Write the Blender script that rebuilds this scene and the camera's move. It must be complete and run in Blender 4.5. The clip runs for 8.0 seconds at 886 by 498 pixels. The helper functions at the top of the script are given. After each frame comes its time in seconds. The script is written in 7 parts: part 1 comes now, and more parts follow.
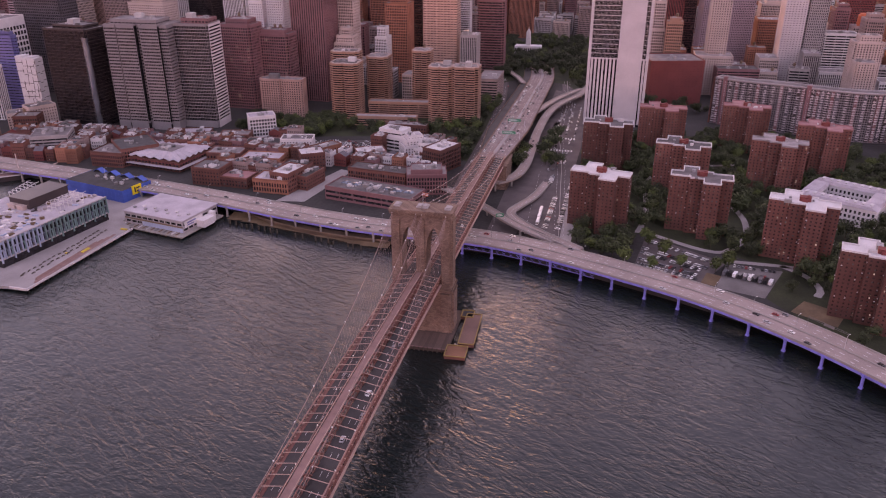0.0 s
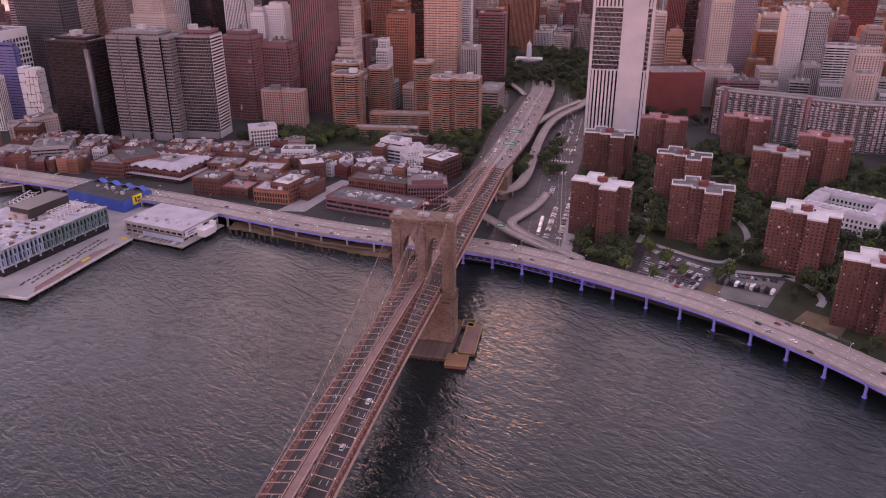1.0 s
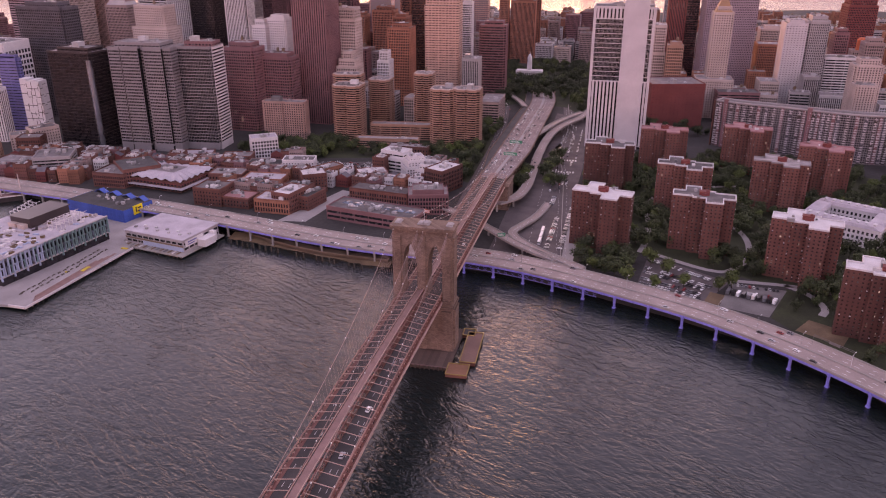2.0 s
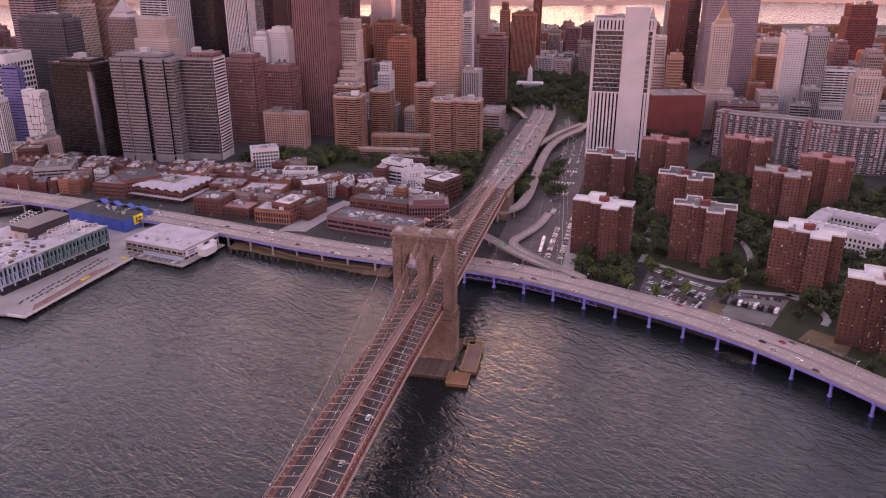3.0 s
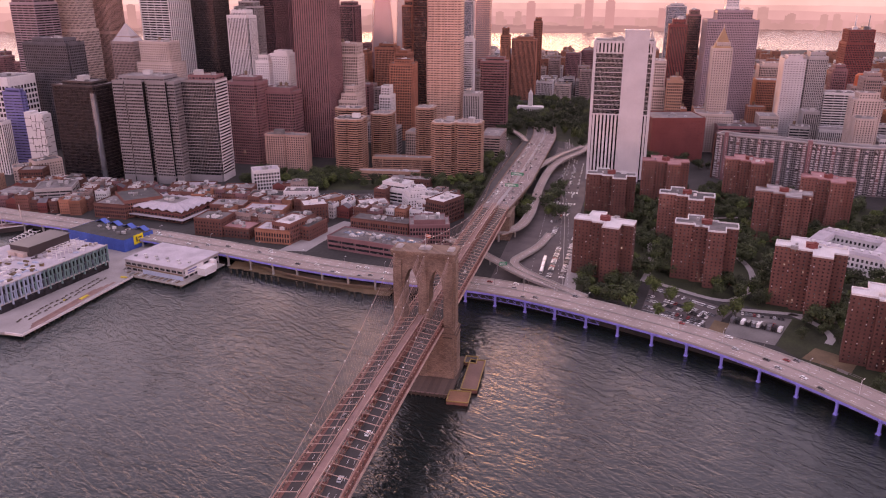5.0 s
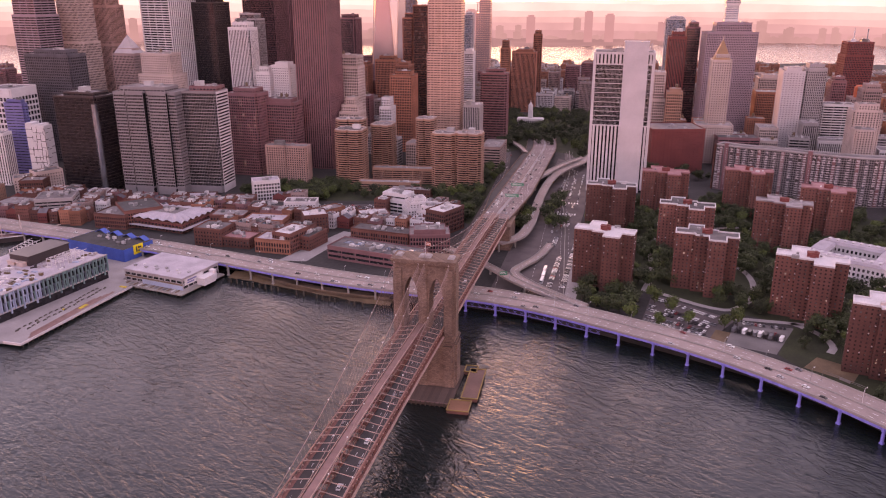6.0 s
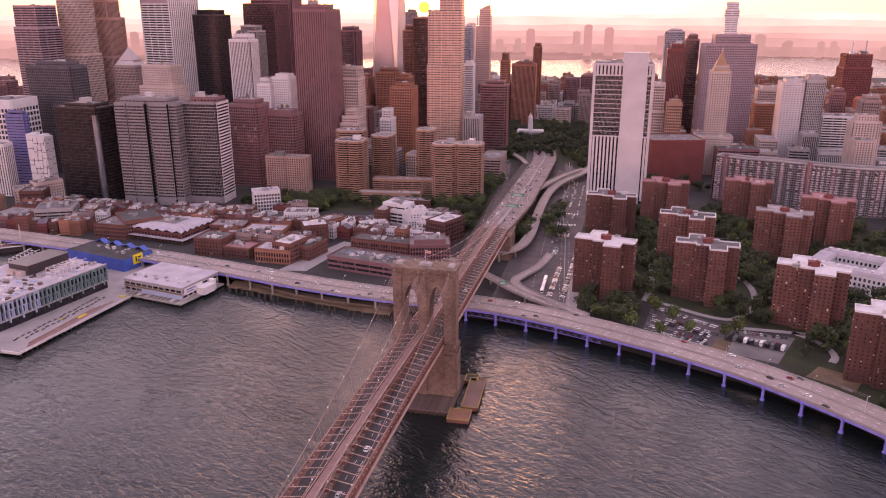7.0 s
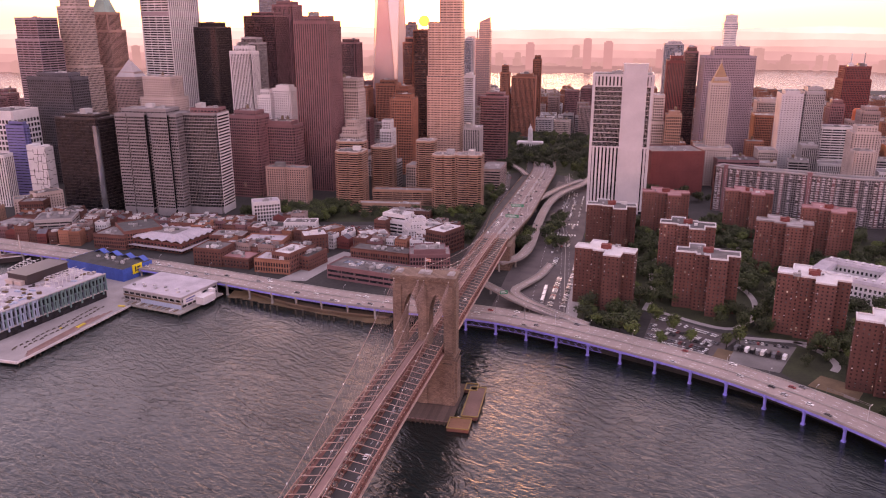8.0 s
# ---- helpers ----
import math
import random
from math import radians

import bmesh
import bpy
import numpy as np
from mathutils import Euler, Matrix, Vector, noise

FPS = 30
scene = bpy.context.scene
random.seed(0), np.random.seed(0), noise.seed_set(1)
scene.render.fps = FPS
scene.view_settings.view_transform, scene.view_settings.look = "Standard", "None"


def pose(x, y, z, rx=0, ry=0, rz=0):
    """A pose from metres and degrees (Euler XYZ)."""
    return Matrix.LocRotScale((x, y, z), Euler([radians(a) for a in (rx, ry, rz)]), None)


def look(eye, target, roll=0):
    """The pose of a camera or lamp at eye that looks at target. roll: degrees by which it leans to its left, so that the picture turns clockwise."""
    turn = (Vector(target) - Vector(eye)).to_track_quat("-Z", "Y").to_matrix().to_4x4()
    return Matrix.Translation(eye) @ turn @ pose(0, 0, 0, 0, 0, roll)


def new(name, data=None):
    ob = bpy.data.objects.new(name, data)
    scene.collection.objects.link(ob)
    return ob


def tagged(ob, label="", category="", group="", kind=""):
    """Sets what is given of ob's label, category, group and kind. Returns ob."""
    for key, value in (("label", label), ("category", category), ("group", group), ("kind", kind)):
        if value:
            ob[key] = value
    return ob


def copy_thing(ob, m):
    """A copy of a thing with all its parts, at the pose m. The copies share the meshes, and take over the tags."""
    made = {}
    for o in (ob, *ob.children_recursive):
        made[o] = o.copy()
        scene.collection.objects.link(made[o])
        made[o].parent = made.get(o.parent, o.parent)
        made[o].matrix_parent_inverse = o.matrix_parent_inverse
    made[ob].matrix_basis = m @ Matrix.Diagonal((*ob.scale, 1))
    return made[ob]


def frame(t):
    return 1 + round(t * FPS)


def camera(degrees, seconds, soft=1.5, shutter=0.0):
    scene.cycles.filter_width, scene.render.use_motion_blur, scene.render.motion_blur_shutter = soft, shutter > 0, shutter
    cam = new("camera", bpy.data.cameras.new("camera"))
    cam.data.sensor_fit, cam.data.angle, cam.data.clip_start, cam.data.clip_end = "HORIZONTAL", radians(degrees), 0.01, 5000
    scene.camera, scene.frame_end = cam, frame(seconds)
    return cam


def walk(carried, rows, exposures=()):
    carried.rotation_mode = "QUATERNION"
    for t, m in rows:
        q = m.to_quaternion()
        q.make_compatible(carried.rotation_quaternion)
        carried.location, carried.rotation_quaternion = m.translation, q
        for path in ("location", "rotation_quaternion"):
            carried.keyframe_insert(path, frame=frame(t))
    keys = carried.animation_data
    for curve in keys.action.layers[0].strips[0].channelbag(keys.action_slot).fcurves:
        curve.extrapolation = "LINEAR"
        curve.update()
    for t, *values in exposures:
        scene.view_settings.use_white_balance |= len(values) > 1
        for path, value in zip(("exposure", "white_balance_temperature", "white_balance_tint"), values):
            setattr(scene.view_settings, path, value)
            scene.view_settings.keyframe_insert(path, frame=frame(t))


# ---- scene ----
# ---- camera ----
cam = camera(60.08, 8.0, soft=1.1)
PATH = [
    (0.0, 108.60, -428.70, 257.04, 12.509, -24.523, 0.069),
    (0.5, 108.63, -428.65, 255.41, 12.546, -24.025, 0.075),
    (1.0, 108.66, -428.60, 253.77, 12.581, -23.528, 0.080),
    (1.5, 108.68, -428.55, 252.13, 12.613, -23.030, 0.084),
    (3.0, 108.75, -428.41, 247.20, 12.694, -21.539, 0.096),
    (3.5, 108.77, -428.36, 245.55, 12.716, -21.042, 0.098),
    (4.0, 108.79, -428.31, 243.90, 12.735, -20.545, 0.101),
    (4.5, 108.81, -428.26, 242.24, 12.752, -20.049, 0.103),
    (6.0, 108.85, -428.12, 237.26, 12.786, -18.560, 0.107),
    (6.5, 108.86, -428.07, 235.60, 12.792, -18.065, 0.108),
    (7.0, 108.87, -428.03, 233.93, 12.796, -17.569, 0.108),
    (7.5, 108.87, -427.98, 232.26, 12.797, -17.073, 0.107),
    (8.0, 108.88, -427.93, 230.59, 12.795, -16.578, 0.106),
]
EXPOSURES = [(0.0, 2.43, 9150, 58), (8.0, 2.68, 9900, 61)]
walk(cam, [(t, pose(x, y, z, 90 + pitch, 0, yaw)) for t, x, y, z, yaw, pitch, roll in PATH], EXPOSURES)

# ---- sky and sun: a low sun beyond the towers ----
SUN_AZ, SUN_EL = radians(-14.1), radians(3.0)
world = bpy.data.worlds.new("sky")
scene.world = world
world.use_nodes = True
wn = world.node_tree.nodes
sky = wn.new("ShaderNodeTexSky")
sky.sky_type, sky.sun_disc = "NISHITA", False
sky.sun_elevation, sky.sun_rotation = SUN_EL, SUN_AZ
sky.air_density, sky.dust_density, sky.ozone_density = 1.0, 1.4, 2.8
sky_links = world.node_tree.links
haze = wn.new("ShaderNodeMix")          # evening haze: a pale warm horizon towards the sun, a rosy belt opposite it, thin and grey overhead
haze.data_type, haze.blend_type = "RGBA", "ADD"
haze.inputs["Factor"].default_value = 1.0
way, height, rise, belt = wn.new("ShaderNodeTexCoord"), wn.new("ShaderNodeSeparateXYZ"), wn.new("ShaderNodeMapRange"), wn.new("ShaderNodeMapRange")
tone, horizon = wn.new("ShaderNodeMix"), wn.new("ShaderNodeMix")
tone.data_type = horizon.data_type = "RGBA"
rise.inputs["From Min"].default_value, rise.inputs["From Max"].default_value = 0.0, 0.42
rise.interpolation_type = belt.interpolation_type = "SMOOTHSTEP"
belt.inputs["From Min"].default_value, belt.inputs["From Max"].default_value = -0.6, 0.6
horizon.inputs["A"].default_value, horizon.inputs["B"].default_value = (1.35, 0.64, 0.8, 1), (0.9, 0.74, 0.88, 1)
tone.inputs["B"].default_value = (0.56, 0.6, 0.7, 1)
for a, b in ((way.outputs["Generated"], height.inputs[0]), (height.outputs["Z"], rise.inputs["Value"]), (height.outputs["Y"], belt.inputs["Value"]), (belt.outputs["Result"], horizon.inputs["Factor"]),
             (horizon.outputs["Result"], tone.inputs["A"]), (rise.outputs["Result"], tone.inputs["Factor"]), (tone.outputs["Result"], haze.inputs["B"])):
    sky_links.new(a, b)
sun_way = Vector((math.sin(SUN_AZ) * math.cos(SUN_EL), math.cos(SUN_AZ) * math.cos(SUN_EL), math.sin(SUN_EL)))
near, power, aureole, lit_sky = wn.new("ShaderNodeVectorMath"), wn.new("ShaderNodeMath"), wn.new("ShaderNodeVectorMath"), wn.new("ShaderNodeVectorMath")   # warm aureole round the low sun
near.operation, power.operation, aureole.operation, lit_sky.operation = "DOT_PRODUCT", "POWER", "SCALE", "ADD"
near.inputs[1].default_value = sun_way
power.inputs[1].default_value = 70.0
power.use_clamp = True
aureole.inputs[0].default_value = (3.0, 1.7, 1.3)
sky_links.new(way.outputs["Generated"], near.inputs[0])
sky_links.new(near.outputs["Value"], power.inputs[0])
sky_links.new(power.outputs[0], aureole.inputs["Scale"])
sky_links.new(sky.outputs["Color"], lit_sky.inputs[0])
sky_links.new(aureole.outputs["Vector"], lit_sky.inputs[1])
sky_links.new(lit_sky.outputs["Vector"], haze.inputs["A"])
sky_links.new(haze.outputs["Result"], wn["Background"].inputs["Color"])
wn["Background"].inputs["Strength"].default_value = 0.15

sun_data = bpy.data.lights.new("sun", "SUN")
sun_data.energy, sun_data.angle, sun_data.color = 0.3, radians(1.5), (1.0, 0.55, 0.3)
sun = new("sun", sun_data)
sun.matrix_world = look(sun_way * 3000, (0, 0, 0))


# ---- materials ----
def material(name, colour, rough=0.8, metal=0.0, vary=0.25, grain=0.15, scale=0.05, fine=1.5, bump=0.2, by_object=0.0, island=0.0, spec=0.5):
    """Noise at two sizes on a base colour, with fine relief."""
    mat = bpy.data.materials.new(name)
    mat.use_nodes = True
    n, l = mat.node_tree.nodes, mat.node_tree.links
    bsdf = n["Principled BSDF"]
    bsdf.inputs["Metallic"].default_value = metal
    bsdf.inputs["Specular IOR Level"].default_value = spec
    co = n.new("ShaderNodeTexCoord")
    big, small = n.new("ShaderNodeTexNoise"), n.new("ShaderNodeTexNoise")
    big.inputs["Scale"].default_value, small.inputs["Scale"].default_value = scale, fine
    big.inputs["Detail"].default_value, small.inputs["Detail"].default_value = 4, 3
    for t in (big, small):
        l.new(co.outputs["Object"], t.inputs["Vector"])
    def spread(socket, amount):
        m = n.new("ShaderNodeMapRange")
        m.inputs["From Min"].default_value, m.inputs["From Max"].default_value = 0.25, 0.75
        m.inputs["To Min"].default_value, m.inputs["To Max"].default_value = 1 - amount, 1 + amount
        l.new(socket, m.inputs["Value"])
        return m.outputs["Result"]
    def times(a, b):
        m = n.new("ShaderNodeMath")
        m.operation = "MULTIPLY"
        l.new(a, m.inputs[0])
        l.new(b, m.inputs[1])
        return m.outputs[0]
    k = times(spread(big.outputs["Fac"], vary), spread(small.outputs["Fac"], grain))
    if by_object:
        info = n.new("ShaderNodeObjectInfo")
        m = n.new("ShaderNodeMapRange")
        m.inputs["To Min"].default_value, m.inputs["To Max"].default_value = 1 - by_object, 1 + by_object
        l.new(info.outputs["Random"], m.inputs["Value"])
        k = times(k, m.outputs["Result"])
    if island:
        geo = n.new("ShaderNodeNewGeometry")
        m = n.new("ShaderNodeMapRange")
        m.inputs["To Min"].default_value, m.inputs["To Max"].default_value = 1 - island, 1 + island
        l.new(geo.outputs["Random Per Island"], m.inputs["Value"])
        k = times(k, m.outputs["Result"])
    mul = n.new("ShaderNodeVectorMath")
    mul.operation = "SCALE"
    mul.inputs[0].default_value = colour
    l.new(k, mul.inputs["Scale"])
    l.new(mul.outputs["Vector"], bsdf.inputs["Base Color"])
    bsdf.inputs["Roughness"].default_value = rough
    if bump:
        b = n.new("ShaderNodeBump")
        b.inputs["Strength"].default_value, b.inputs["Distance"].default_value = bump, 0.1
        l.new(small.outputs["Fac"], b.inputs["Height"])
        l.new(b.outputs["Normal"], bsdf.inputs["Normal"])
    return mat


def window_glass(name, colour, lit=0.02, rough=0.12, cell=(2.4, 2.4, 3.3), blinds=0.08, glow=0.12, lamp=(1.0, 0.78, 0.5)):
    """Dark panes; each cell has its own depth of tone, some have pale blinds, a few have the lamps on behind."""
    mat = bpy.data.materials.new(name)
    mat.use_nodes = True
    n, l = mat.node_tree.nodes, mat.node_tree.links
    bsdf = n["Principled BSDF"]
    co = n.new("ShaderNodeTexCoord")
    div, flo = n.new("ShaderNodeVectorMath"), n.new("ShaderNodeVectorMath")
    div.operation, flo.operation = "DIVIDE", "FLOOR"
    div.inputs[1].default_value = cell
    info = n.new("ShaderNodeObjectInfo")
    noise_a = n.new("ShaderNodeTexWhiteNoise")
    noise_a.noise_dimensions = "4D"
    l.new(co.outputs["Object"], div.inputs[0])
    l.new(div.outputs[0], flo.inputs[0])
    l.new(flo.outputs[0], noise_a.inputs["Vector"])
    l.new(info.outputs["Random"], noise_a.inputs["W"])
    ramp = n.new("ShaderNodeValToRGB")
    e = ramp.color_ramp.elements
    ramp.color_ramp.interpolation = "CONSTANT"
    dark = tuple(c * 0.55 for c in colour)
    e[0].position, e[0].color = 0.0, (*dark, 1)
    e[1].position, e[1].color = 0.45, (*colour, 1)
    pale = ramp.color_ramp.elements.new(1 - blinds)
    pale.color = (0.11, 0.1, 0.098, 1) if blinds else (*colour, 1)
    l.new(noise_a.outputs["Value"], ramp.inputs["Fac"])
    l.new(ramp.outputs["Color"], bsdf.inputs["Base Color"])
    bsdf.inputs["Roughness"].default_value = rough
    if lit:
        sep = n.new("ShaderNodeSeparateColor")
        gt = n.new("ShaderNodeMath")
        gt.operation = "GREATER_THAN"
        gt.inputs[1].default_value = 1 - lit
        mul = n.new("ShaderNodeMath")
        mul.operation = "MULTIPLY"
        mul.inputs[1].default_value = glow
        l.new(noise_a.outputs["Color"], sep.inputs["Color"])
        l.new(sep.outputs["Green"], gt.inputs[0])
        l.new(gt.outputs[0], mul.inputs[0])
        bsdf.inputs["Emission Color"].default_value = (*lamp, 1)
        l.new(mul.outputs[0], bsdf.inputs["Emission Strength"])
    return mat


def water_material():
    """Short wind waves in crossing trains, with calmer and rougher reaches between them."""
    mat = bpy.data.materials.new("river_water")
    mat.use_nodes = True
    n, l = mat.node_tree.nodes, mat.node_tree.links
    bsdf = n["Principled BSDF"]
    bsdf.inputs["Base Color"].default_value = (0.008, 0.015, 0.015, 1)
    bsdf.inputs["Roughness"].default_value = 0.05
    bsdf.inputs["IOR"].default_value = 1.42
    co = n.new("ShaderNodeTexCoord")

    def train(size, stretch, turn, detail, warp):
        rot, mp, tx = n.new("ShaderNodeMapping"), n.new("ShaderNodeMapping"), n.new("ShaderNodeTexNoise")
        rot.inputs["Rotation"].default_value = (0, 0, turn)
        mp.inputs["Scale"].default_value = (size, size * stretch, size)
        tx.inputs["Scale"].default_value, tx.inputs["Detail"].default_value, tx.inputs["Distortion"].default_value = 1.0, detail, warp
        tx.inputs["Roughness"].default_value = 0.55
        l.new(co.outputs["Object"], rot.inputs["Vector"])
        l.new(rot.outputs["Vector"], mp.inputs["Vector"])
        l.new(mp.outputs["Vector"], tx.inputs["Vector"])
        return tx.outputs["Fac"]

    def joined(op, a, b):
        m = n.new("ShaderNodeMath")
        m.operation = op
        for k, q in enumerate((a, b)):
            if isinstance(q, float):
                m.inputs[k].default_value = q
            else:
                l.new(q, m.inputs[k])
        return m.outputs[0]

    # crests: the ridge of a noise stands sharp, its troughs lie broad
    def crest(fac):
        return joined("SUBTRACT", 1.0, joined("ABSOLUTE", joined("MULTIPLY", joined("SUBTRACT", fac, 0.5), 2.6), 0.0))

    total = joined("MULTIPLY", crest(train(0.055, 2.6, 0.62, 3, 0.8)), 1.5)
    total = joined("ADD", total, joined("MULTIPLY", crest(train(0.12, 2.4, 0.3, 3, 0.7)), 0.85))
    total = joined("ADD", total, joined("MULTIPLY", train(0.3, 2.0, 0.75, 4, 0.5), 0.5))
    total = joined("ADD", total, joined("MULTIPLY", train(0.7, 1.6, -0.2, 3, 0.3), 0.12))
    reach = n.new("ShaderNodeMapRange")
    reach.inputs["From Min"].default_value, reach.inputs["From Max"].default_value = 0.32, 0.66
    reach.inputs["To Min"].default_value, reach.inputs["To Max"].default_value = 0.22, 0.5
    l.new(train(0.006, 1.8, 0.9, 3, 0.8), reach.inputs["Value"])
    b = n.new("ShaderNodeBump")
    b.inputs["Distance"].default_value = 1.0
    l.new(reach.outputs["Result"], b.inputs["Strength"])
    l.new(total, b.inputs["Height"])
    l.new(b.outputs["Normal"], bsdf.inputs["Normal"])
    return mat


def masonry(name, colour, course=(1.6, 0.8), mortar=0.06, contrast=0.25):
    """Coursed stone or brick: blocks of uneven tone with darker joints, weather streaks at a larger scale."""
    mat = material(name, colour, rough=0.9, vary=0.3, grain=0.15, scale=0.08, fine=1.2, bump=0.3, spec=0.25)
    n, l = mat.node_tree.nodes, mat.node_tree.links
    bsdf = n["Principled BSDF"]
    co = n.new("ShaderNodeTexCoord")
    sep, comb, add = n.new("ShaderNodeSeparateXYZ"), n.new("ShaderNodeCombineXYZ"), n.new("ShaderNodeMath")
    l.new(co.outputs["Object"], sep.inputs[0])
    l.new(sep.outputs["X"], add.inputs[0])
    l.new(sep.outputs["Y"], add.inputs[1])
    l.new(add.outputs[0], comb.inputs["X"])
    l.new(sep.outputs["Z"], comb.inputs["Y"])
    br = n.new("ShaderNodeTexBrick")
    br.inputs["Scale"].default_value = 1.0
    br.inputs["Brick Width"].default_value, br.inputs["Row Height"].default_value = course
    br.inputs["Mortar Size"].default_value = mortar
    br.inputs["Color1"].default_value = (1 + contrast,) * 3 + (1,)
    br.inputs["Color2"].default_value = (1 - contrast,) * 3 + (1,)
    br.inputs["Mortar"].default_value = (0.5, 0.5, 0.5, 1)
    l.new(comb.outputs[0], br.inputs["Vector"])
    old = bsdf.inputs["Base Color"].links[0].from_socket
    mul = n.new("ShaderNodeVectorMath")
    mul.operation = "MULTIPLY"
    l.new(old, mul.inputs[0])
    l.new(br.outputs["Color"], mul.inputs[1])
    l.new(mul.outputs[0], bsdf.inputs["Base Color"])
    return mat


STONE = masonry("bridge_stone", (0.215, 0.138, 0.108), (1.8, 0.8), 0.05, 0.22)
STEEL = material("red_brown_painted_steel", (0.20, 0.075, 0.06), rough=0.6, vary=0.3, scale=0.1)
STEEL_PALE = material("pale_painted_steel", (0.46, 0.30, 0.25), rough=0.55, vary=0.2, scale=0.2)
PLANKS = material("promenade_planks", (0.26, 0.15, 0.135), rough=0.85, vary=0.25, scale=0.15, fine=3)
ASPHALT = material("asphalt", (0.055, 0.05, 0.05), rough=0.9, vary=0.3, scale=0.05, fine=2)
CONCRETE_ROAD = material("worn_concrete_road", (0.33, 0.255, 0.235), rough=0.9, vary=0.2, scale=0.04, fine=1.5)
ROAD_WORN = material("worn_grey_road", (0.24, 0.185, 0.18), rough=0.9, vary=0.25, scale=0.05, fine=1.5)
STREET = material("worn_street_asphalt", (0.1, 0.08, 0.08), rough=0.9, vary=0.35, scale=0.06, fine=1.6)
CONCRETE = material("concrete", (0.32, 0.29, 0.27), rough=0.9, vary=0.25, scale=0.06)
PALE_PAVING = material("pale_paving", (0.32, 0.29, 0.285), rough=0.9, vary=0.2, scale=0.05)
PAINT_WHITE = material("road_paint", (0.75, 0.74, 0.72), rough=0.7, vary=0.15)
BLUE_STEEL = material("blue_violet_painted_steel", (0.22, 0.21, 0.64), rough=0.5, vary=0.25, scale=0.2)
GROUND = material("city_ground", (0.036, 0.033, 0.032), rough=0.95, vary=0.45, grain=0.25, scale=0.02, fine=0.3)
GRASS = material("grass", (0.025, 0.031, 0.012), rough=0.95, vary=0.5, grain=0.3, scale=0.04, fine=0.8)
EARTH = material("bare_earth", (0.15, 0.095, 0.055), rough=0.95, vary=0.35, scale=0.08)
LEAF = material("leaves", (0.034, 0.05, 0.016), rough=0.7, vary=0.35, scale=0.2, by_object=0.4, island=0.35, bump=0)
BARK = material("bark", (0.08, 0.06, 0.045), rough=0.95)
WATER = water_material()
ROOF_WHITE = material("white_roof_membrane", (0.58, 0.55, 0.555), rough=0.8, vary=0.15, scale=0.08)
ROOF_GREY = material("grey_gravel_roof", (0.2, 0.175, 0.175), rough=0.95, vary=0.4, scale=0.1, by_object=0.6)
ROOF_DARK = material("tar_roof", (0.07, 0.065, 0.065), rough=0.9, vary=0.4, scale=0.1, by_object=0.3)
ROOF_LILAC = material("lilac_sheet_roof", (0.43, 0.385, 0.42), rough=0.7, vary=0.2, scale=0.08)
ROOF_PINK = material("faded_red_roof", (0.36, 0.17, 0.17), rough=0.9, vary=0.25, scale=0.1)
UNIT = material("galvanised_housing", (0.38, 0.36, 0.36), rough=0.6, vary=0.25, by_object=0.7)
TANK = material("weathered_tank_boards", (0.2, 0.13, 0.09), rough=0.9)
ORANGE = material("orange_sheeting", (0.55, 0.12, 0.05), rough=0.7, vary=0.2)
# brown, mauve and steel carry low-sun glare as a lifted base colour
WALLS = {
    "brick": material("red_brown_brick", (0.17, 0.066, 0.052), rough=0.92, vary=0.25, grain=0.22, scale=0.07, fine=1.8, by_object=0.35),
    "brown": material("brown_brick", (0.33, 0.13, 0.085), rough=0.92, vary=0.25, scale=0.07, by_object=0.35),
    "tan": material("tan_brick", (0.36, 0.195, 0.14), rough=0.9, vary=0.2, scale=0.06, by_object=0.1),
    "stone": material("grey_brown_stone", (0.31, 0.215, 0.2), rough=0.9, vary=0.2, scale=0.05, by_object=0.12),
    "cream": material("cream_stone", (0.52, 0.4, 0.36), rough=0.9, vary=0.2, scale=0.05, by_object=0.1),
    "white": material("white_panels", (0.64, 0.6, 0.6), rough=0.7, vary=0.12, scale=0.05, by_object=0.06),
    "grey": material("grey_panels", (0.36, 0.32, 0.32), rough=0.7, vary=0.15, scale=0.05, by_object=0.12),
    "dark": material("dark_bronze_panels", (0.05, 0.035, 0.035), rough=0.4, vary=0.2, scale=0.05, by_object=0.2),
    "mauve": material("mauve_brown_stone", (0.23, 0.105, 0.11), rough=0.7, vary=0.18, scale=0.05, by_object=0.15),
    "red": material("red_brick_panels", (0.2, 0.05, 0.045), rough=0.9, vary=0.15, scale=0.05),
    "violet": material("blue_violet_panels", (0.14, 0.14, 0.32), rough=0.35, vary=0.15, scale=0.05),
    "lilac": material("lilac_grey_panels", (0.3, 0.215, 0.245), rough=0.6, vary=0.15, scale=0.05),
    "rose": material("rosy_tan_brick", (0.4, 0.245, 0.21), rough=0.9, vary=0.2, scale=0.06),
    "slate": material("slate_roofing", (0.1, 0.09, 0.105), rough=0.7, vary=0.3, scale=0.1, by_object=0.3),
    "ice": material("pale_blue_white_frames", (0.33, 0.4, 0.52), rough=0.5, vary=0.12),
    "teal": material("teal_frames", (0.13, 0.24, 0.24), rough=0.5, vary=0.15),
    "blue": material("blue_cladding", (0.03, 0.1, 0.4), rough=0.6, vary=0.2, scale=0.1),
    "pale": material("pale_pinkish_panels", (0.55, 0.49, 0.49), rough=0.75, vary=0.14, scale=0.04),
    "silver": material("silver_grey_panels", (0.235, 0.205, 0.21), rough=0.6, vary=0.12, scale=0.05),
    "steel": material("glare_warmed_steel_panels", (0.52, 0.33, 0.275), rough=0.4, metal=0.35, vary=0.12, scale=0.05),
}
GLASS = window_glass("dark_window_glass", (0.03, 0.03, 0.035), lit=0.0)
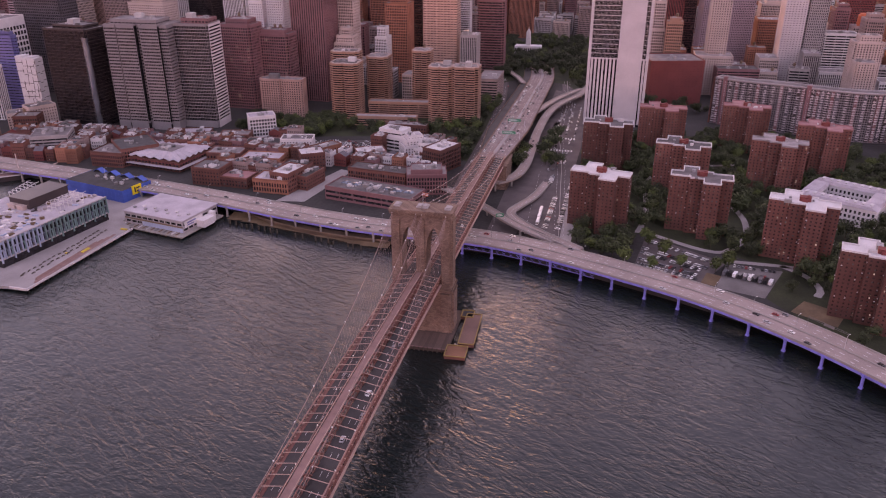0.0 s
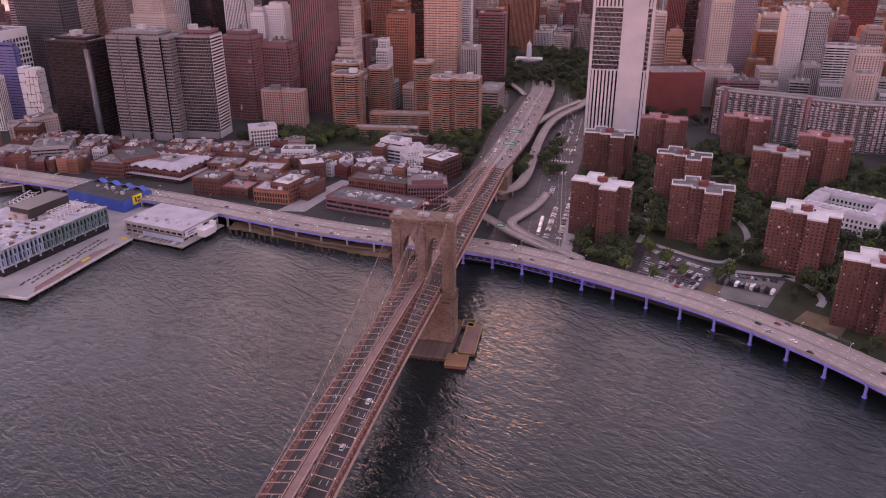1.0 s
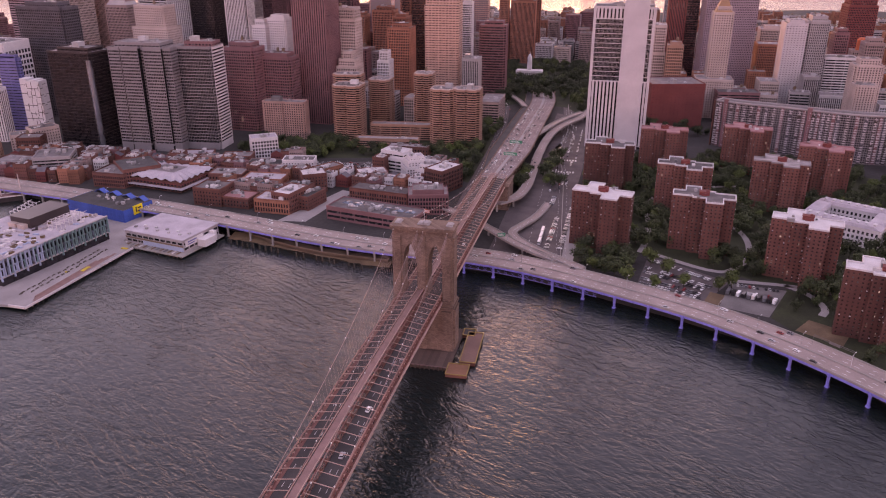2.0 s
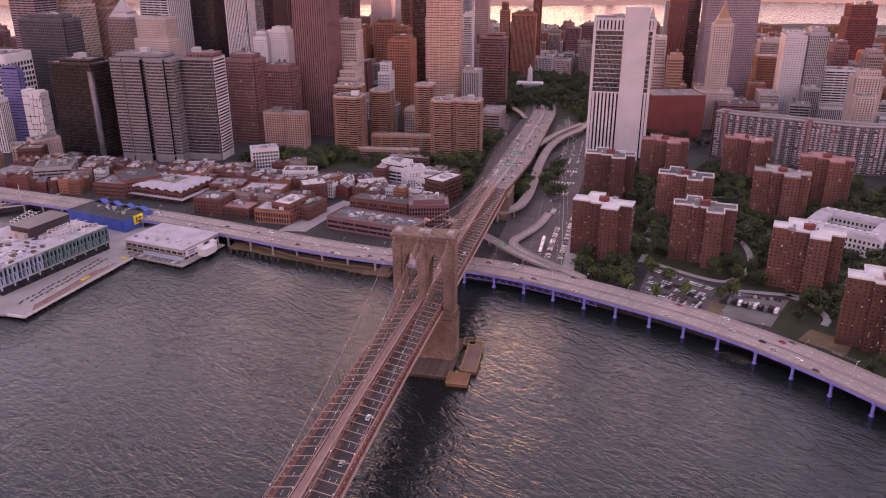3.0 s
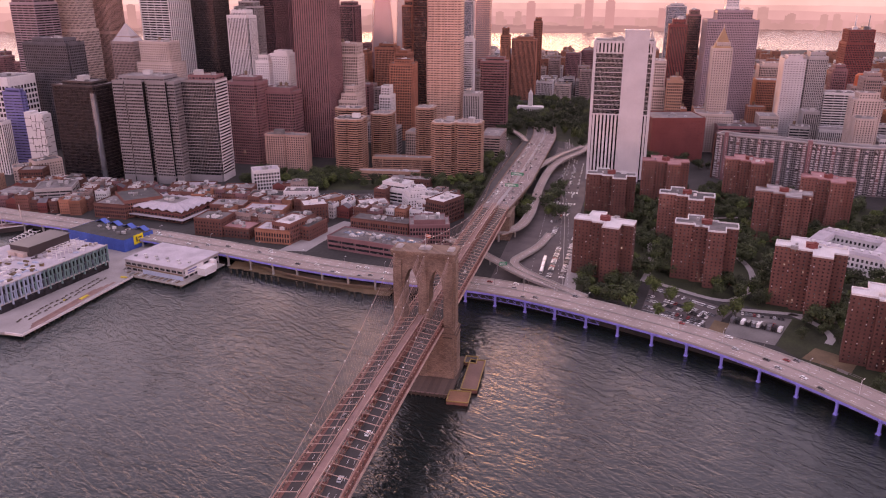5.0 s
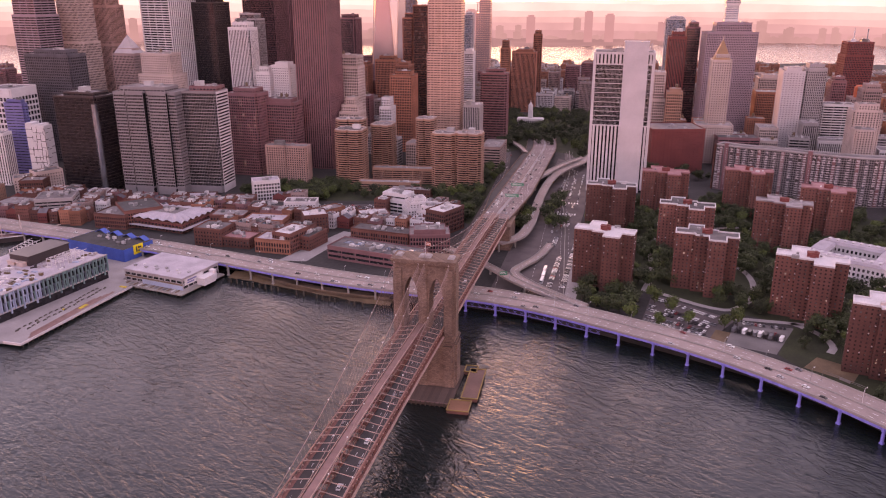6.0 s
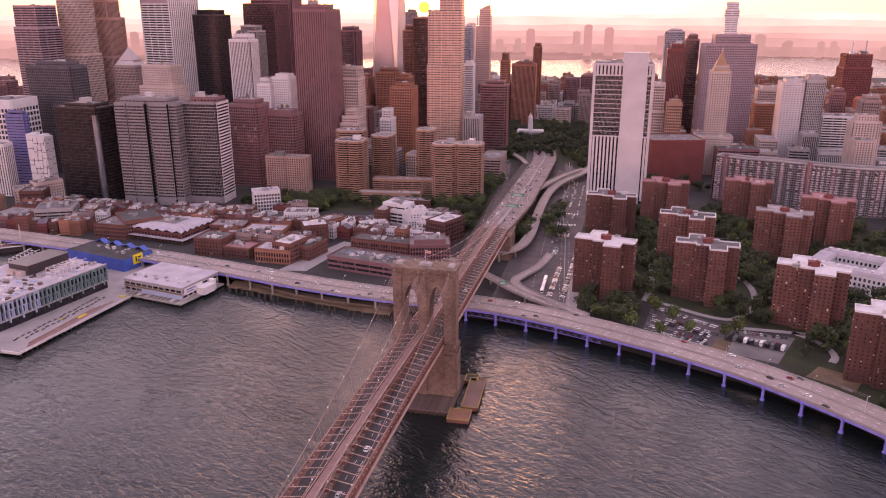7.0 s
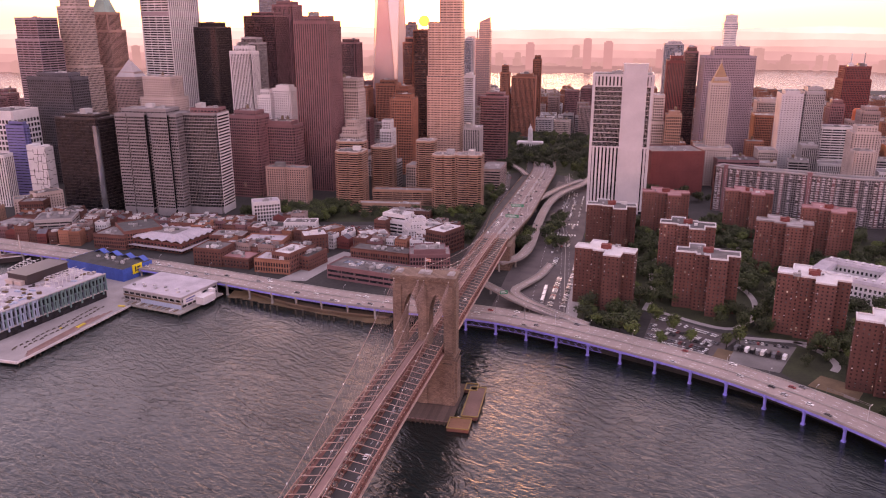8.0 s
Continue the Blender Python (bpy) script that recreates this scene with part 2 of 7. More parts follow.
GLASS_FLAT = window_glass("flat_window_glass", (0.075, 0.045, 0.04), lit=0.025, cell=(1.7, 1.7, 2.75), blinds=0.1, glow=0.09, lamp=(1.0, 0.92, 0.84))
GLASS_CURTAIN = window_glass("curtain_wall_glass", (0.022, 0.02, 0.024), lit=0.0, rough=0.1, blinds=0.0)
GLASS_LIT = window_glass("part_lit_window_glass", (0.03, 0.03, 0.035), lit=0.03, glow=0.045, lamp=(1.0, 0.86, 0.7))
GLASS_SHEER = material("smooth_tower_glass", (0.5, 0.43, 0.44), rough=0.12, metal=0.6, vary=0.08, scale=0.02, grain=0.03, bump=0)
GLASS_PALE = window_glass("pale_blue_glass", (0.16, 0.2, 0.25), lit=0.0, rough=0.1, blinds=0.1)


# ---- building kit ----
class Shape:
    """Collects faces for one mesh."""

    def __init__(self):
        self.v, self.f = [], []

    def face(self, *pts):
        i = len(self.v)
        self.v.extend(pts)
        self.f.append(tuple(range(i, i + len(pts))))

    def box(self, x0, x1, y0, y1, z0, z1):
        i = len(self.v)
        self.v.extend(((x0, y0, z0), (x1, y0, z0), (x1, y1, z0), (x0, y1, z0), (x0, y0, z1), (x1, y0, z1), (x1, y1, z1), (x0, y1, z1)))
        for q in ((3, 2, 1, 0), (4, 5, 6, 7), (0, 1, 5, 4), (1, 2, 6, 5), (2, 3, 7, 6), (3, 0, 4, 7)):
            self.f.append(tuple(i + k for k in q))
        return self

    def face_of(self, outline, z):
        self.face(*[(x, y, z) for x, y in outline])
        return self

    def prism(self, outline, z0, z1, top=True, bottom=False, taper=1.0, centre=(0, 0)):
        i, n = len(self.v), len(outline)
        self.v.extend((x, y, z0) for x, y in outline)
        self.v.extend((centre[0] + (x - centre[0]) * taper, centre[1] + (y - centre[1]) * taper, z1) for x, y in outline)
        for k in range(n):
            j = (k + 1) % n
            self.f.append((i + k, i + j, i + n + j, i + n + k))
        if top:
            self.f.append(tuple(range(i + n, i + 2 * n)))
        if bottom:
            self.f.append(tuple(range(i + n - 1, i - 1, -1)))
        return self

    def beam(self, a, b, wide, high):
        """A square bar between two points."""
        a, b = Vector(a), Vector(b)
        d = (b - a).normalized()
        s = d.cross(Vector((0, 0, 1)))
        s = s.normalized() if s.length > 1e-4 else Vector((1, 0, 0))
        u = s.cross(d)
        s, u = s * wide / 2, u * high / 2
        i = len(self.v)
        for p in (a, b):
            self.v.extend(tuple(p + q) for q in (-s - u, s - u, s + u, -s + u))
        for q in ((0, 1, 2, 3), (7, 6, 5, 4), (0, 4, 5, 1), (1, 5, 6, 2), (2, 6, 7, 3), (3, 7, 4, 0)):
            self.f.append(tuple(i + k for k in q))
        return self

    def tube(self, pts, r, n=6):
        i = len(self.v)
        pts = [Vector(p) for p in pts]
        for k, p in enumerate(pts):
            d = (pts[min(k + 1, len(pts) - 1)] - pts[max(k - 1, 0)]).normalized()
            s = d.cross(Vector((0, 0, 1)))
            s = s.normalized() if s.length > 1e-4 else Vector((1, 0, 0))
            u = s.cross(d)
            self.v.extend(tuple(p + (s * math.cos(6.2832 * a / n) + u * math.sin(6.2832 * a / n)) * r) for a in range(n))
        for k in range(len(pts) - 1):
            for a in range(n):
                b = (a + 1) % n
                self.f.append((i + k * n + a, i + k * n + b, i + k * n + n + b, i + k * n + n + a))
        return self

    def strip(self, left, right, z_left, z_right, thick):
        """A slab along two lines of points: top, underside and both edges."""
        for k in range(len(left) - 1):
            a, b, c, d = (*left[k], z_left[k]), (*right[k], z_right[k]), (*right[k + 1], z_right[k + 1]), (*left[k + 1], z_left[k + 1])
            lo = [(x, y, z - thick) for x, y, z in (a, b, c, d)]
            self.face(a, b, c, d)
            self.face(*reversed(lo))
            self.face(lo[0], a, d, lo[3])
            self.face(b, lo[1], lo[2], c)
        return self

    def mesh(self, name, mat):
        me = bpy.data.meshes.new(name)
        me.from_pydata(self.v, [], self.f)
        me.materials.append(mat)
        me.update()
        return me


def part(name, shape, mat, parent, label="", kind=""):
    ob = new(name, shape if isinstance(shape, bpy.types.Mesh) else shape.mesh(name, mat))
    ob.parent = parent
    return tagged(ob, label, kind=kind)


def thing(name, label, category, m=None, group="", kind=""):
    ob = new(name)
    ob.empty_display_size = 1
    if m is not None:
        ob.matrix_basis = m
    return tagged(ob, label, category, group, kind)


def solid(name, shape, mat, label, category, m=None, group="", kind=""):
    """A thing that is one mesh."""
    ob = new(name, shape.mesh(name, mat))
    if m is not None:
        ob.matrix_basis = m
    return tagged(ob, label, category, group, kind)


def rect(w, d, x=0.0, y=0.0):
    return [(x - w / 2, y - d / 2), (x + w / 2, y - d / 2), (x + w / 2, y + d / 2), (x - w / 2, y + d / 2)]


def ring(r, n, x=0.0, y=0.0, squash=1.0):
    return [(x + r * math.cos(6.28319 * k / n), y + r * squash * math.sin(6.28319 * k / n)) for k in range(n)]


def offset(outline, by):
    out, n = [], len(outline)
    for k in range(n):
        p, q, r = Vector(outline[k - 1]), Vector(outline[k]), Vector(outline[(k + 1) % n])
        a, b = (q - p).normalized(), (r - q).normalized()
        na, nb = Vector((a.y, -a.x)), Vector((b.y, -b.x))
        m = (na + nb) / max(0.3, 1 + na.dot(nb))
        out.append((q.x + m.x * by, q.y + m.y * by))
    return out


def facade(wall, outline, z0, z1, floor_h=3.4, band=1.2, bay=3.0, pier=0.8, out=0.35, base=0.0, crown=1.2, edges=None):
    """Floor bands and piers that stand proud of a glazed core and leave the windows recessed between them. edges: the sides to clad, all if not given."""
    n = len(outline)
    outer = offset(outline, out)
    floors = max(1, round((z1 - z0 - base - crown) / floor_h))
    step = (z1 - z0 - base - crown) / floors
    spans = [(z0, z0 + base + band / 2)] if base or band else []
    spans += [(z0 + base + k * step - band / 2, z0 + base + k * step + band / 2) for k in range(1, floors)]
    spans += [(z1 - crown - band / 2, z1)]
    for a, b in spans:
        if b - a < 0.02:
            continue
        for k in edges or range(n):
            j = (k + 1) % n
            p, q, pi, qi = outer[k], outer[j], outline[k], outline[j]
            wall.face((*p, a), (*q, a), (*q, b), (*p, b))
            wall.face((*pi, b), (*p, b), (*q, b), (*qi, b))
            wall.face((*p, a), (*pi, a), (*qi, a), (*q, a))
    if pier:
        proud = out + 0.06
        for k in edges or range(n):
            p, q = Vector(outline[k]), Vector(outline[(k + 1) % n])
            d = q - p
            length = d.length
            if length < 0.5:
                continue
            d /= length
            o = Vector((d.y, -d.x))
            count = max(1, round(length / bay))
            for i in range(count + 1):
                c = p + d * (length * i / count)
                lo, hi = c - d * pier / 2, c + d * pier / 2
                if i == 0:
                    lo = p - d * out
                if i == count:
                    hi = q + d * out
                lo2, hi2 = lo + o * proud, hi + o * proud
                wall.face((*lo2, z0), (*hi2, z0), (*hi2, z1), (*lo2, z1))
                wall.face((*lo, z0), (*lo2, z0), (*lo2, z1), (*lo, z1))
                wall.face((*hi2, z0), (*hi, z0), (*hi, z1), (*hi2, z1))
                wall.face((*lo2, z1), (*hi2, z1), (*hi, z1), (*lo, z1))


def parapet(shape, outline, z, high=1.0, out=0.42, inner=-0.35):
    a, b = offset(outline, out), offset(outline, inner)
    n = len(outline)
    for k in range(n):
        j = (k + 1) % n
        shape.face((*a[k], z - 0.3), (*a[j], z - 0.3), (*a[j], z + high), (*a[k], z + high))
        shape.face((*a[k], z + high), (*a[j], z + high), (*b[j], z + high), (*b[k], z + high))
        shape.face((*b[j], z), (*b[k], z), (*b[k], z + high), (*b[j], z + high))


def unit_shape(w, d, h):
    """A rooftop plant housing: body, louvred band and overhanging lid with two fans."""
    s = Shape().box(-w / 2, w / 2, -d / 2, d / 2, 0, h * 0.85)
    s.box(-w / 2 - 0.15, w / 2 + 0.15, -d / 2 - 0.15, d / 2 + 0.15, h * 0.85, h)
    for k in range(3):
        z = h * (0.2 + 0.2 * k)
        s.box(-w / 2 - 0.08, w / 2 + 0.08, -d / 2 - 0.08, d / 2 + 0.08, z, z + h * 0.06)
    for x in (-w / 4, w / 4):
        s.prism(ring(min(w, d) * 0.2, 8, x, 0), h, h + 0.35)
    return s


def gather(name, label, category, items):
    """Copies of things joined into one object of kind stuff; items: (thing, pose)."""
    verts, loops, sizes, slots, mats, count, known = [], [], [], [], [], 0, {}
    for ob, m in items:
        pieces = [(c, m @ c.matrix_basis) for c in ob.children]
        pieces += [(g, w @ g.matrix_basis) for c, w in list(pieces) for g in c.children]
        for c, w in pieces:
            me = c.data
            if me.name not in known:
                co, ids, size = np.empty(len(me.vertices) * 3), np.empty(len(me.loops), int), np.empty(len(me.polygons), int)
                me.vertices.foreach_get("co", co)
                me.loops.foreach_get("vertex_index", ids)
                me.polygons.foreach_get("loop_total", size)
                known[me.name] = co.reshape(-1, 3), ids, size
            co, ids, size = known[me.name]
            w = np.array(w)
            mat = me.materials[0]
            if mat not in mats:
                mats.append(mat)
            verts.append(co @ w[:3, :3].T + w[:3, 3])
            loops.append(ids + count)
            sizes.append(size)
            slots.append(np.full(len(size), mats.index(mat)))
            count += len(co)
    verts, loops, sizes, slots = (np.concatenate(q) for q in (verts, loops, sizes, slots))
    me = bpy.data.meshes.new(name)
    me.vertices.add(len(verts))
    me.loops.add(len(loops))
    me.polygons.add(len(sizes))
    me.vertices.foreach_set("co", verts.ravel())
    me.loops.foreach_set("vertex_index", loops)
    me.polygons.foreach_set("loop_start", np.concatenate(([0], np.cumsum(sizes)[:-1])))
    for mat in mats:
        me.materials.append(mat)
    me.polygons.foreach_set("material_index", slots)
    me.update(calc_edges=True)
    return tagged(new(name, me), label, category, kind="stuff")


UNITS = [unit_shape(*q).mesh("roof_unit", UNIT) for q in ((5, 3.5, 2.2), (3, 3, 2.6), (7, 4, 3.2), (2, 2, 1.4))]
HUTS = [unit_shape(*q).mesh("roof_hut", UNIT) for q in ((9, 7, 5), (12, 8, 6))]


def tank_mesh():
    s = Shape().prism(ring(1.9, 12), 2.2, 5.6).prism(ring(2.05, 12), 5.6, 7.0, taper=0.05)
    for x in (-1.2, 1.2):
        for y in (-1.2, 1.2):
            s.beam((x, y, 0), (x, y, 2.2), 0.25, 0.25)
    return s.mesh("water_tank", TANK)


TANK_MESH = tank_mesh()
rng = random.Random(7)


def roof_clutter(parent, outline, z, count, huts=0, tanks=0):
    """Plant on a roof, as pieces of that roof."""
    xs, ys = [p[0] for p in outline], [p[1] for p in outline]
    cx, cy, w, d = (min(xs) + max(xs)) / 2, (min(ys) + max(ys)) / 2, max(xs) - min(xs), max(ys) - min(ys)
    for k in range(count + huts + tanks):
        name, pool = ("roof_unit", UNITS) if k < count else ("roof_hut", HUTS) if k < count + huts else ("water_tank", [TANK_MESH])
        ob = part(name, rng.choice(pool), None, parent)
        ob.location = (cx + rng.uniform(-0.3, 0.3) * w, cy + rng.uniform(-0.3, 0.3) * d, z)
        ob.rotation_euler.z = rng.choice((0, 1.5708))
        s = min(1.0, 0.35 * min(w, d) / 6) if name == "roof_hut" else rng.uniform(0.45, 1.0) if name == "roof_unit" else 1.0
        ob.scale = (s, s * rng.uniform(0.8, 1.2), s)


STYLES = {  # floor height, band, bay, pier, crown
    "bands": (3.7, 1.7, 14.0, 0.5, 2.0),
    "ribbons": (3.7, 1.3, 1.9, 0.35, 2.5),
    "stripes": (3.7, 0.3, 2.6, 1.2, 3.0),
    "grid": (3.8, 1.4, 3.2, 1.1, 2.5),
    "punched": (3.3, 1.7, 3.2, 1.8, 2.0),
    "flats": (2.85, 1.2, 3.4, 1.7, 1.2),
    "curtain": (3.9, 0.35, 1.6, 0.14, 1.0),
    "loft": (4.0, 1.4, 2.6, 1.0, 2.0),
}


def building(name, label, tiers, style, wall, m, glass=None, roof=None, units=2, huts=0, tanks=0, category="building", group="", base=1.0, rim_mat=None, **over):
    """tiers: (outline, z0, z1) from the ground up. Parts: wall, window glazing, roof, parapet, plant."""
    b = thing(name, label, category, m, group)
    fh, band, bay, pier, crown = STYLES[style]
    kit = dict(floor_h=fh, band=band, bay=bay, pier=pier, crown=crown, base=base)
    kit.update(over)
    for outline, z0, z1 in tiers:
        walls, panes, roofs, rim = Shape(), Shape(), Shape(), Shape()
        facade(walls, outline, z0, z1, **kit)
        panes.prism(outline, z0, z1, top=False)
        roofs.face(*[(x, y, z1 - 0.02) for x, y in outline])
        parapet(rim, outline, z1)
        part("facade_frame", walls, WALLS[wall], b, kind="stuff")
        part("window_glazing", panes, glass or GLASS, b, "recessed dark window panes", kind="stuff")
        top = part("roof", roofs, roof or (ROOF_GREY if name != "low_building" else rng.choice((ROOF_DARK, ROOF_GREY, ROOF_LILAC, ROOF_PINK, ROOF_WHITE, ROOF_GREY))), b)
        part("parapet", rim, rim_mat or WALLS[wall], b)
    outline, _, z = tiers[-1]
    roof_clutter(top, outline, z, units + (6 if name == "low_building" else 2), huts, tanks)
    return b


def cut_rect(w, d, c, slot=0.0):
    """A rectangle with set-in corners and, where slot is given, a recess in the middle of each face."""
    a, b = w / 2, d / 2
    pts = [(-a, -b + c), (-a + c, -b + c), (-a + c, -b)]
    if slot:
        pts += [(-slot, -b), (-slot, -b + slot), (slot, -b + slot), (slot, -b)]
    pts += [(a - c, -b), (a - c, -b + c), (a, -b + c)]
    if slot:
        pts += [(a, -slot), (a - slot, -slot), (a - slot, slot), (a, slot)]
    pts += [(a, b - c), (a - c, b - c), (a - c, b)]
    if slot:
        pts += [(slot, b), (slot, b - slot), (-slot, b - slot), (-slot, b)]
    pts += [(-a + c, b), (-a + c, b - c), (-a, b - c)]
    return pts


def block(label, x, y, w, d, h, turn, style, wall, name="office_tower", steps=(), cut=None, slot=0.0, crown_h=None, **kw):
    """A block with an optional run of set-backs (share of the height, share of the plan)."""
    tiers, z, k = [], 0.0, 1.0
    for upto, shrink in steps:
        tiers.append((rect(w * k, d * k), z, h * upto))
        z, k = h * upto, shrink
    if cut is None:
        cut = rng.choice((0.0, 1.6, 2.4, 3.2)) if h > 60 else 0.0
    if crown_h is None:
        crown_h = rng.choice((4.0, 6.0, 7.5)) if h > 90 and not steps else 0.0
    tiers.append((cut_rect(w * k, d * k, cut, slot) if cut else rect(w * k, d * k), z, h))
    if crown_h:
        tiers.append((rect(w * k * 0.68, d * k * 0.66, w * 0.03, 0), h, h + crown_h))
    return building(name, label, tiers, style, wall, pose(x, y, 3, 0, 0, turn), **kw)


# ---- the setting: river, land, far shore ----
water = solid("water", Shape().box(-5200, 5200, -2500, 4990, -3, 0), WATER, "dark rippled grey river water under the bridge", "water", kind="structure")

SHORE = [(-1500, 330), (-700, 235), (-480, 205), (-330, 175), (-234, 168), (-178, 143), (-124, 126), (-60, 122), (0, 124), (40, 118), (98, 99),
         (165, 70), (209, 48), (255, 12), (300, -38), (420, -190), (900, -700), (2600, -1500)]
LAND = SHORE + [(2600, 2400), (733, 2500), (-86, 2150), (-900, 1700), (-1800, 1300)]
land = Shape().prism(LAND, -2, 3)
solid("ground", land, GROUND, "dark paved city ground along the river bank", "ground", kind="structure")
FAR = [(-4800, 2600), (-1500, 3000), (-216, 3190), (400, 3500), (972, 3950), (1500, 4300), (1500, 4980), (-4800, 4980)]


# Emission-only surface; distant haze is painted in as its glow colour.
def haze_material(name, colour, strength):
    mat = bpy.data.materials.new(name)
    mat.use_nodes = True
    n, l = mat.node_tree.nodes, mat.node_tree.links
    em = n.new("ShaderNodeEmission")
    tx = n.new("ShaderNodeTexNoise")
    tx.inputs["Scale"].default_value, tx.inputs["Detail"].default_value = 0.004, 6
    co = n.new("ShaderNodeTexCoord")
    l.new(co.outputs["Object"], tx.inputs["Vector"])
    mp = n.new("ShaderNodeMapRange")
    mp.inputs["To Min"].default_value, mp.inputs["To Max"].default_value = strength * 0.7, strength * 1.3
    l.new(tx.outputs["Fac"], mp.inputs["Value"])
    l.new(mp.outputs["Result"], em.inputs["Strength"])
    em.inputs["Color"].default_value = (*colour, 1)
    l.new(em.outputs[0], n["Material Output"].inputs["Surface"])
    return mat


# far towers and bank glow in haze colour instead of taking light
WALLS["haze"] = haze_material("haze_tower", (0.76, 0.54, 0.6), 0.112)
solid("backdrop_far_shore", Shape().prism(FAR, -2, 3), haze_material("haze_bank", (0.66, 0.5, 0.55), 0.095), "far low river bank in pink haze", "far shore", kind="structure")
# far ridges behind the second river, one behind the other; haze painted in, each a paler glow than the one before it
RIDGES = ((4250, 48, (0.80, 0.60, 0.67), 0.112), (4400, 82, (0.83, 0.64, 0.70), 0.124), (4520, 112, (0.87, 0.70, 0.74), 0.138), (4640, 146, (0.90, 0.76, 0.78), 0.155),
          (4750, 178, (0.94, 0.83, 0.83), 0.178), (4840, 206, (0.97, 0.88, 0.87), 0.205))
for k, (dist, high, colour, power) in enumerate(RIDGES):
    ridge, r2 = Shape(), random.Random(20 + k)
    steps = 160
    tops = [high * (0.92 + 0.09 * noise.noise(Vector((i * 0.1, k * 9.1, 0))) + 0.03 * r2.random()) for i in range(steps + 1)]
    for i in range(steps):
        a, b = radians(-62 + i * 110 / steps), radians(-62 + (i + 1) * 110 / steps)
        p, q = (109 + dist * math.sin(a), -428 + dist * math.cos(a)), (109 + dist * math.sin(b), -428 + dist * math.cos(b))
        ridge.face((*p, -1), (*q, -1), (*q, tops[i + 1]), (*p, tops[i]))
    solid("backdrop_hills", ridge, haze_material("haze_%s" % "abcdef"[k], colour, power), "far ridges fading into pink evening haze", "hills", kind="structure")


# the low sun's disc in the gap between the towers
sun_disc = Shape()
rings = [[(-1088 + 34 * math.sin(0.393 * i) * math.cos(0.393 * j), 4324 + 34 * math.sin(0.393 * i) * math.sin(0.393 * j), 230 + 34 * math.cos(0.393 * i)) for j in range(16)] for i in range(9)]
for i in range(8):
    for j in range(16):
        sun_disc.face(rings[i][j], rings[i + 1][j], rings[i + 1][(j + 1) % 16], rings[i][(j + 1) % 16])
solid("backdrop_sun", sun_disc, haze_material("sun_glow", (1.0, 0.5, 0.05), 1.1), "low orange evening sun above the far hills", "sun", kind="structure")
# towns on the far hills, haze painted in as a pale glow
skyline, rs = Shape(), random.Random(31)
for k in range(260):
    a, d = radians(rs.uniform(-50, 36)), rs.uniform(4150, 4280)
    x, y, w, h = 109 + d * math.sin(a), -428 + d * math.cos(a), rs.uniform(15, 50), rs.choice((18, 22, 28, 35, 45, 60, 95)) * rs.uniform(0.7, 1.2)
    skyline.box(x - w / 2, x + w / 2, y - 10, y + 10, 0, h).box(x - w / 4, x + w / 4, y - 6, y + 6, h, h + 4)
solid("backdrop_far_town", skyline, haze_material("haze_town", (0.75, 0.58, 0.62), 0.11), "far town along the opposite bank in painted haze", "far town", kind="structure")


# ---- elevated highway along the river ----
def along(points, step):
    """Points at even steps on a polyline."""
    out = []
    for (x0, y0), (x1, y1) in zip(points, points[1:]):
        n = max(1, round(math.hypot(x1 - x0, y1 - y0) / step))
        out += [(x0 + (x1 - x0) * k / n, y0 + (y1 - y0) * k / n) for k in range(n)]
    return out + [points[-1]]


def smooth(points, rounds=2):
    for _ in range(rounds):
        new_points = [points[0]]
        for (x0, y0), (x1, y1) in zip(points, points[1:]):
            new_points += [(0.75 * x0 + 0.25 * x1, 0.75 * y0 + 0.25 * y1), (0.25 * x0 + 0.75 * x1, 0.25 * y0 + 0.75 * y1)]
        points = new_points + [points[-1]]
    return points


def shifted(line, by):
    """The line moved sideways to its left."""
    out = []
    for k, (x, y) in enumerate(line):
        x0, y0 = line[max(k - 1, 0)]
        x1, y1 = line[min(k + 1, len(line) - 1)]
        d = math.hypot(x1 - x0, y1 - y0) or 1
        out.append((x - (y1 - y0) / d * by, y + (x1 - x0) / d * by))
    return out


RIVER_EDGE = smooth([(-900, 262), (-488, 192), (-347, 174), (-228, 150), (-134, 127), (-58, 116), (6, 116), (50, 106), (98, 88), (165, 59), (209, 31.5), (255, -7), (300, -56), (380, -150)])


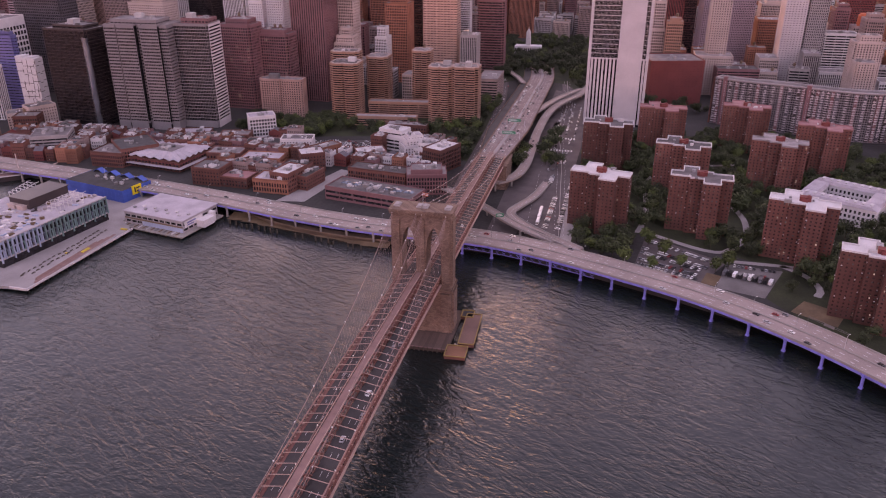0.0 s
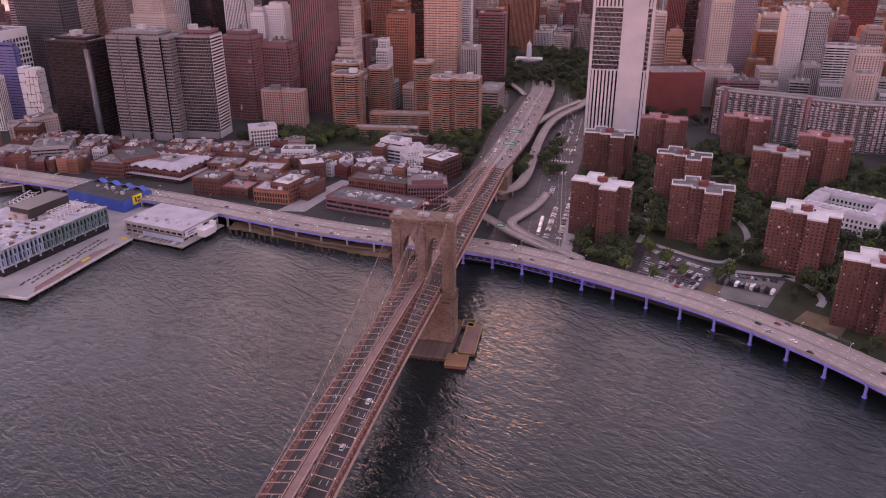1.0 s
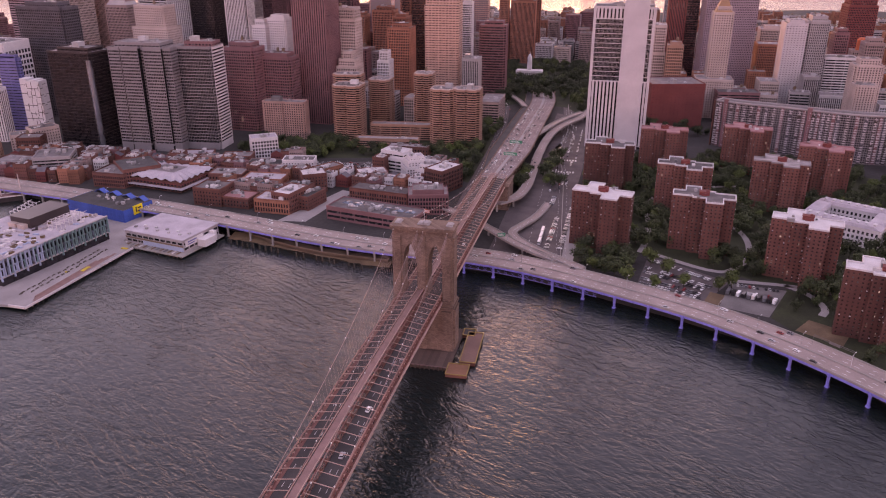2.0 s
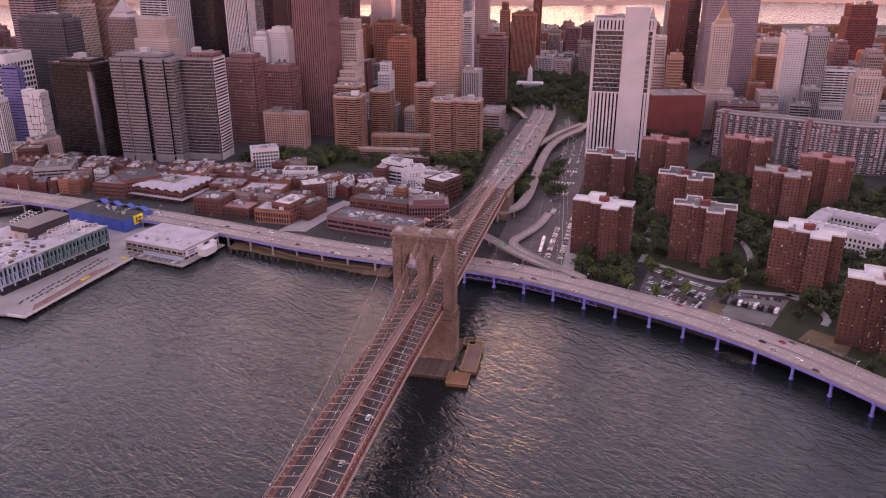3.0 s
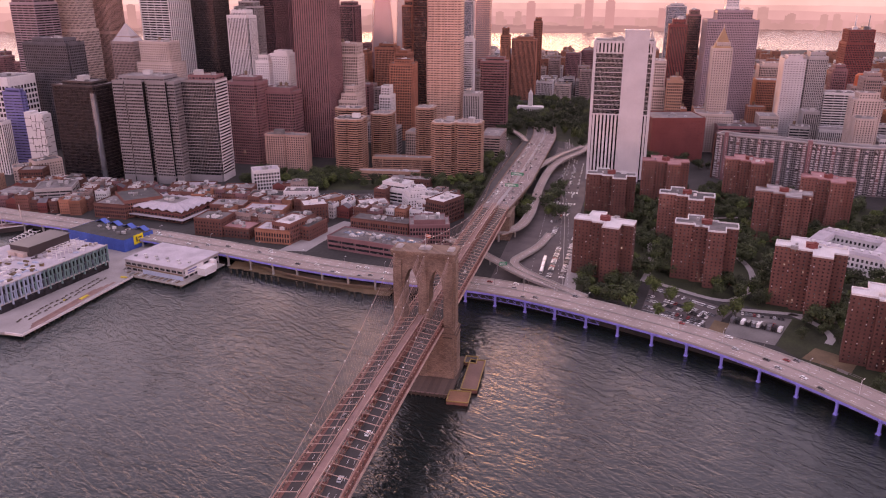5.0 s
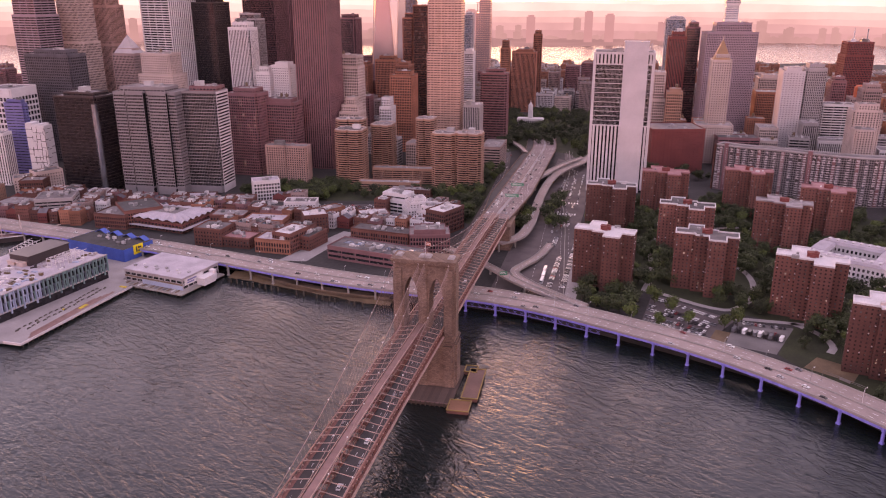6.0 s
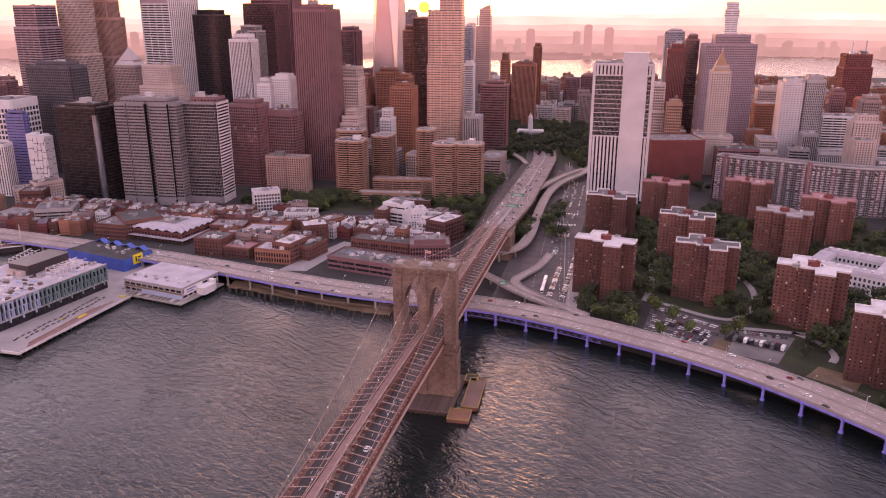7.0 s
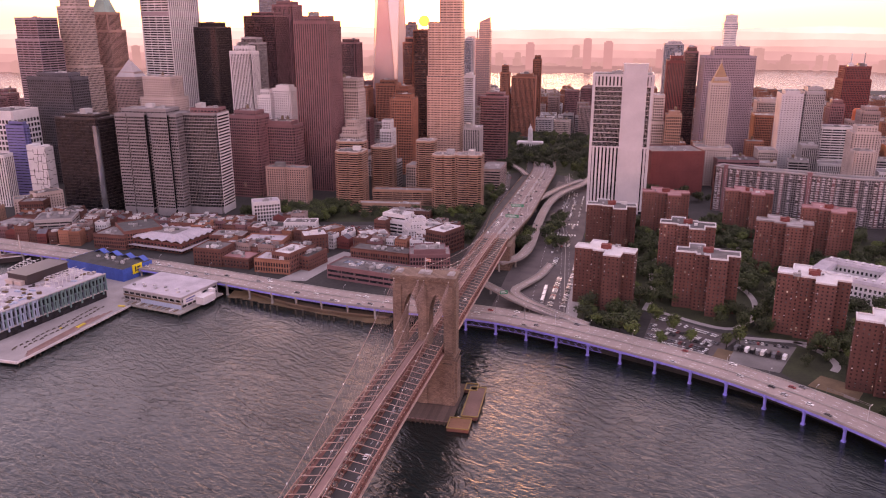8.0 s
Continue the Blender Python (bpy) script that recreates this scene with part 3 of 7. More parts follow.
def road_slab(name, label, line, width, z, thick, mat, lanes, posts=0.0, rail=True, category="road", parent=None):
    """A carriageway with kerb rails and lane dashes; z: one height or one for each point."""
    zs = z if isinstance(z, list) else [z] * len(line)
    inner = shifted(line, width)
    t = thing(name, label, category, kind="structure")
    part("roadway", Shape().strip(inner, line, zs, zs, thick), mat, t)
    if rail:
        for side in (0.3, width - 0.3):
            a, b = shifted(line, side - 0.25), shifted(line, side + 0.25)
            part("kerb_rail", Shape().strip(b, a, [q + 0.9 for q in zs], [q + 0.9 for q in zs], 0.9), CONCRETE, t)
    marks = Shape()
    for k in range(1, lanes):
        ln = shifted(line, width * k / lanes)
        solid_line = lanes > 3 and k == lanes // 2
        if solid_line:
            a, b = shifted(ln, -0.35), shifted(ln, 0.35)
            part("median_rail", Shape().strip(b, a, [q + 0.85 for q in zs], [q + 0.85 for q in zs], 0.85), CONCRETE, t)
            continue
        for i in range(len(line) - 1):
            p, q = Vector((*ln[i], zs[i])), Vector((*ln[i + 1], zs[i + 1]))
            length = (q - p).length
            s = 0.0
            while s + 3 < length:
                marks.beam(p.lerp(q, s / length) + Vector((0, 0, 0.02)), p.lerp(q, (s + 3) / length) + Vector((0, 0, 0.02)), 0.22, 0.03)
                s += 9
    if marks.v:
        part("lane_marks", marks, PAINT_WHITE, t, kind="stuff")
    return t


fdr = road_slab("road_elevated_highway", "worn concrete elevated riverside highway on blue-violet girders", RIVER_EDGE, 27.0, 11.0, 0.8, CONCRETE_ROAD, 6)
for off in (0.4, 13.5, 26.6):
    ln = shifted(RIVER_EDGE, off)
    cut_at = min(k for k, p in enumerate(ln) if p[0] > -5) if off > 1 else 0
    for pts_, mat_, text in ((ln[:cut_at + 1], BLUE_STEEL if off < 1 else CONCRETE, "dull blue-violet edge girder" if off < 1 else "grey concrete girder"), (ln[cut_at:], BLUE_STEEL, "blue-violet painted steel girder")):
        part("girder", Shape().strip(shifted(pts_, 0.3), shifted(pts_, -0.3), [10.15] * len(pts_), [10.15] * len(pts_), 2.6 if off > 1 or pts_[0][0] > -10 else 1.7), mat_, fdr, text)
lattice = Shape()
ln = along([p for p in shifted(RIVER_EDGE, 0.3) if -5 < p[0] < 110], 3.0)
for a, b in zip(ln[::2], ln[1::2]):
    lattice.beam((*a, 7.7), (*b, 5.2), 0.2, 0.2).beam((*b, 7.7), (*a, 5.2), 0.2, 0.2)
for a, b in zip(ln, ln[1:]):
    lattice.beam((*a, 5.1), (*b, 5.1), 0.3, 0.3)
part("lattice_brace", lattice, BLUE_STEEL, fdr, "blue-violet lattice bracing below the deck", kind="stuff")
# bents: a post at each edge and a cross girder, evenly along the line
bents = along(RIVER_EDGE, 1.0)
arc = [0.0]
for p, q in zip(bents, bents[1:]):
    arc.append(arc[-1] + math.hypot(q[0] - p[0], q[1] - p[1]))
at_tower = min(range(len(bents)), key=lambda k: abs(bents[k][0] - 28))
POSTS = []
for k in range(-60, 40):
    want = arc[at_tower] + 24.7 * k
    if 0 < want < arc[-2]:
        i = min(range(len(arc)), key=lambda j: abs(arc[j] - want))
        p, q = bents[i], bents[i + 1]
        POSTS.append((p, math.atan2(q[1] - p[1], q[0] - p[0])))
post = Shape().box(-0.7, 0.7, -0.7, 0.7, -2, 8.3)
post.box(-1.1, 1.1, -1.1, 1.1, -2, 1.0).box(-1.0, 1.0, -0.9, 0.9, 7.6, 8.4)
post_mesh = post.mesh("post", BLUE_STEEL)
beam_mesh = Shape().box(-0.6, 0.6, -0.6, 27.6, 8.3, 9.9).mesh("cross_girder", BLUE_STEEL)
grey_post, grey_beam = post.mesh("post", CONCRETE), Shape().box(-0.6, 0.6, -0.6, 27.6, 8.3, 9.9).mesh("cross_girder", CONCRETE)
for (x, y), a in POSTS:
    part("cross_girder", beam_mesh if x > 0 else grey_beam, None, fdr).matrix_basis = Matrix.Translation((x, y, 0)) @ Matrix.Rotation(a, 4, "Z")
    for off in (1.0, 25.8):
        part("post", post_mesh if x > 0 else grey_post, None, fdr).matrix_basis = Matrix.Translation((x, y, 0)) @ Matrix.Rotation(a, 4, "Z") @ Matrix.Translation((0, off, 0))


# ---- the suspension bridge ----
CABLE = material("dull_wrapped_cable", (0.3, 0.19, 0.165), rough=0.6, vary=0.2, scale=0.2)
STEEL_EDGE = material("worn_red_steel_edge", (0.3, 0.14, 0.11), rough=0.6, vary=0.3, scale=0.1)


def deck_z(y):
    if y <= 0:
        return 43.5 - 6.0 * ((y + 243) / 243) ** 2
    if y <= 284:
        return 37.5 - 9.5 * y / 284
    return 28.0 - 22.5 * min(1.0, (y - 284) / 560)


def bridge_tower():
    t = thing("bridge_tower", "weathered brown granite bridge tower with two pointed arches", "bridge tower", pose(0.85, 0, 0))
    shell = Shape()
    W, D = 18.9, 7.4           # half sizes at the deck
    OPEN = (3.3, 12.6)         # the arches reach from this to that, to both sides
    SPRING, APEX, TOP = 59.5, 73.0, 81.8
    # the three shafts up to the springing, each with a buttress before and behind
    shafts = ((-W, -OPEN[1]), (-OPEN[0], OPEN[0]), (OPEN[1], W))
    for a, b in shafts:
        shell.box(a, b, -D + 1.2, D - 1.2, 33, TOP)
        c, half = (a + b) / 2, (b - a) * 0.36
        for s in (-1, 1):
            y0, y1 = sorted((s * D, s * (D - 1.3)))
            shell.box(c - half, c + half, y0, y1, 33, 78.3)
            shell.box(c - half - 0.4, c + half + 0.4, y0 - 0.35, y1 + 0.35, 74.3, 75.2)
            shell.box(c - half - 0.5, c + half + 0.5, y0 - 0.5, y1 + 0.5, 34.5, 36.0)
    for s in (-1, 1):          # narrow buttress on each end
        x0, x1 = sorted((s * W, s * (W + 0.9)))
        shell.box(x0, x1, -4.2, 4.2, 33, 78.0)
    # spandrels above the pointed arches
    n = 10
    for s in (-1, 1):
        a, b = sorted((s * OPEN[0], s * OPEN[1]))
        mid = (a + b) / 2
        arc = []
        for k in range(n + 1):
            u = k / n
            rise = math.sin(math.acos(1 - u)) if u < 1 else 1.0
            arc.append((a + (mid - a) * u, SPRING + (APEX - SPRING) * (0.25 * u + 0.75 * rise)))
        arc += [(2 * mid - x, z) for x, z in reversed(arc[:-1])]
        for y, flip in ((-D + 1.2, False), (D - 1.2, True)):
            for (x0, z0), (x1, z1) in zip(arc, arc[1:]):
                q = [(x0, y, z0), (x1, y, z1), (x1, y, TOP), (x0, y, TOP)]
                shell.face(*(reversed(q) if flip else q))
        for (x0, z0), (x1, z1) in zip(arc, arc[1:]):
            shell.face((x0, -D + 1.2, z0), (x0, D - 1.2, z0), (x1, D - 1.2, z1), (x1, -D + 1.2, z1))
        # raised moulding that follows the arch
        for y in (-D + 1.1, D - 1.1):
            for (x0, z0), (x1, z1) in zip(arc, arc[1:]):
                shell.beam((x0, y, z0 + 0.5), (x1, y, z1 + 0.5), 0.5, 0.8)
    part("upper_shaft", shell, STONE, t)
    low = Shape()
    for z0, z1, g in ((0, 6, 1.6), (6, 31, 0.9)):
        low.prism([(x * (W + g), y * (D + g)) for x, y in ((-1, -1), (1, -1), (1, 1), (-1, 1))], z0, z1, taper=0.985)
    part("lower_shaft", low, STONE, t)
    for a, b in shafts:
        c, half = (a + b) / 2, (b - a) * 0.42
        for s in (-1, 1):
            y0, y1 = sorted((s * (D + 0.5), s * (D + 2.2)))
            part("buttress", Shape().box(c - half, c + half, y0, y1, 0, 28.3).box(c - half - 0.4, c + half + 0.4, y0 - 0.3, y1 + 0.3, 28.3, 29.6), STONE, t)
    for s in (-1, 1):
        x0, x1 = sorted((s * (W + 0.5), s * (W + 2.0)))
        part("buttress", Shape().box(x0, x1, -5.5, 5.5, 0, 28.4).box(x0 - 0.3, x1 + 0.3, -5.8, 5.8, 28.4, 29.6), STONE, t)
    part("belt_course", Shape().box(-W - 1.6, W + 1.6, -D - 1.2, D + 1.2, 31, 32.0).box(-W - 0.8, W + 0.8, -D - 0.5, D + 0.5, 32.0, 33.2), STONE, t)
    cap = Shape().box(-W - 1.0, W + 1.0, -D - 0.2, D + 0.2, TOP, 83.0).box(-W - 1.3, W + 1.3, -D - 0.6, D + 0.6, 83.0, 84.3)
    for k in range(24):
        x = -W + (2 * W) * k / 23
        for y in (-D - 0.4, D + 0.4):
            cap.box(x - 0.45, x + 0.45, y - 0.35, y + 0.35, 81.4, 83.0)
    top = part("cornice", cap, STONE, t)
    for x in (-16.2, -1.7, 1.7, 16.2):
        s = Shape().box(-2.0, 2.0, -3.2, 3.2, 84.3, 85.0).box(-1.4, 1.4, -2.4, 2.4, 85.0, 85.6)
        part("saddle_house", s, PALE_PAVING, top, "pale saddle plate on the tower top").location = (x, 0, 0)
    return t


bridge_tower()


def tower_flag():
    f = thing("flag_pole", "slender pole with a small faded red and white flag", "flag", pose(0.85, 0, 84.3))
    pole = part("pole", Shape().tube([(0, 0, 0), (0, 0, 9.5)], 0.14, 6).box(-0.5, 0.5, -0.5, 0.5, 0, 0.5), UNIT, f)
    for k in range(5):
        cloth = Shape()
        for i in range(6):
            x0, x1 = 0.15 + 0.55 * i, 0.7 + 0.55 * i
            y0, y1 = 0.25 * math.sin(i * 1.1), 0.25 * math.sin(i * 1.1 + 1.1)
            z0, z1 = 7.2 + 0.42 * k - 0.06 * i, 7.62 + 0.42 * k - 0.06 * i
            cloth.face((x0, y0, z0), (x1, y1, z0 - 0.06), (x1, y1, z1 - 0.06), (x0, y0, z1))
        part("cloth_stripe", cloth, ORANGE if k % 2 == 0 else ROOF_WHITE, pole)
    return f


tower_flag()

bridge = thing("suspension_bridge", "old steel suspension bridge, red-brown trusses and a raised plank promenade", "bridge")
Y0, Y1, STEP = -500.0, 284.0, 2.33
ys = [Y0 + STEP * k for k in range(int((Y1 - Y0) / STEP) + 1)]


def run_strip(x0, x1, lift, thick, pts=None):
    pts = pts or ys[::4] + [ys[-1]]
    z = [deck_z(y) + lift for y in pts]
    return Shape().strip([(x0, y) for y in pts], [(x1, y) for y in pts], z, z, thick)


for x0, x1 in ((-12.4, -3.4), (3.4, 12.4)):
    part("roadway", run_strip(x0, x1, 0, 0.5), ASPHALT, bridge, "dark asphalt roadway")
part("promenade", run_strip(-1.95, 1.95, 4.9, 0.3), PLANKS, bridge, "raised plank walkway")
for x in (-2.05, 2.05):
    part("promenade_rail", run_strip(x - 0.1, x + 0.1, 6.1, 0.25), STEEL_PALE, bridge)
marks = Shape()
for x in (-9.4, -6.4, 6.4, 9.4):
    y = Y0
    while y < Y1:
        marks.beam((x, y, deck_z(y) + 0.03), (x, y + 3, deck_z(y + 3) + 0.03), 0.13, 0.03)
        y += 12
part("lane_marks", marks, PAINT_WHITE, bridge, kind="stuff")

# stiffening trusses: outer and inner pairs
for x, top, wide in ((-13.0, 2.8, 0.55), (13.0, 2.8, 0.55), (-3.0, 4.6, 0.4), (3.0, 4.6, 0.4)):
    tr = Shape()
    for k in range(0, len(ys) - 2, 2):
        ya, yb = ys[k], ys[k + 2]
        za, zb = deck_z(ya), deck_z(yb)
        tr.beam((x, ya, za - 2.2), (x, ya, za + top), 0.25, 0.3)
        tr.beam((x, ya, za - 2.0), (x, yb, zb + top - 0.2), 0.16, 0.2)
        tr.beam((x, ya, za + top - 0.2), (x, yb, zb - 2.0), 0.16, 0.2)
    part("truss_web", tr, STEEL, bridge, kind="stuff")
    if abs(x) > 10:
        gus = Shape()
        for k in range(0, len(ys), 2):
            gus.box(x - 0.34, x + 0.34, ys[k] - 0.3, ys[k] + 0.3, deck_z(ys[k]) + 0.15, deck_z(ys[k]) + 0.75)
        part("gusset_plate", gus, STEEL_PALE, bridge, "pale gusset plates along the truss", kind="stuff")
    part("bottom_chord", run_strip(x - wide / 2, x + wide / 2, -1.9, 0.6), STEEL, bridge)
    part("middle_chord", run_strip(x - wide / 3, x + wide / 3, 0.5, 0.35), STEEL, bridge)
    part("top_chord", run_strip(x - wide / 2, x + wide / 2, top + 0.15, 0.45), STEEL if abs(x) < 10 else STEEL_EDGE, bridge)
    if abs(x) > 10:
        s = math.copysign(1.6, x)
        part("side_walk", run_strip(min(x - s, x), max(x - s, x), 0.25, 0.4), STEEL, bridge)
        lo = run_strip(x + s * 0.2, x + s * 0.9, -2.6, 0.3) if x > 0 else run_strip(x + s * 0.9, x + s * 0.2, -2.6, 0.3)
        part("cable_tray", lo, STEEL_PALE, bridge)
floor_beam = Shape().box(-13.2, 13.2, -0.25, 0.25, -2.1, -0.5).mesh("floor_beam", STEEL)
cross_bar = Shape()
cross_bar.beam((12.9, 0, 2.85), (2.9, 0, 4.6), 0.2, 0.32)
cross_mesh = cross_bar.mesh("cross_bar", STEEL_PALE)
y = Y0
while y < Y1:
    if abs(y) > 8:
        part("cross_bar", cross_mesh, None, bridge).location = (0, y, deck_z(y))
        part("cross_bar", cross_mesh, None, bridge).matrix_basis = pose(0, y, deck_z(y), 0, 0, 180)
    part("floor_beam", floor_beam, None, bridge).location = (0, y, deck_z(y))
    y += STEP * 3


def cable_z(y):
    low = deck_z(-243) + 2.5
    return low + (84.0 - low) * ((y + 243) / 243) ** 2 if y <= 0 else 84.0 + (30.0 - 84.0) * (y / 284) + 0.00034 * y * (y - 284)


for x_top, x_low in ((-17.0, -13.4), (-1.7, -3.6), (1.7, 3.6), (17.0, 13.4)):
    line, ropes = [], Shape()
    for k in range(-62, 36):
        y = k * 8.0
        f = min(1.0, abs(y) / 200)
        line.append((x_top + (x_low - x_top) * f, y, cable_z(y)))
    part("main_cable", Shape().tube(line, 0.17, 8), CABLE, bridge, "thick dull wrapped main cable")
    for a, b in zip(line, line[1:]):
        for u in (0.0, 0.5):
            p = Vector(a).lerp(Vector(b), u)
            if p.z > deck_z(p.y) + 4 and abs(p.y) > 12:
                ropes.beam(p, (x_low, p.y, deck_z(p.y) + 2.5), 0.045, 0.045)
    for k in range(1, 12):
        for s in (-1, 1):
            ropes.beam((x_top, 3 * s, 81.5), (x_low, s * (14 + 10 * k), deck_z(s * (14 + 10 * k)) + 2.5), 0.05, 0.05)
    part("hanger_ropes", ropes, CABLE, bridge, kind="stuff")
    for k in range(4, len(line) - 2, 3):
        lamp = Shape().prism(ring(0.3, 6), 0.2, 0.7)
        ob = part("cable_lamp", lamp, PAINT_WHITE, bridge)
        ob.location = line[k]

# masonry fender platform and the two work barges moored to it
FENDER = material("brown_timber_fender", (0.13, 0.08, 0.065), rough=0.9, by_object=0.3)


def fender_platform():
    """Timber-decked masonry footing: base, deck boards and upright fender piles round the edge."""
    p = thing("pier_platform", "brown timber fender platform round the tower foot", "platform")
    x0, x1, y0, y1 = -25.0, 22.8, -30.5, 22.0
    part("base", Shape().box(x0, x1, y0, y1, -2, 1.5).box(x0 - 0.4, x1 + 0.4, y0 - 0.4, y1 + 0.4, 0.4, 1.0), FENDER, p)
    n = 22
    board = Shape().box(0.06, (x1 - x0) / n - 0.06, 0, 19.0, 0, 0.25).mesh("deck_board", FENDER)
    for k in range(n):
        part("deck_board", board, None, p).location = (x0 + (x1 - x0) * k / n, y0 + 0.5, 1.5)
    stake = Shape().prism(ring(0.45, 7), -2.5, 2.6, taper=0.92).mesh("fender_pile", BARK)
    for k in range(17):
        part("fender_pile", stake, None, p).location = (x0 + 0.4 + (x1 - x0 - 0.8) * k / 16, y0 - 0.7, 0)
    part("kerb_beam", Shape().box(x0, x1, y0, y0 + 0.5, 1.75, 2.3).box(x0, x0 + 0.5, y0 + 0.5, y1, 1.75, 2.3), PLANKS, p)
    return p


fender_platform()


def barge(label, x, y, w, d, turn, deck):
    b = thing("work_barge", label, "barge", pose(x, y, 0, 0, 0, turn))
    hull = Shape().prism(rect(w - 1, d - 1), -1, 0.4, taper=1.04, top=False).box(-w / 2, w / 2, -d / 2, d / 2, 0.4, 2.2)
    part("hull", hull, STEEL, b)
    part("deck", Shape().box(-w / 2 + 0.6, w / 2 - 0.6, -d / 2 + 0.6, d / 2 - 0.6, 2.2, 2.3), deck, b)
    rim = Shape()
    for s in (-1, 1):
        rim.box(s * w / 2 - 0.3, s * w / 2 + 0.3, -d / 2, d / 2, 2.2, 2.8).box(-w / 2 + 0.3, w / 2 - 0.3, s * d / 2 - 0.3, s * d / 2 + 0.3, 2.2, 2.75)
    part("rim", rim, material("yellow_edge_paint", (0.3, 0.19, 0.06), rough=0.7), b, "yellow painted edge")
    return b


barge("long work barge with a red-brown deck and yellow edge", 32.2, -2, 10, 39, 2, material("rust_deck", (0.2, 0.11, 0.09), rough=0.85))
barge("short rust-orange work barge moored at the tower foot", 28.6, -31, 13, 13, 2, material("orange_rust_deck", (0.27, 0.12, 0.07), rough=0.85))

barge("small work barge with stores on its deck", 27, 17, 8, 9, 2, ROOF_DARK)

# approach: stone-faced viaduct beyond the anchorage, widening towards the city
app = thing("road_bridge_approach", "pale worn approach roadway running into the city", "road", kind="structure")
pts = [284 + 12 * k for k in range(49)]
lean = [-14 * max(0.0, (y - 700) / 160) ** 2 for y in pts]
left = [(-13.5 + l, y) for y, l in zip(pts, lean)]
right = [(13.5 + 7.5 * min(1, (y - 284) / 120) + l, y) for y, l in zip(pts, lean)]
zz = [deck_z(y) for y in pts]
part("roadway", Shape().strip(left, right, zz, zz, 1.0), ROAD_WORN, app)
lanes = Shape()
for k in range(1, 8):
    for i in range(len(pts) - 1):
        p, q = Vector((*left[i], zz[i])).lerp(Vector((*right[i], zz[i])), k / 8), Vector((*left[i + 1], zz[i + 1])).lerp(Vector((*right[i + 1], zz[i + 1])), k / 8)
        if k == 4:
            continue
        lanes.beam(p + Vector((0, 0, 0.03)), p.lerp(q, 0.3) + Vector((0, 0, 0.03)), 0.25, 0.03)
low_left = [(-14.5 - 10 * min(1, (y - 284) / 120) + l, y) for y, l in zip(pts, lean)]
part("side_roadway", Shape().strip(low_left, [(x - 0.3, y) for x, y in left], [z - 2.2 for z in zz], [z - 1.6 for z in zz], 1.0), ASPHALT, app, "darker side road below the approach")
part("side_wall", Shape().strip([(x - 0.5, y) for x, y in low_left], low_left, [z - 1.0 for z in zz], [z - 1.0 for z in zz], 2.4), STONE, app)
part("lane_marks", lanes, PAINT_WHITE, app, kind="stuff")
mid = [((a[0] + b[0]) / 2, a[1]) for a, b in zip(left, right)]
part("median_rail", Shape().strip([(x - 2.2, y) for x, y in mid], [(x + 2.2, y) for x, y in mid], [z + 0.9 for z in zz], [z + 0.9 for z in zz], 0.9), PALE_PAVING, app, "pale paved foot way between the lanes")
rails = Shape()
for side in (-2.3, 2.3):
    rails.strip([(x + side - 0.12, y) for x, y in mid], [(x + side + 0.12, y) for x, y in mid], [z + 2.0 for z in zz], [z + 2.0 for z in zz], 0.25)
    for (x, y), z in zip(mid, zz):
        rails.box(x + side - 0.1, x + side + 0.1, y - 0.1, y + 0.1, z + 0.8, z + 1.9)
part("foot_way_rail", rails, STEEL, app)
wallm = Shape()
for side in (left, right):
    o = 0.5 if side is right else -0.5
    wallm.strip([(x - 0.4 + o, y) for x, y in side], [(x + 0.4 + o, y) for x, y in side], [z + 1.0 for z in zz], [z + 1.0 for z in zz], 2.2)
part("side_wall", wallm, STONE, app)
base = Shape()
for k in range(0, len(pts) - 1, 2):
    a, b = pts[k], pts[min(k + 2, len(pts) - 1)]
    base.box(-12.5, 12.5, a, a + 6, 2, deck_z(b) - 0.8)
base.box(-12.0, 12.0, 284, pts[-1], deck_z(pts[-1]) - 3, deck_z(pts[-1]) - 1.2)
part("arch_pier", base, STONE, app, "brown stone piers of the approach")
anchor = Shape().box(-17, 17, 262, 300, 2, 26.5).box(-18, 18, 261, 301, 2, 6).box(-17.6, 17.6, 261.5, 300.5, 25.2, 26.6)
solid("bridge_anchorage", anchor, STONE, "massive brown stone anchorage block under the bridge", "anchorage")


# ---- towers of the city, from the waterfront back ----
block("black glass office tower with a bright curved corner", -522, 392, 62, 40, 116, -4, "curtain", "dark", name="office_tower", glass=GLASS_CURTAIN, huts=1)
block("white grid office block with dark square windows", -699, 470, 46, 50, 112, 0, "grid", "white", name="office_tower", bay=5.6, pier=1.5, floor_h=7.4, band=2.5, crown=10.0, crown_h=0)
block("slim pale slab of upright strips and dark glass", -655, 386, 30, 18, 66, 8, "stripes", "white", name="office_tower", pier=1.6, bay=3.4, crown_h=0)
block("narrow blue-violet glazed slab", -650, 422, 31, 9, 98, 0, "bands", "violet", name="office_tower", band=2.6)
block("dark tall banded tower with chamfered top", -798, 662, 49, 45, 232, -8, "bands", "lilac", name="office_tower", steps=((0.86, 0.9),), glass=GLASS_CURTAIN)
block("pale stone skyscraper with a slender crown", -769, 720, 47, 40, 312, -8, "loft", "cream", name="office_tower", steps=((0.5, 0.88), (0.8, 0.7),))
block("dark block of offices behind the waterfront towers", -673, 537, 79, 35, 151, -4, "grid", "slate", name="office_tower", glass=GLASS_CURTAIN)
block("stone skyscraper with tall arched windows", -760, 781, 54, 42, 241, -8, "stripes", "rose", name="office_tower", steps=((0.62, 0.9), (0.88, 0.75),))
block("stone tower under a pyramid roof", -635, 655, 38, 30, 144, -5, "loft", "stone", name="office_tower")
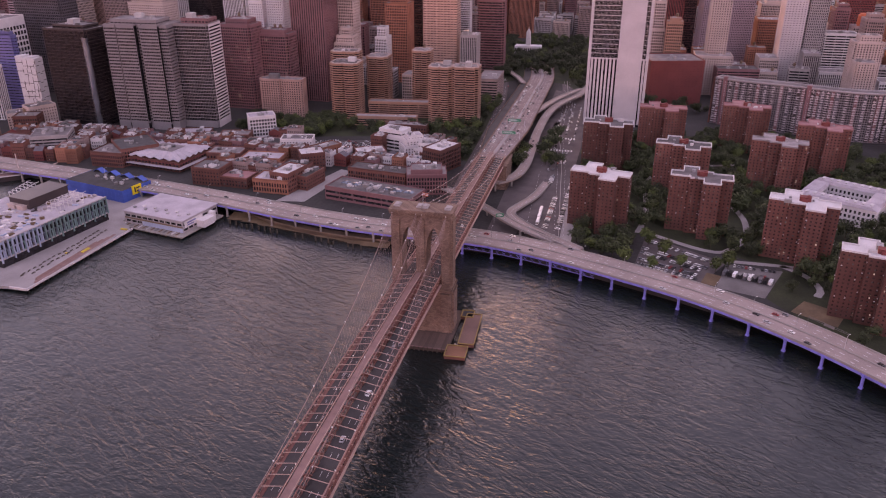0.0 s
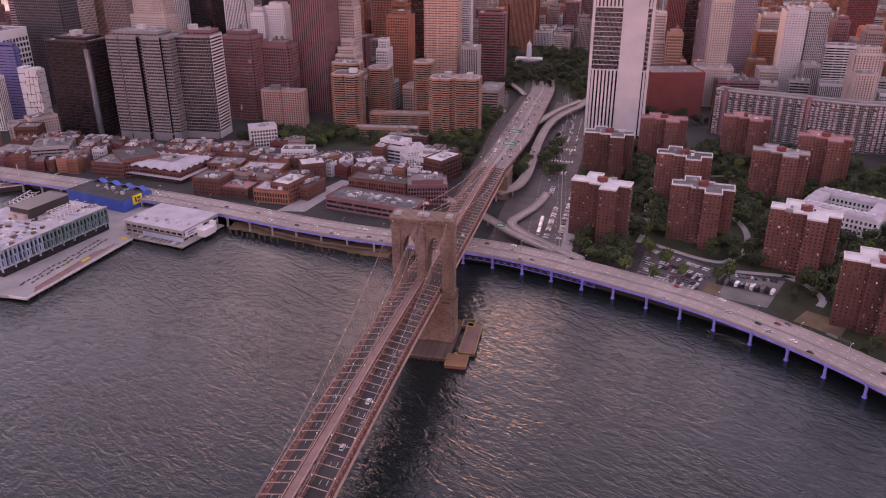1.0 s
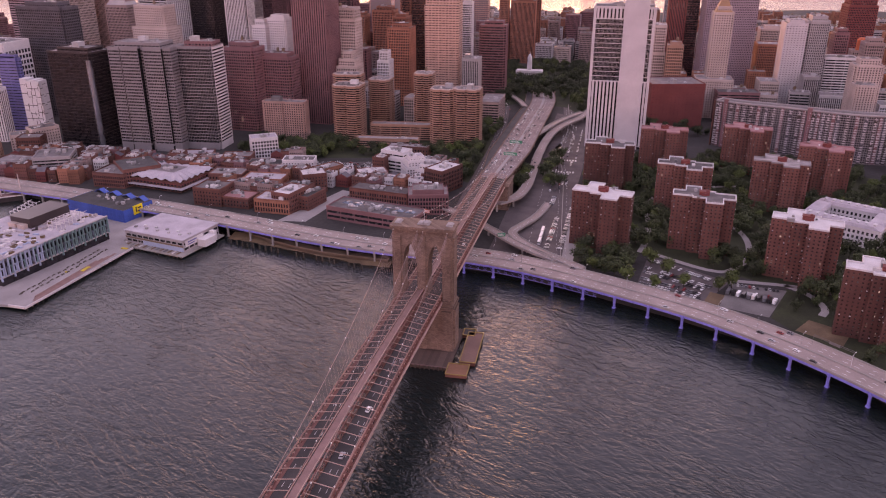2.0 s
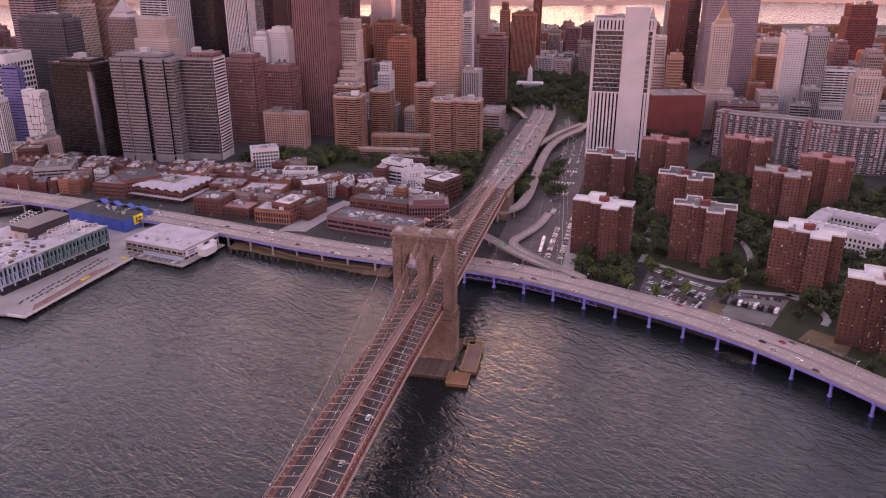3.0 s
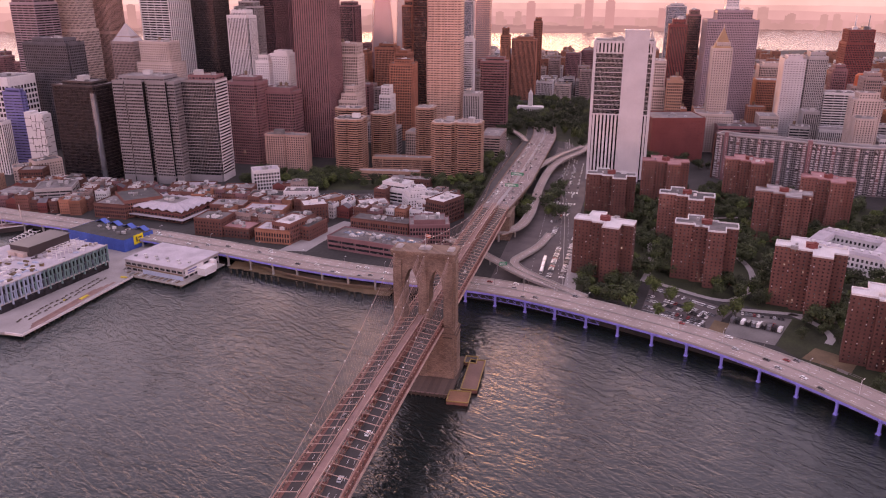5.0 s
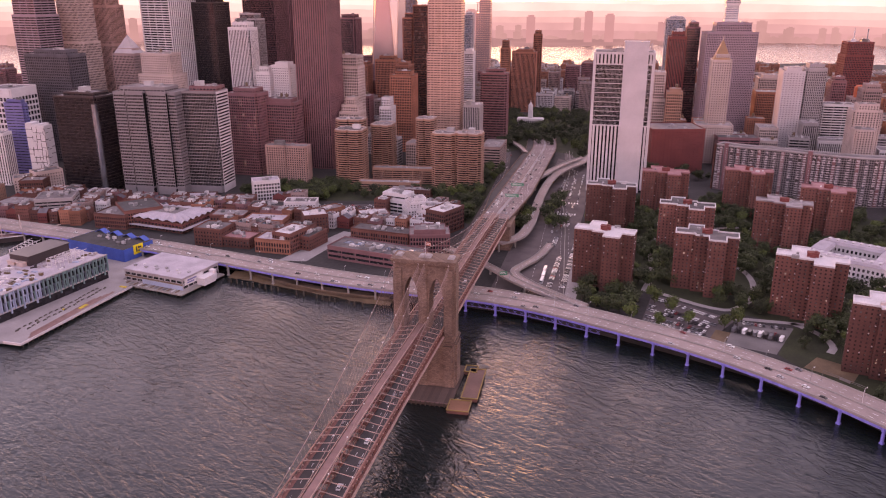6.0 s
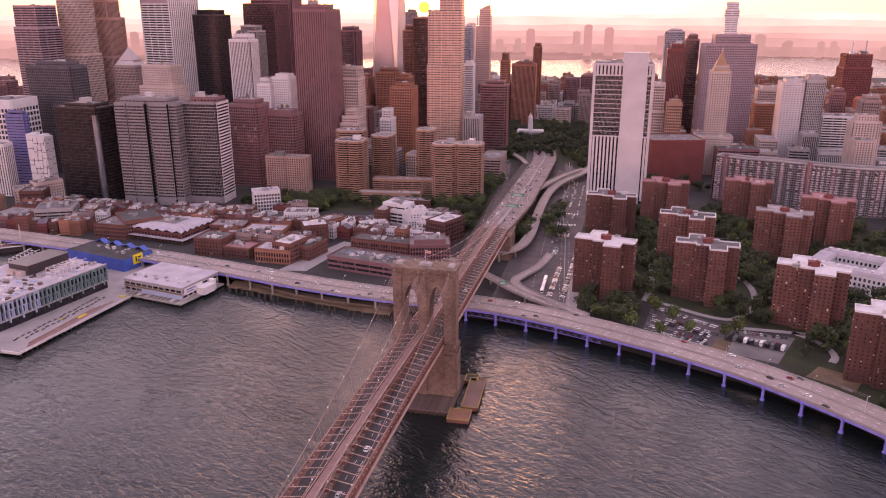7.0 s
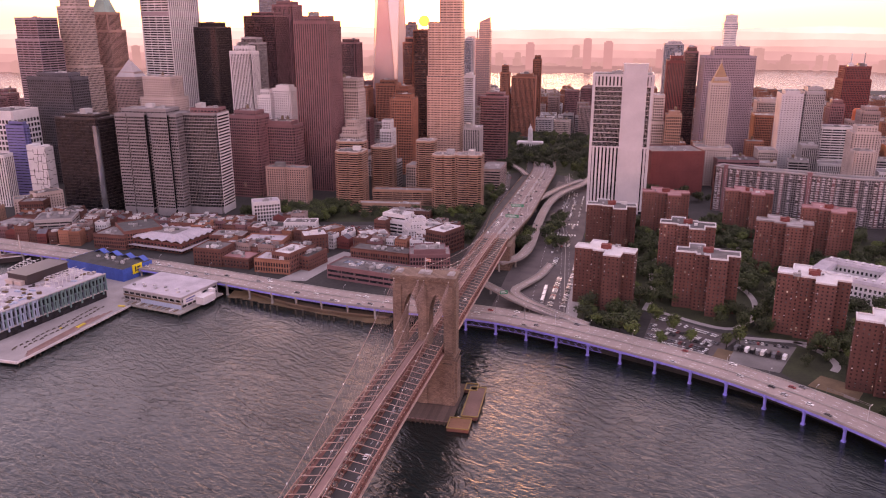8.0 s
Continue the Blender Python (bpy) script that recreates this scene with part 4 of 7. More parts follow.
block("cream stone office block with setbacks", -557, 617, 59, 34, 148, -5, "punched", "cream", name="office_tower", steps=((0.8, 0.85),), tanks=1)
block("dark brown skyscraper slab", -584, 822, 50, 45, 217, -6, "curtain", "dark", name="office_tower", glass=GLASS_CURTAIN)
block("white vertical striped office slab", -440, 653, 37, 26, 184, -5, "stripes", "white", name="office_tower", huts=1)
block("grey office slab behind the striped one", -447, 693, 37, 26, 195, -5, "curtain", "grey", name="office_tower")
block("dark red-brown skyscraper box", -529, 925, 66, 50, 236, -5, "curtain", "mauve", name="office_tower", glass=GLASS_CURTAIN)
block("slender dark ribbed skyscraper", -530, 1022, 44, 45, 257, -5, "stripes", "mauve", name="office_tower")
# distant haze is painted in through the pale glass
block("pale far skyscraper in haze", -693, 1322, 62, 45, 300, -5, "curtain", "grey", name="office_tower", glass=GLASS_PALE)
block("tall mauve-brown skyscraper with ribbed sides", -294, 582, 48, 44, 227, -4, "stripes", "mauve", name="office_tower", bay=3.2, pier=1.6, huts=1)
block("tall orange-brown office box", -366, 917, 33, 34, 190, -4, "curtain", "mauve", name="office_tower")
block("stone office tower with a pilastered crown", -267, 633, 32, 26, 149, -3, "loft", "cream", name="office_tower", steps=((0.9, 0.95),), tanks=1)
block("brown tower beside the sun", -238, 858, 19, 36, 193, -2, "curtain", "brown", name="office_tower")
block("dark orange tower under the low sun", -214, 850, 26, 40, 213, 0, "curtain", "brown", name="office_tower", crown_h=0, units=0)
block("pale brown tower behind the sun", -278, 1013, 17, 26, 221, 0, "curtain", "stone", name="office_tower", glass=GLASS_PALE)
# haze painted into pale walls and panes, as it stands far back
block("narrow pale tower in the haze", -245, 1412, 20, 24, 184, 0, "curtain", "pale", name="office_tower", glass=GLASS_PALE)
block("pale ribbed office block", -148, 912, 16, 24, 136, 0, "ribbons", "white", name="office_tower")
block("slender stone tower with stepped top", -121, 1159, 18, 18, 141, 0, "loft", "brown", name="office_tower", steps=((0.9, 0.7),))
block("wide brown office block", -83, 1165, 48, 30, 120, 0, "stripes", "brown", name="office_tower", huts=1)
block("slender brown brick tower", -67, 1259, 17, 18, 149, 0, "loft", "brown", name="office_tower")
block("large blank mauve office box", -84, 795, 41, 30, 113, 0, "curtain", "mauve", name="office_tower", band=1.6)
block("ribbed grey college tower", -92, 653, 23, 26, 83, 0, "stripes", "grey", name="office_tower", huts=1)
block("low concrete college block beside the approach", -58, 630, 27, 60, 32, 0, "bands", "stone", name="office_block")
block("banded brown apartment tower with balconies", -217, 485, 34, 30, 71, 0, "bands", "tan", name="apartment_tower", floor_h=2.8, band=1.25, pier=0, bay=14, out=1.1, cut=4.0, slot=2.2, rim_mat=WALLS["cream"], glass=GLASS_CURTAIN, huts=1)
block("banded brown apartment tower with water tank", -136, 553, 23, 26, 77, 0, "bands", "tan", name="apartment_tower", floor_h=2.8, band=1.25, pier=0, bay=14, out=1.1, cut=4.0, slot=2.2, rim_mat=WALLS["cream"], glass=GLASS_CURTAIN, tanks=1)
block("banded brown apartment slab beside the approach", -97, 491, 28, 26, 70, 0, "bands", "tan", name="apartment_tower", floor_h=2.8, band=1.25, pier=0, bay=14, out=1.1, cut=4.0, slot=2.2, rim_mat=WALLS["cream"], glass=GLASS_CURTAIN, huts=1)
block("banded tan apartment slab beside the trees", -66, 491, 31, 26, 71, 0, "bands", "tan", name="apartment_tower", floor_h=2.8, band=1.25, pier=0, bay=14, out=1.1, cut=4.0, slot=2.2, rim_mat=WALLS["cream"], glass=GLASS_CURTAIN, huts=1)
block("banded apartment tower behind the courtyard", -233, 532, 36, 24, 76, 0, "bands", "tan", name="apartment_tower", floor_h=2.8, band=1.25, pier=0, bay=14, out=1.1, cut=4.0, slot=2.2, rim_mat=WALLS["cream"], glass=GLASS_CURTAIN)
block("banded apartment slab behind the courtyard", -196, 555, 27, 30, 67, 0, "bands", "tan", name="apartment_tower", floor_h=2.8, band=1.25, pier=0, bay=14, out=1.1, cut=4.0, slot=2.2, rim_mat=WALLS["cream"], glass=GLASS_CURTAIN)
block("low banded apartment wing", -161, 463, 76, 14, 11, 6, "bands", "tan", name="apartment_tower", floor_h=2.8, band=1.3)
block("low banded apartment wing by the court", -156, 508, 77, 16, 19, 6, "bands", "tan", name="apartment_tower", floor_h=2.8, band=1.3)
block("white terraced stone tower", -219, 652, 17, 24, 89, 0, "loft", "white", name="office_tower", steps=((0.85, 0.7),))
block("brick office tower with many lit windows", -340, 915, 19, 30, 111, 0, "loft", "brown", name="office_tower")
block("brown stone office tower", -297, 917, 38, 34, 120, 0, "loft", "brown", name="office_tower")
block("stepped stone office block", -253, 594, 28, 28, 95, 0, "loft", "cream", name="office_tower", steps=((0.8, 0.8), (0.9, 0.5),))
block("plain stone office block", -212, 717, 35, 34, 115, 0, "loft", "brown", name="office_tower")
block("brown brick office block", -227, 777, 20, 34, 124, 0, "loft", "brown", name="office_tower")
block("pinkish tan brick apartment block", -298, 472, 56, 18, 49, 2, "flats", "rose", name="apartment_tower", floor_h=3.0, band=1.1, bay=3.0, pier=1.3, cut=2.5, slot=1.5, huts=1)
block("dark mirrored office block cluttered with lit windows", -371, 517, 45, 34, 108, -4, "grid", "mauve", name="office_tower", glass=GLASS_LIT, tanks=1)
block("dark low block of offices", -333, 535, 52, 30, 95, -4, "grid", "mauve", name="office_tower", glass=GLASS_LIT, tanks=2)
block("white brick tower with rows of small windows", -382, 600, 20, 20, 126, -3, "punched", "white", name="office_tower")
block("white brick slab with rows of small windows", -360, 612, 29, 24, 135, -3, "punched", "white", name="office_tower")
block("domed stone municipal tower", 162, 740, 22, 40, 125, 0, "loft", "cream", name="office_tower", steps=((0.7, 0.9),))
block("tan stone office block", 185, 711, 21, 22, 101, 0, "loft", "tan", name="office_tower", tanks=1)
block("maroon ribbed office slab", 195, 917, 28, 34, 165, 0, "stripes", "red", name="office_tower", huts=1)
block("maroon office slab with pale edges", 222, 967, 21, 34, 178, 0, "curtain", "mauve", name="office_tower")
# pale cladding stands in for the haze at this distance
block("rounded tower behind the slabs, painted pale for haze", 205, 1167, 35, 34, 185, 0, "curtain", "pale", name="office_tower", glass=GLASS_PALE)
block("large federal office slab with small square windows", 273, 898, 78, 36, 174, 8, "punched", "lilac", name="office_tower", bay=2.6, floor_h=3.6, band=1.6, pier=1.2, cut=0, crown_h=14)
block("slender pale tower of stacked boxes", 323, 1312, 26, 24, 239, 0, "bands", "white", name="office_tower", band=2.4, glass=GLASS_PALE, steps=((0.75, 0.92), (0.88, 1.05), (0.94, 0.9),))
block("cream stone courthouse tower", 247, 748, 26, 30, 143, 0, "punched", "cream", name="office_tower")
block("low cream courthouse wing", 244, 735, 50, 40, 54, 0, "punched", "cream", name="office_block")
block("red brick police headquarters cube", 184, 667, 71, 55, 59, 14, "punched", "red", name="office_block", band=2.9, pier=3.3, bay=5)
block("low brown curved block", 274, 705, 55, 30, 42, 5, "bands", "mauve", name="office_block")
block("low white stone courthouse", 325, 780, 26, 40, 46, 0, "loft", "cream", name="office_block")
block("pale pink prison tower slab", 357, 820, 29, 40, 124, 0, "punched", "pale", name="office_tower", band=2.4, pier=2.4, bay=4)
block("grey detention tower with slit windows", 387, 820, 29, 40, 128, 0, "stripes", "grey", name="office_tower", band=1.2)
block("low terraced grey block with ribbed front", 381, 775, 21, 30, 55, 0, "stripes", "grey", name="office_block")
block("broad maroon tower with two masts", 520, 1120, 48, 40, 149, 4, "loft", "red", name="office_tower", steps=((0.85, 0.9),), huts=1)
block("stone office block with blue top", 437, 715, 23, 30, 111, 0, "loft", "stone", name="office_tower")
block("stepped beige apartment block", 418, 655, 34, 30, 91, 0, "flats", "cream", name="apartment_tower")
block("plain beige block of flats", 408, 612, 24, 24, 73, 0, "flats", "cream", name="apartment_tower")
block("long low white block", 429, 835, 46, 30, 75, 0, "bands", "white", name="office_tower")
block("low colonnaded white courthouse", 417, 775, 45, 30, 30, 0, "stripes", "white", name="office_block")
block("dark low office block", 445, 915, 21, 30, 101, 0, "loft", "mauve", name="office_tower")
block("low pale roofs of loft buildings", 362, 1020, 40, 40, 94, 0, "loft", "cream", name="office_tower")
block("low brown brick loft block", 343, 920, 37, 40, 81, 0, "loft", "brown", name="office_tower")


# ---- brick housing towers ----
HOUSE = [(-28, -7), (-10, -7), (-10, -11), (2, -11), (2, -24), (17, -24), (17, -9), (28, -9), (28, 7), (10, 7), (10, 11), (-3, 11), (-3, 24), (-17, 24), (-17, 8), (-28, 8)]
HOUSE = [(0.87 * x, 0.84 * y) for x, y in HOUSE]


def cooler_mesh():
    """Small pale cooling boxes under some of the windows, on every face that is seen."""
    s, r = Shape(), random.Random(41)
    for (x0, y0), (x1, y1) in zip(HOUSE, HOUSE[1:] + HOUSE[:1]):
        p, q = Vector((x0, y0)), Vector((x1, y1))
        d = q - p
        length = d.length
        d /= length
        o = Vector((d.y, -d.x))
        if o.y > 0.5:
            continue
        for f in range(1, 17):
            for i in range(round(length / 3.1)):
                if r.random() < 0.075:
                    c = p + d * (length * (i + 0.5) / round(length / 3.1)) + o * 0.35
                    z = f * 2.8 + 1.25
                    s.box(c.x - 0.34, c.x + 0.34, c.y - 0.34, c.y + 0.34, z - 0.26, z + 0.26)
    return s.mesh("window_cooler", WALLS["white"])


COOLERS = cooler_mesh()


def housing(x, y, h, turn, roof, label, grey=False):
    b = building("apartment_tower", label, [(HOUSE, 0, h)], "flats", "brick", pose(x, y, 3, 0, 0, turn), glass=GLASS_FLAT, roof=ROOF_GREY if roof is ROOF_WHITE and rng.random() < 0.3 else roof, units=1,
                 group="brick housing towers", category="apartment tower", floor_h=2.8, band=1.6, bay=3.1, pier=2.05, out=0.2, rim_mat=roof)
    hut = Shape().box(-4, 4, -2.5, 2.5, 0, 3.0).box(-4.3, 4.3, -2.8, 2.8, 3.0, 3.3).box(-2, 2, -4, -2.5, 0, 2.2).box(1, 3, -1.5, 1.5, 3.3, 4.2)
    part("roof_hut", hut, WALLS["red"], b, "brick lift house on the roof").location = (0, 1, h)
    part("window_cooler", COOLERS, None, b, "pale cooling boxes under the windows", kind="stuff")
    return b


R = "cross-plan red-brown brick housing tower, "
housing(106, 192, 48, -10, ROOF_WHITE, R + "white roof")
housing(187, 200, 48, -6, ROOF_WHITE, R + "bright white roof beside the car park")
housing(257.5, 156, 48, -14, ROOF_WHITE, R + "white roof and orange plant")
housing(288, 66, 48, -14, ROOF_WHITE, R + "white roof near the highway")
housing(108, 355, 48, 0, ROOF_WHITE, R + "white roof among trees")
housing(165, 430, 48, 0, ROOF_PINK, R + "faded red roof behind trees")
housing(178, 292, 48, -5, ROOF_WHITE, R + "pale roof among trees")
housing(255, 455, 48, -5, ROOF_PINK, R + "faded red roof before the curved block")
housing(267, 320, 48, -10, ROOF_GREY, R + "grey roof in the green court")
housing(320, 385, 48, -10, ROOF_PINK, R + "pinkish red roof")
housing(390, 300, 48, -10, ROOF_PINK, R + "red roof beside the school")


# ---- long curved slab of flats behind the housing towers ----
def serpentine():
    front = smooth([(232, 560), (258, 545), (290, 538), (325, 525), (365, 510), (400, 505), (450, 512), (510, 505)], 2)
    back = shifted(front, 17)
    outline = front + list(reversed(back))
    b = thing("apartment_slab", "long curved pale grey slab of flats with brick end", "apartment building", pose(0, 0, 3))
    h = 56.0
    w, g, r, p = Shape(), Shape(), Shape(), Shape()
    facade(w, outline, 0, h, floor_h=2.75, band=0.75, bay=2.5, pier=0.55, out=0.7, base=1.0, crown=1.0)
    part("facade_frame", w, WALLS["silver"], b, kind="stuff")
    part("window_glazing", g.prism(outline, 0, h, top=False), GLASS, b, "recessed dark windows", kind="stuff")
    part("roof", r.strip(back, front, [h - 0.02] * len(front), [h - 0.02] * len(front), 0.3), ROOF_GREY, b)
    parapet(p, outline, h, out=1.0)
    part("parapet", p, WALLS["grey"], b)
    part("end_wall", Shape().prism(rect(1.2, 19, 0, 0), 0, h), WALLS["brick"], b, "blank brick end wall").matrix_basis = pose(233.5, 568.5, 0, 0, 0, -28)
    fine_line = along(front, 6.6)
    rail_meshes, r = [], random.Random(17)
    for _ in range(6):
        rails = Shape()
        for z in range(1, 20):
            lo = z * 2.75
            if r.random() < 0.9:
                rails.box(-1.55, 1.55, -2.0, 0.3, lo, lo + r.choice((0.8, 1.05, 1.05, 1.3)))
            if r.random() < 0.6:
                x0 = r.choice((-1.55, -0.6, 0.3))
                rails.box(x0, x0 + r.choice((0.7, 1.1)), -1.75, 0.3, lo + 1.4, lo + r.choice((1.9, 2.4)))
        rail_meshes.append(rails.mesh("balcony_rail", WALLS["pale"]))
    # dark upright boxes behind the balcony fronts, in three tones
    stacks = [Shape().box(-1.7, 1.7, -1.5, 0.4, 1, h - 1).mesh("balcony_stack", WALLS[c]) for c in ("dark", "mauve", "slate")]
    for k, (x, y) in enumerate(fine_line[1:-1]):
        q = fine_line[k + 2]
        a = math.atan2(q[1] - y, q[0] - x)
        stack = part("balcony_stack", stacks[k % 3], None, b, "dark strip behind the balcony fronts")
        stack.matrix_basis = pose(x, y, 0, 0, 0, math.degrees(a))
        part("balcony_rail", rail_meshes[(k * 5 + k // 4) % 6], None, stack, "small white balcony fronts, floor over floor", kind="stuff")
    for k in range(1, 8, 3):
        x, y = front[min(len(front) - 2, k * len(front) // 9)]
        part("stair_tower", Shape().box(-2.4, 2.4, -2.2, 1.5, 0, h + 2.5).box(-2.8, 2.8, -2.6, 1.9, h + 2.5, h + 3.0), WALLS["mauve"], b).location = (x, y, 0)
    return b


serpentine()


# ---- school round a courtyard ----
def school():
    b = thing("school_building", "white school building round a courtyard with a pale roof", "school", pose(319, 270, 3, 0, 0, -29))
    W, D, T, H = 64.0, 58.0, 12.0, 17.0
    for name, w, d, x, y in (("front", W, T, 0, -D / 2 + T / 2), ("rear", W, T, 0, D / 2 - T / 2), ("west", T, D - 2 * T, -W / 2 + T / 2, 0), ("east", T, D - 2 * T, W / 2 - T / 2, 0)):
        o = rect(w, d, x, y)
        f, g = Shape(), Shape()
        facade(f, o, 0, H, floor_h=4.2, band=1.9, bay=3.6, pier=1.7, out=0.3, base=1.0, crown=2.0)
        part("facade_frame", f, WALLS["white"], b, kind="stuff")
        part("window_glazing", g.prism(o, 0, H, top=False), GLASS, b, "tall dark windows", kind="stuff")
        hip = Shape()
        a = offset(o, 1.0)
        hip.prism(a, H, H + 2.6, taper=0.8, centre=(x, y))
        part("roof", hip, ROOF_LILAC, b, "pale grey hipped sheet roof")
    for k in range(-4, 5):
        for y in (-D / 2 + T / 2, D / 2 - T / 2):
            part("roof_dormer", Shape().box(-1, 1, -2.6, 2.6, H + 1.5, H + 3.4).box(-1.3, 1.3, -2.9, 2.9, H + 3.4, H + 3.7), ROOF_WHITE, b).location = (k * 6.6, y, 0)
    return b


school()


# ---- telephone exchange tower: blank core, louvred middle, striped foot ----
def exchange():
    b = thing("office_tower", "white windowless exchange tower with louvred glass bands and blank core", "office tower", pose(112, 540, 3, 0, 0, 0))
    W, D, H = 69.0, 44.0, 166.0
    o = rect(W, D)
    part("window_glazing", Shape().prism(offset(o, -0.8), 0, H, top=False), GLASS_CURTAIN, b, "dark recessed glazing", kind="stuff")
    for z0, z1, kit in ((3, 82, dict(floor_h=79, band=0.5, bay=4.4, pier=2.5, out=0.8, crown=1.0)),
                        (82, 154, dict(floor_h=5.3, band=0.55, bay=1.5, pier=0.14, out=0.15, crown=1.0)),
                        (154, H, dict(floor_h=12, band=0.5, bay=4.4, pier=2.5, out=0.8, crown=1.0))):
        f = Shape()
        facade(f, o, z0, z1, **kit)
        part("facade_frame", f, WALLS["pale"], b, kind="stuff")
    corner = Shape()
    for x in (-W / 2, W / 2):
        s = math.copysign(1.4, -x)
        corner.box(min(x, x + s) - 0.9, max(x, x + s) + 0.9, -D / 2 - 0.95, -D / 2 + 1.5, 0, H)
    part("corner_pier", corner, WALLS["pale"], b)
    part("blank_core", Shape().box(-0.5, 27.5, -D / 2 - 2.2, -D / 2 + 12, 0, H + 13).box(-1, 28, -D / 2 - 2.6, -D / 2 + 12.4, H + 13, H + 13.8), WALLS["pale"], b, "blank white panelled shaft")
    part("roof", Shape().prism(offset(o, -0.9), H - 1, H - 0.05), ROOF_GREY, b)
    p = Shape()
    parapet(p, o, H, high=1.4, out=0.9)
    part("parapet", p, WALLS["pale"], b)
    for x0, x1 in ((-20, -5.5), (-3, 8)):
        part("loading_door", Shape().box(x0, x1, -D / 2 - 2.5, -D / 2 - 2.3, 0.5, 6.5), WALLS["dark"], b, "dark loading bay door")
    roof_clutter(b, rect(W * 0.7, D * 0.5, -6, 6), H, 4, 2)


exchange()
# crowns and masts that set single towers apart
crown = thing("tower_spire", "gold pyramid roof of the stone courthouse tower", "spire", pose(247, 748, 146))
part("pyramid", Shape().prism(rect(23, 23), 0, 28, taper=0.02), material("gilded_roof", (0.36, 0.2, 0.11), rough=0.7), crown)
part("lantern", Shape().prism(ring(1.2, 8), 27, 33, taper=0.4), WALLS["cream"], crown)
pyr = thing("tower_spire", "dark stepped pyramid roof of a stone tower", "spire", pose(-635, 655, 147, 0, 0, -5))
part("pyramid", Shape().prism(rect(36, 28), 0, 27, taper=0.03), WALLS["grey"], pyr)
green = thing("tower_spire", "pale green copper pyramid roof of a skyscraper", "spire", pose(-760, 781, 244, 0, 0, -8))
part("pyramid", Shape().prism(rect(30, 26), 0, 45, taper=0.02), material("green_copper", (0.25, 0.4, 0.36), rough=0.7), green)
dome = thing("domed_lantern", "round columned lantern of the municipal tower", "lantern", pose(150, 742, 128))
part("drum", Shape().prism(ring(7, 14), 0, 16), WALLS["cream"], dome)
part("cap", Shape().prism(ring(7.6, 14), 16, 18).prism(ring(4, 12), 18, 30, taper=0.7).prism(ring(3, 12), 30, 40, taper=0.1), WALLS["cream"], dome)
for x in (512, 534):
    solid("roof_mast", Shape().tube([(0, 0, 0), (0, 0, 24)], 0.9, 6).box(-4, 4, -3, 3, 0, 5), UNIT, "slender antenna mast on a maroon tower roof", "mast", pose(x, 1120, 152))
hall = thing("city_hall", "small white stone hall with a domed clock tower among trees", "city hall", pose(-46, 975, 3))
hw = Shape()
facade(hw, rect(46, 18), 0, 14, floor_h=7, band=1.5, bay=4, pier=1.8)
part("facade_frame", hw, WALLS["white"], hall, kind="stuff")
part("window_glazing", Shape().prism(rect(46, 18), 0, 14), GLASS, hall, kind="stuff")
part("roof", Shape().prism(rect(48, 20), 14, 16, taper=0.95), ROOF_WHITE, hall)
part("clock_tower", Shape().prism(rect(8, 8), 16, 30).prism(ring(4, 12), 30, 38).prism(ring(4.4, 12), 38, 39).prism(ring(3.8, 12), 39, 44, taper=0.35).tube([(0, 0, 44), (0, 0, 48)], 0.5, 6), WALLS["white"], hall)


# ---- single towers with a shape of their own ----
def clad(b, outline, z0, z1, faces, glass=None):
    """Faces of one storey block: (edges, wall, kit) for each kind of cladding, over one glazed core."""
    part("window_glazing", Shape().prism(outline, z0, z1, top=False), glass or GLASS, b, "recessed dark window panes", kind="stuff")
    for edges, wall, kit in faces:
        w = Shape()
        facade(w, outline, z0, z1, edges=edges, **kit)
        part("facade_frame", w, WALLS[wall], b, kind="stuff")
    top = part("roof", Shape().face_of(outline, z1 - 0.02), ROOF_GREY, b)
    p = Shape()
    parapet(p, outline, z1)
    part("parapet", p, WALLS[faces[0][1]], b)
    return top


def slotted_tower():
    """Banded tower whose faces are cut by deep dark vertical slots and a recessed corner."""
    H = 127.0
    o = [(-38, -21), (-24, -21), (-24, -18), (-22, -18), (-22, -21), (0, -21), (0, -14), (7, -14), (7, -20), (29, -20), (29, -15), (38, -15),
         (38, 2), (34, 2), (34, 5), (38, 5), (38, 21), (-38, 21)]
    b = thing("office_tower", "grey banded office tower with dark vertical slots and penthouse", "office tower", pose(-437, 402, 3, 0, 0, 1))
    kit = dict(floor_h=3.7, band=1.75, bay=2.3, pier=0.3, out=0.35, base=9.0, crown=2.0)
    clad(b, o, 0, H * 0.96, (((0, 4, 6, 8, 10, 11, 15, 16, 17), "silver", kit),), GLASS_CURTAIN)
    part("ground_arcade", Shape().prism(offset(o, 0.5), 7.0, 9.0), WALLS["silver"], b, "plain band over the ground floor")
    pent = rect(58, 30, -4, 1)
    top = clad(b, pent, H * 0.96, H, ((None, "silver", dict(floor_h=5, band=2.4, bay=5, pier=1.0)),))
    roof_clutter(top, pent, H, 4, 1)


slotted_tower()


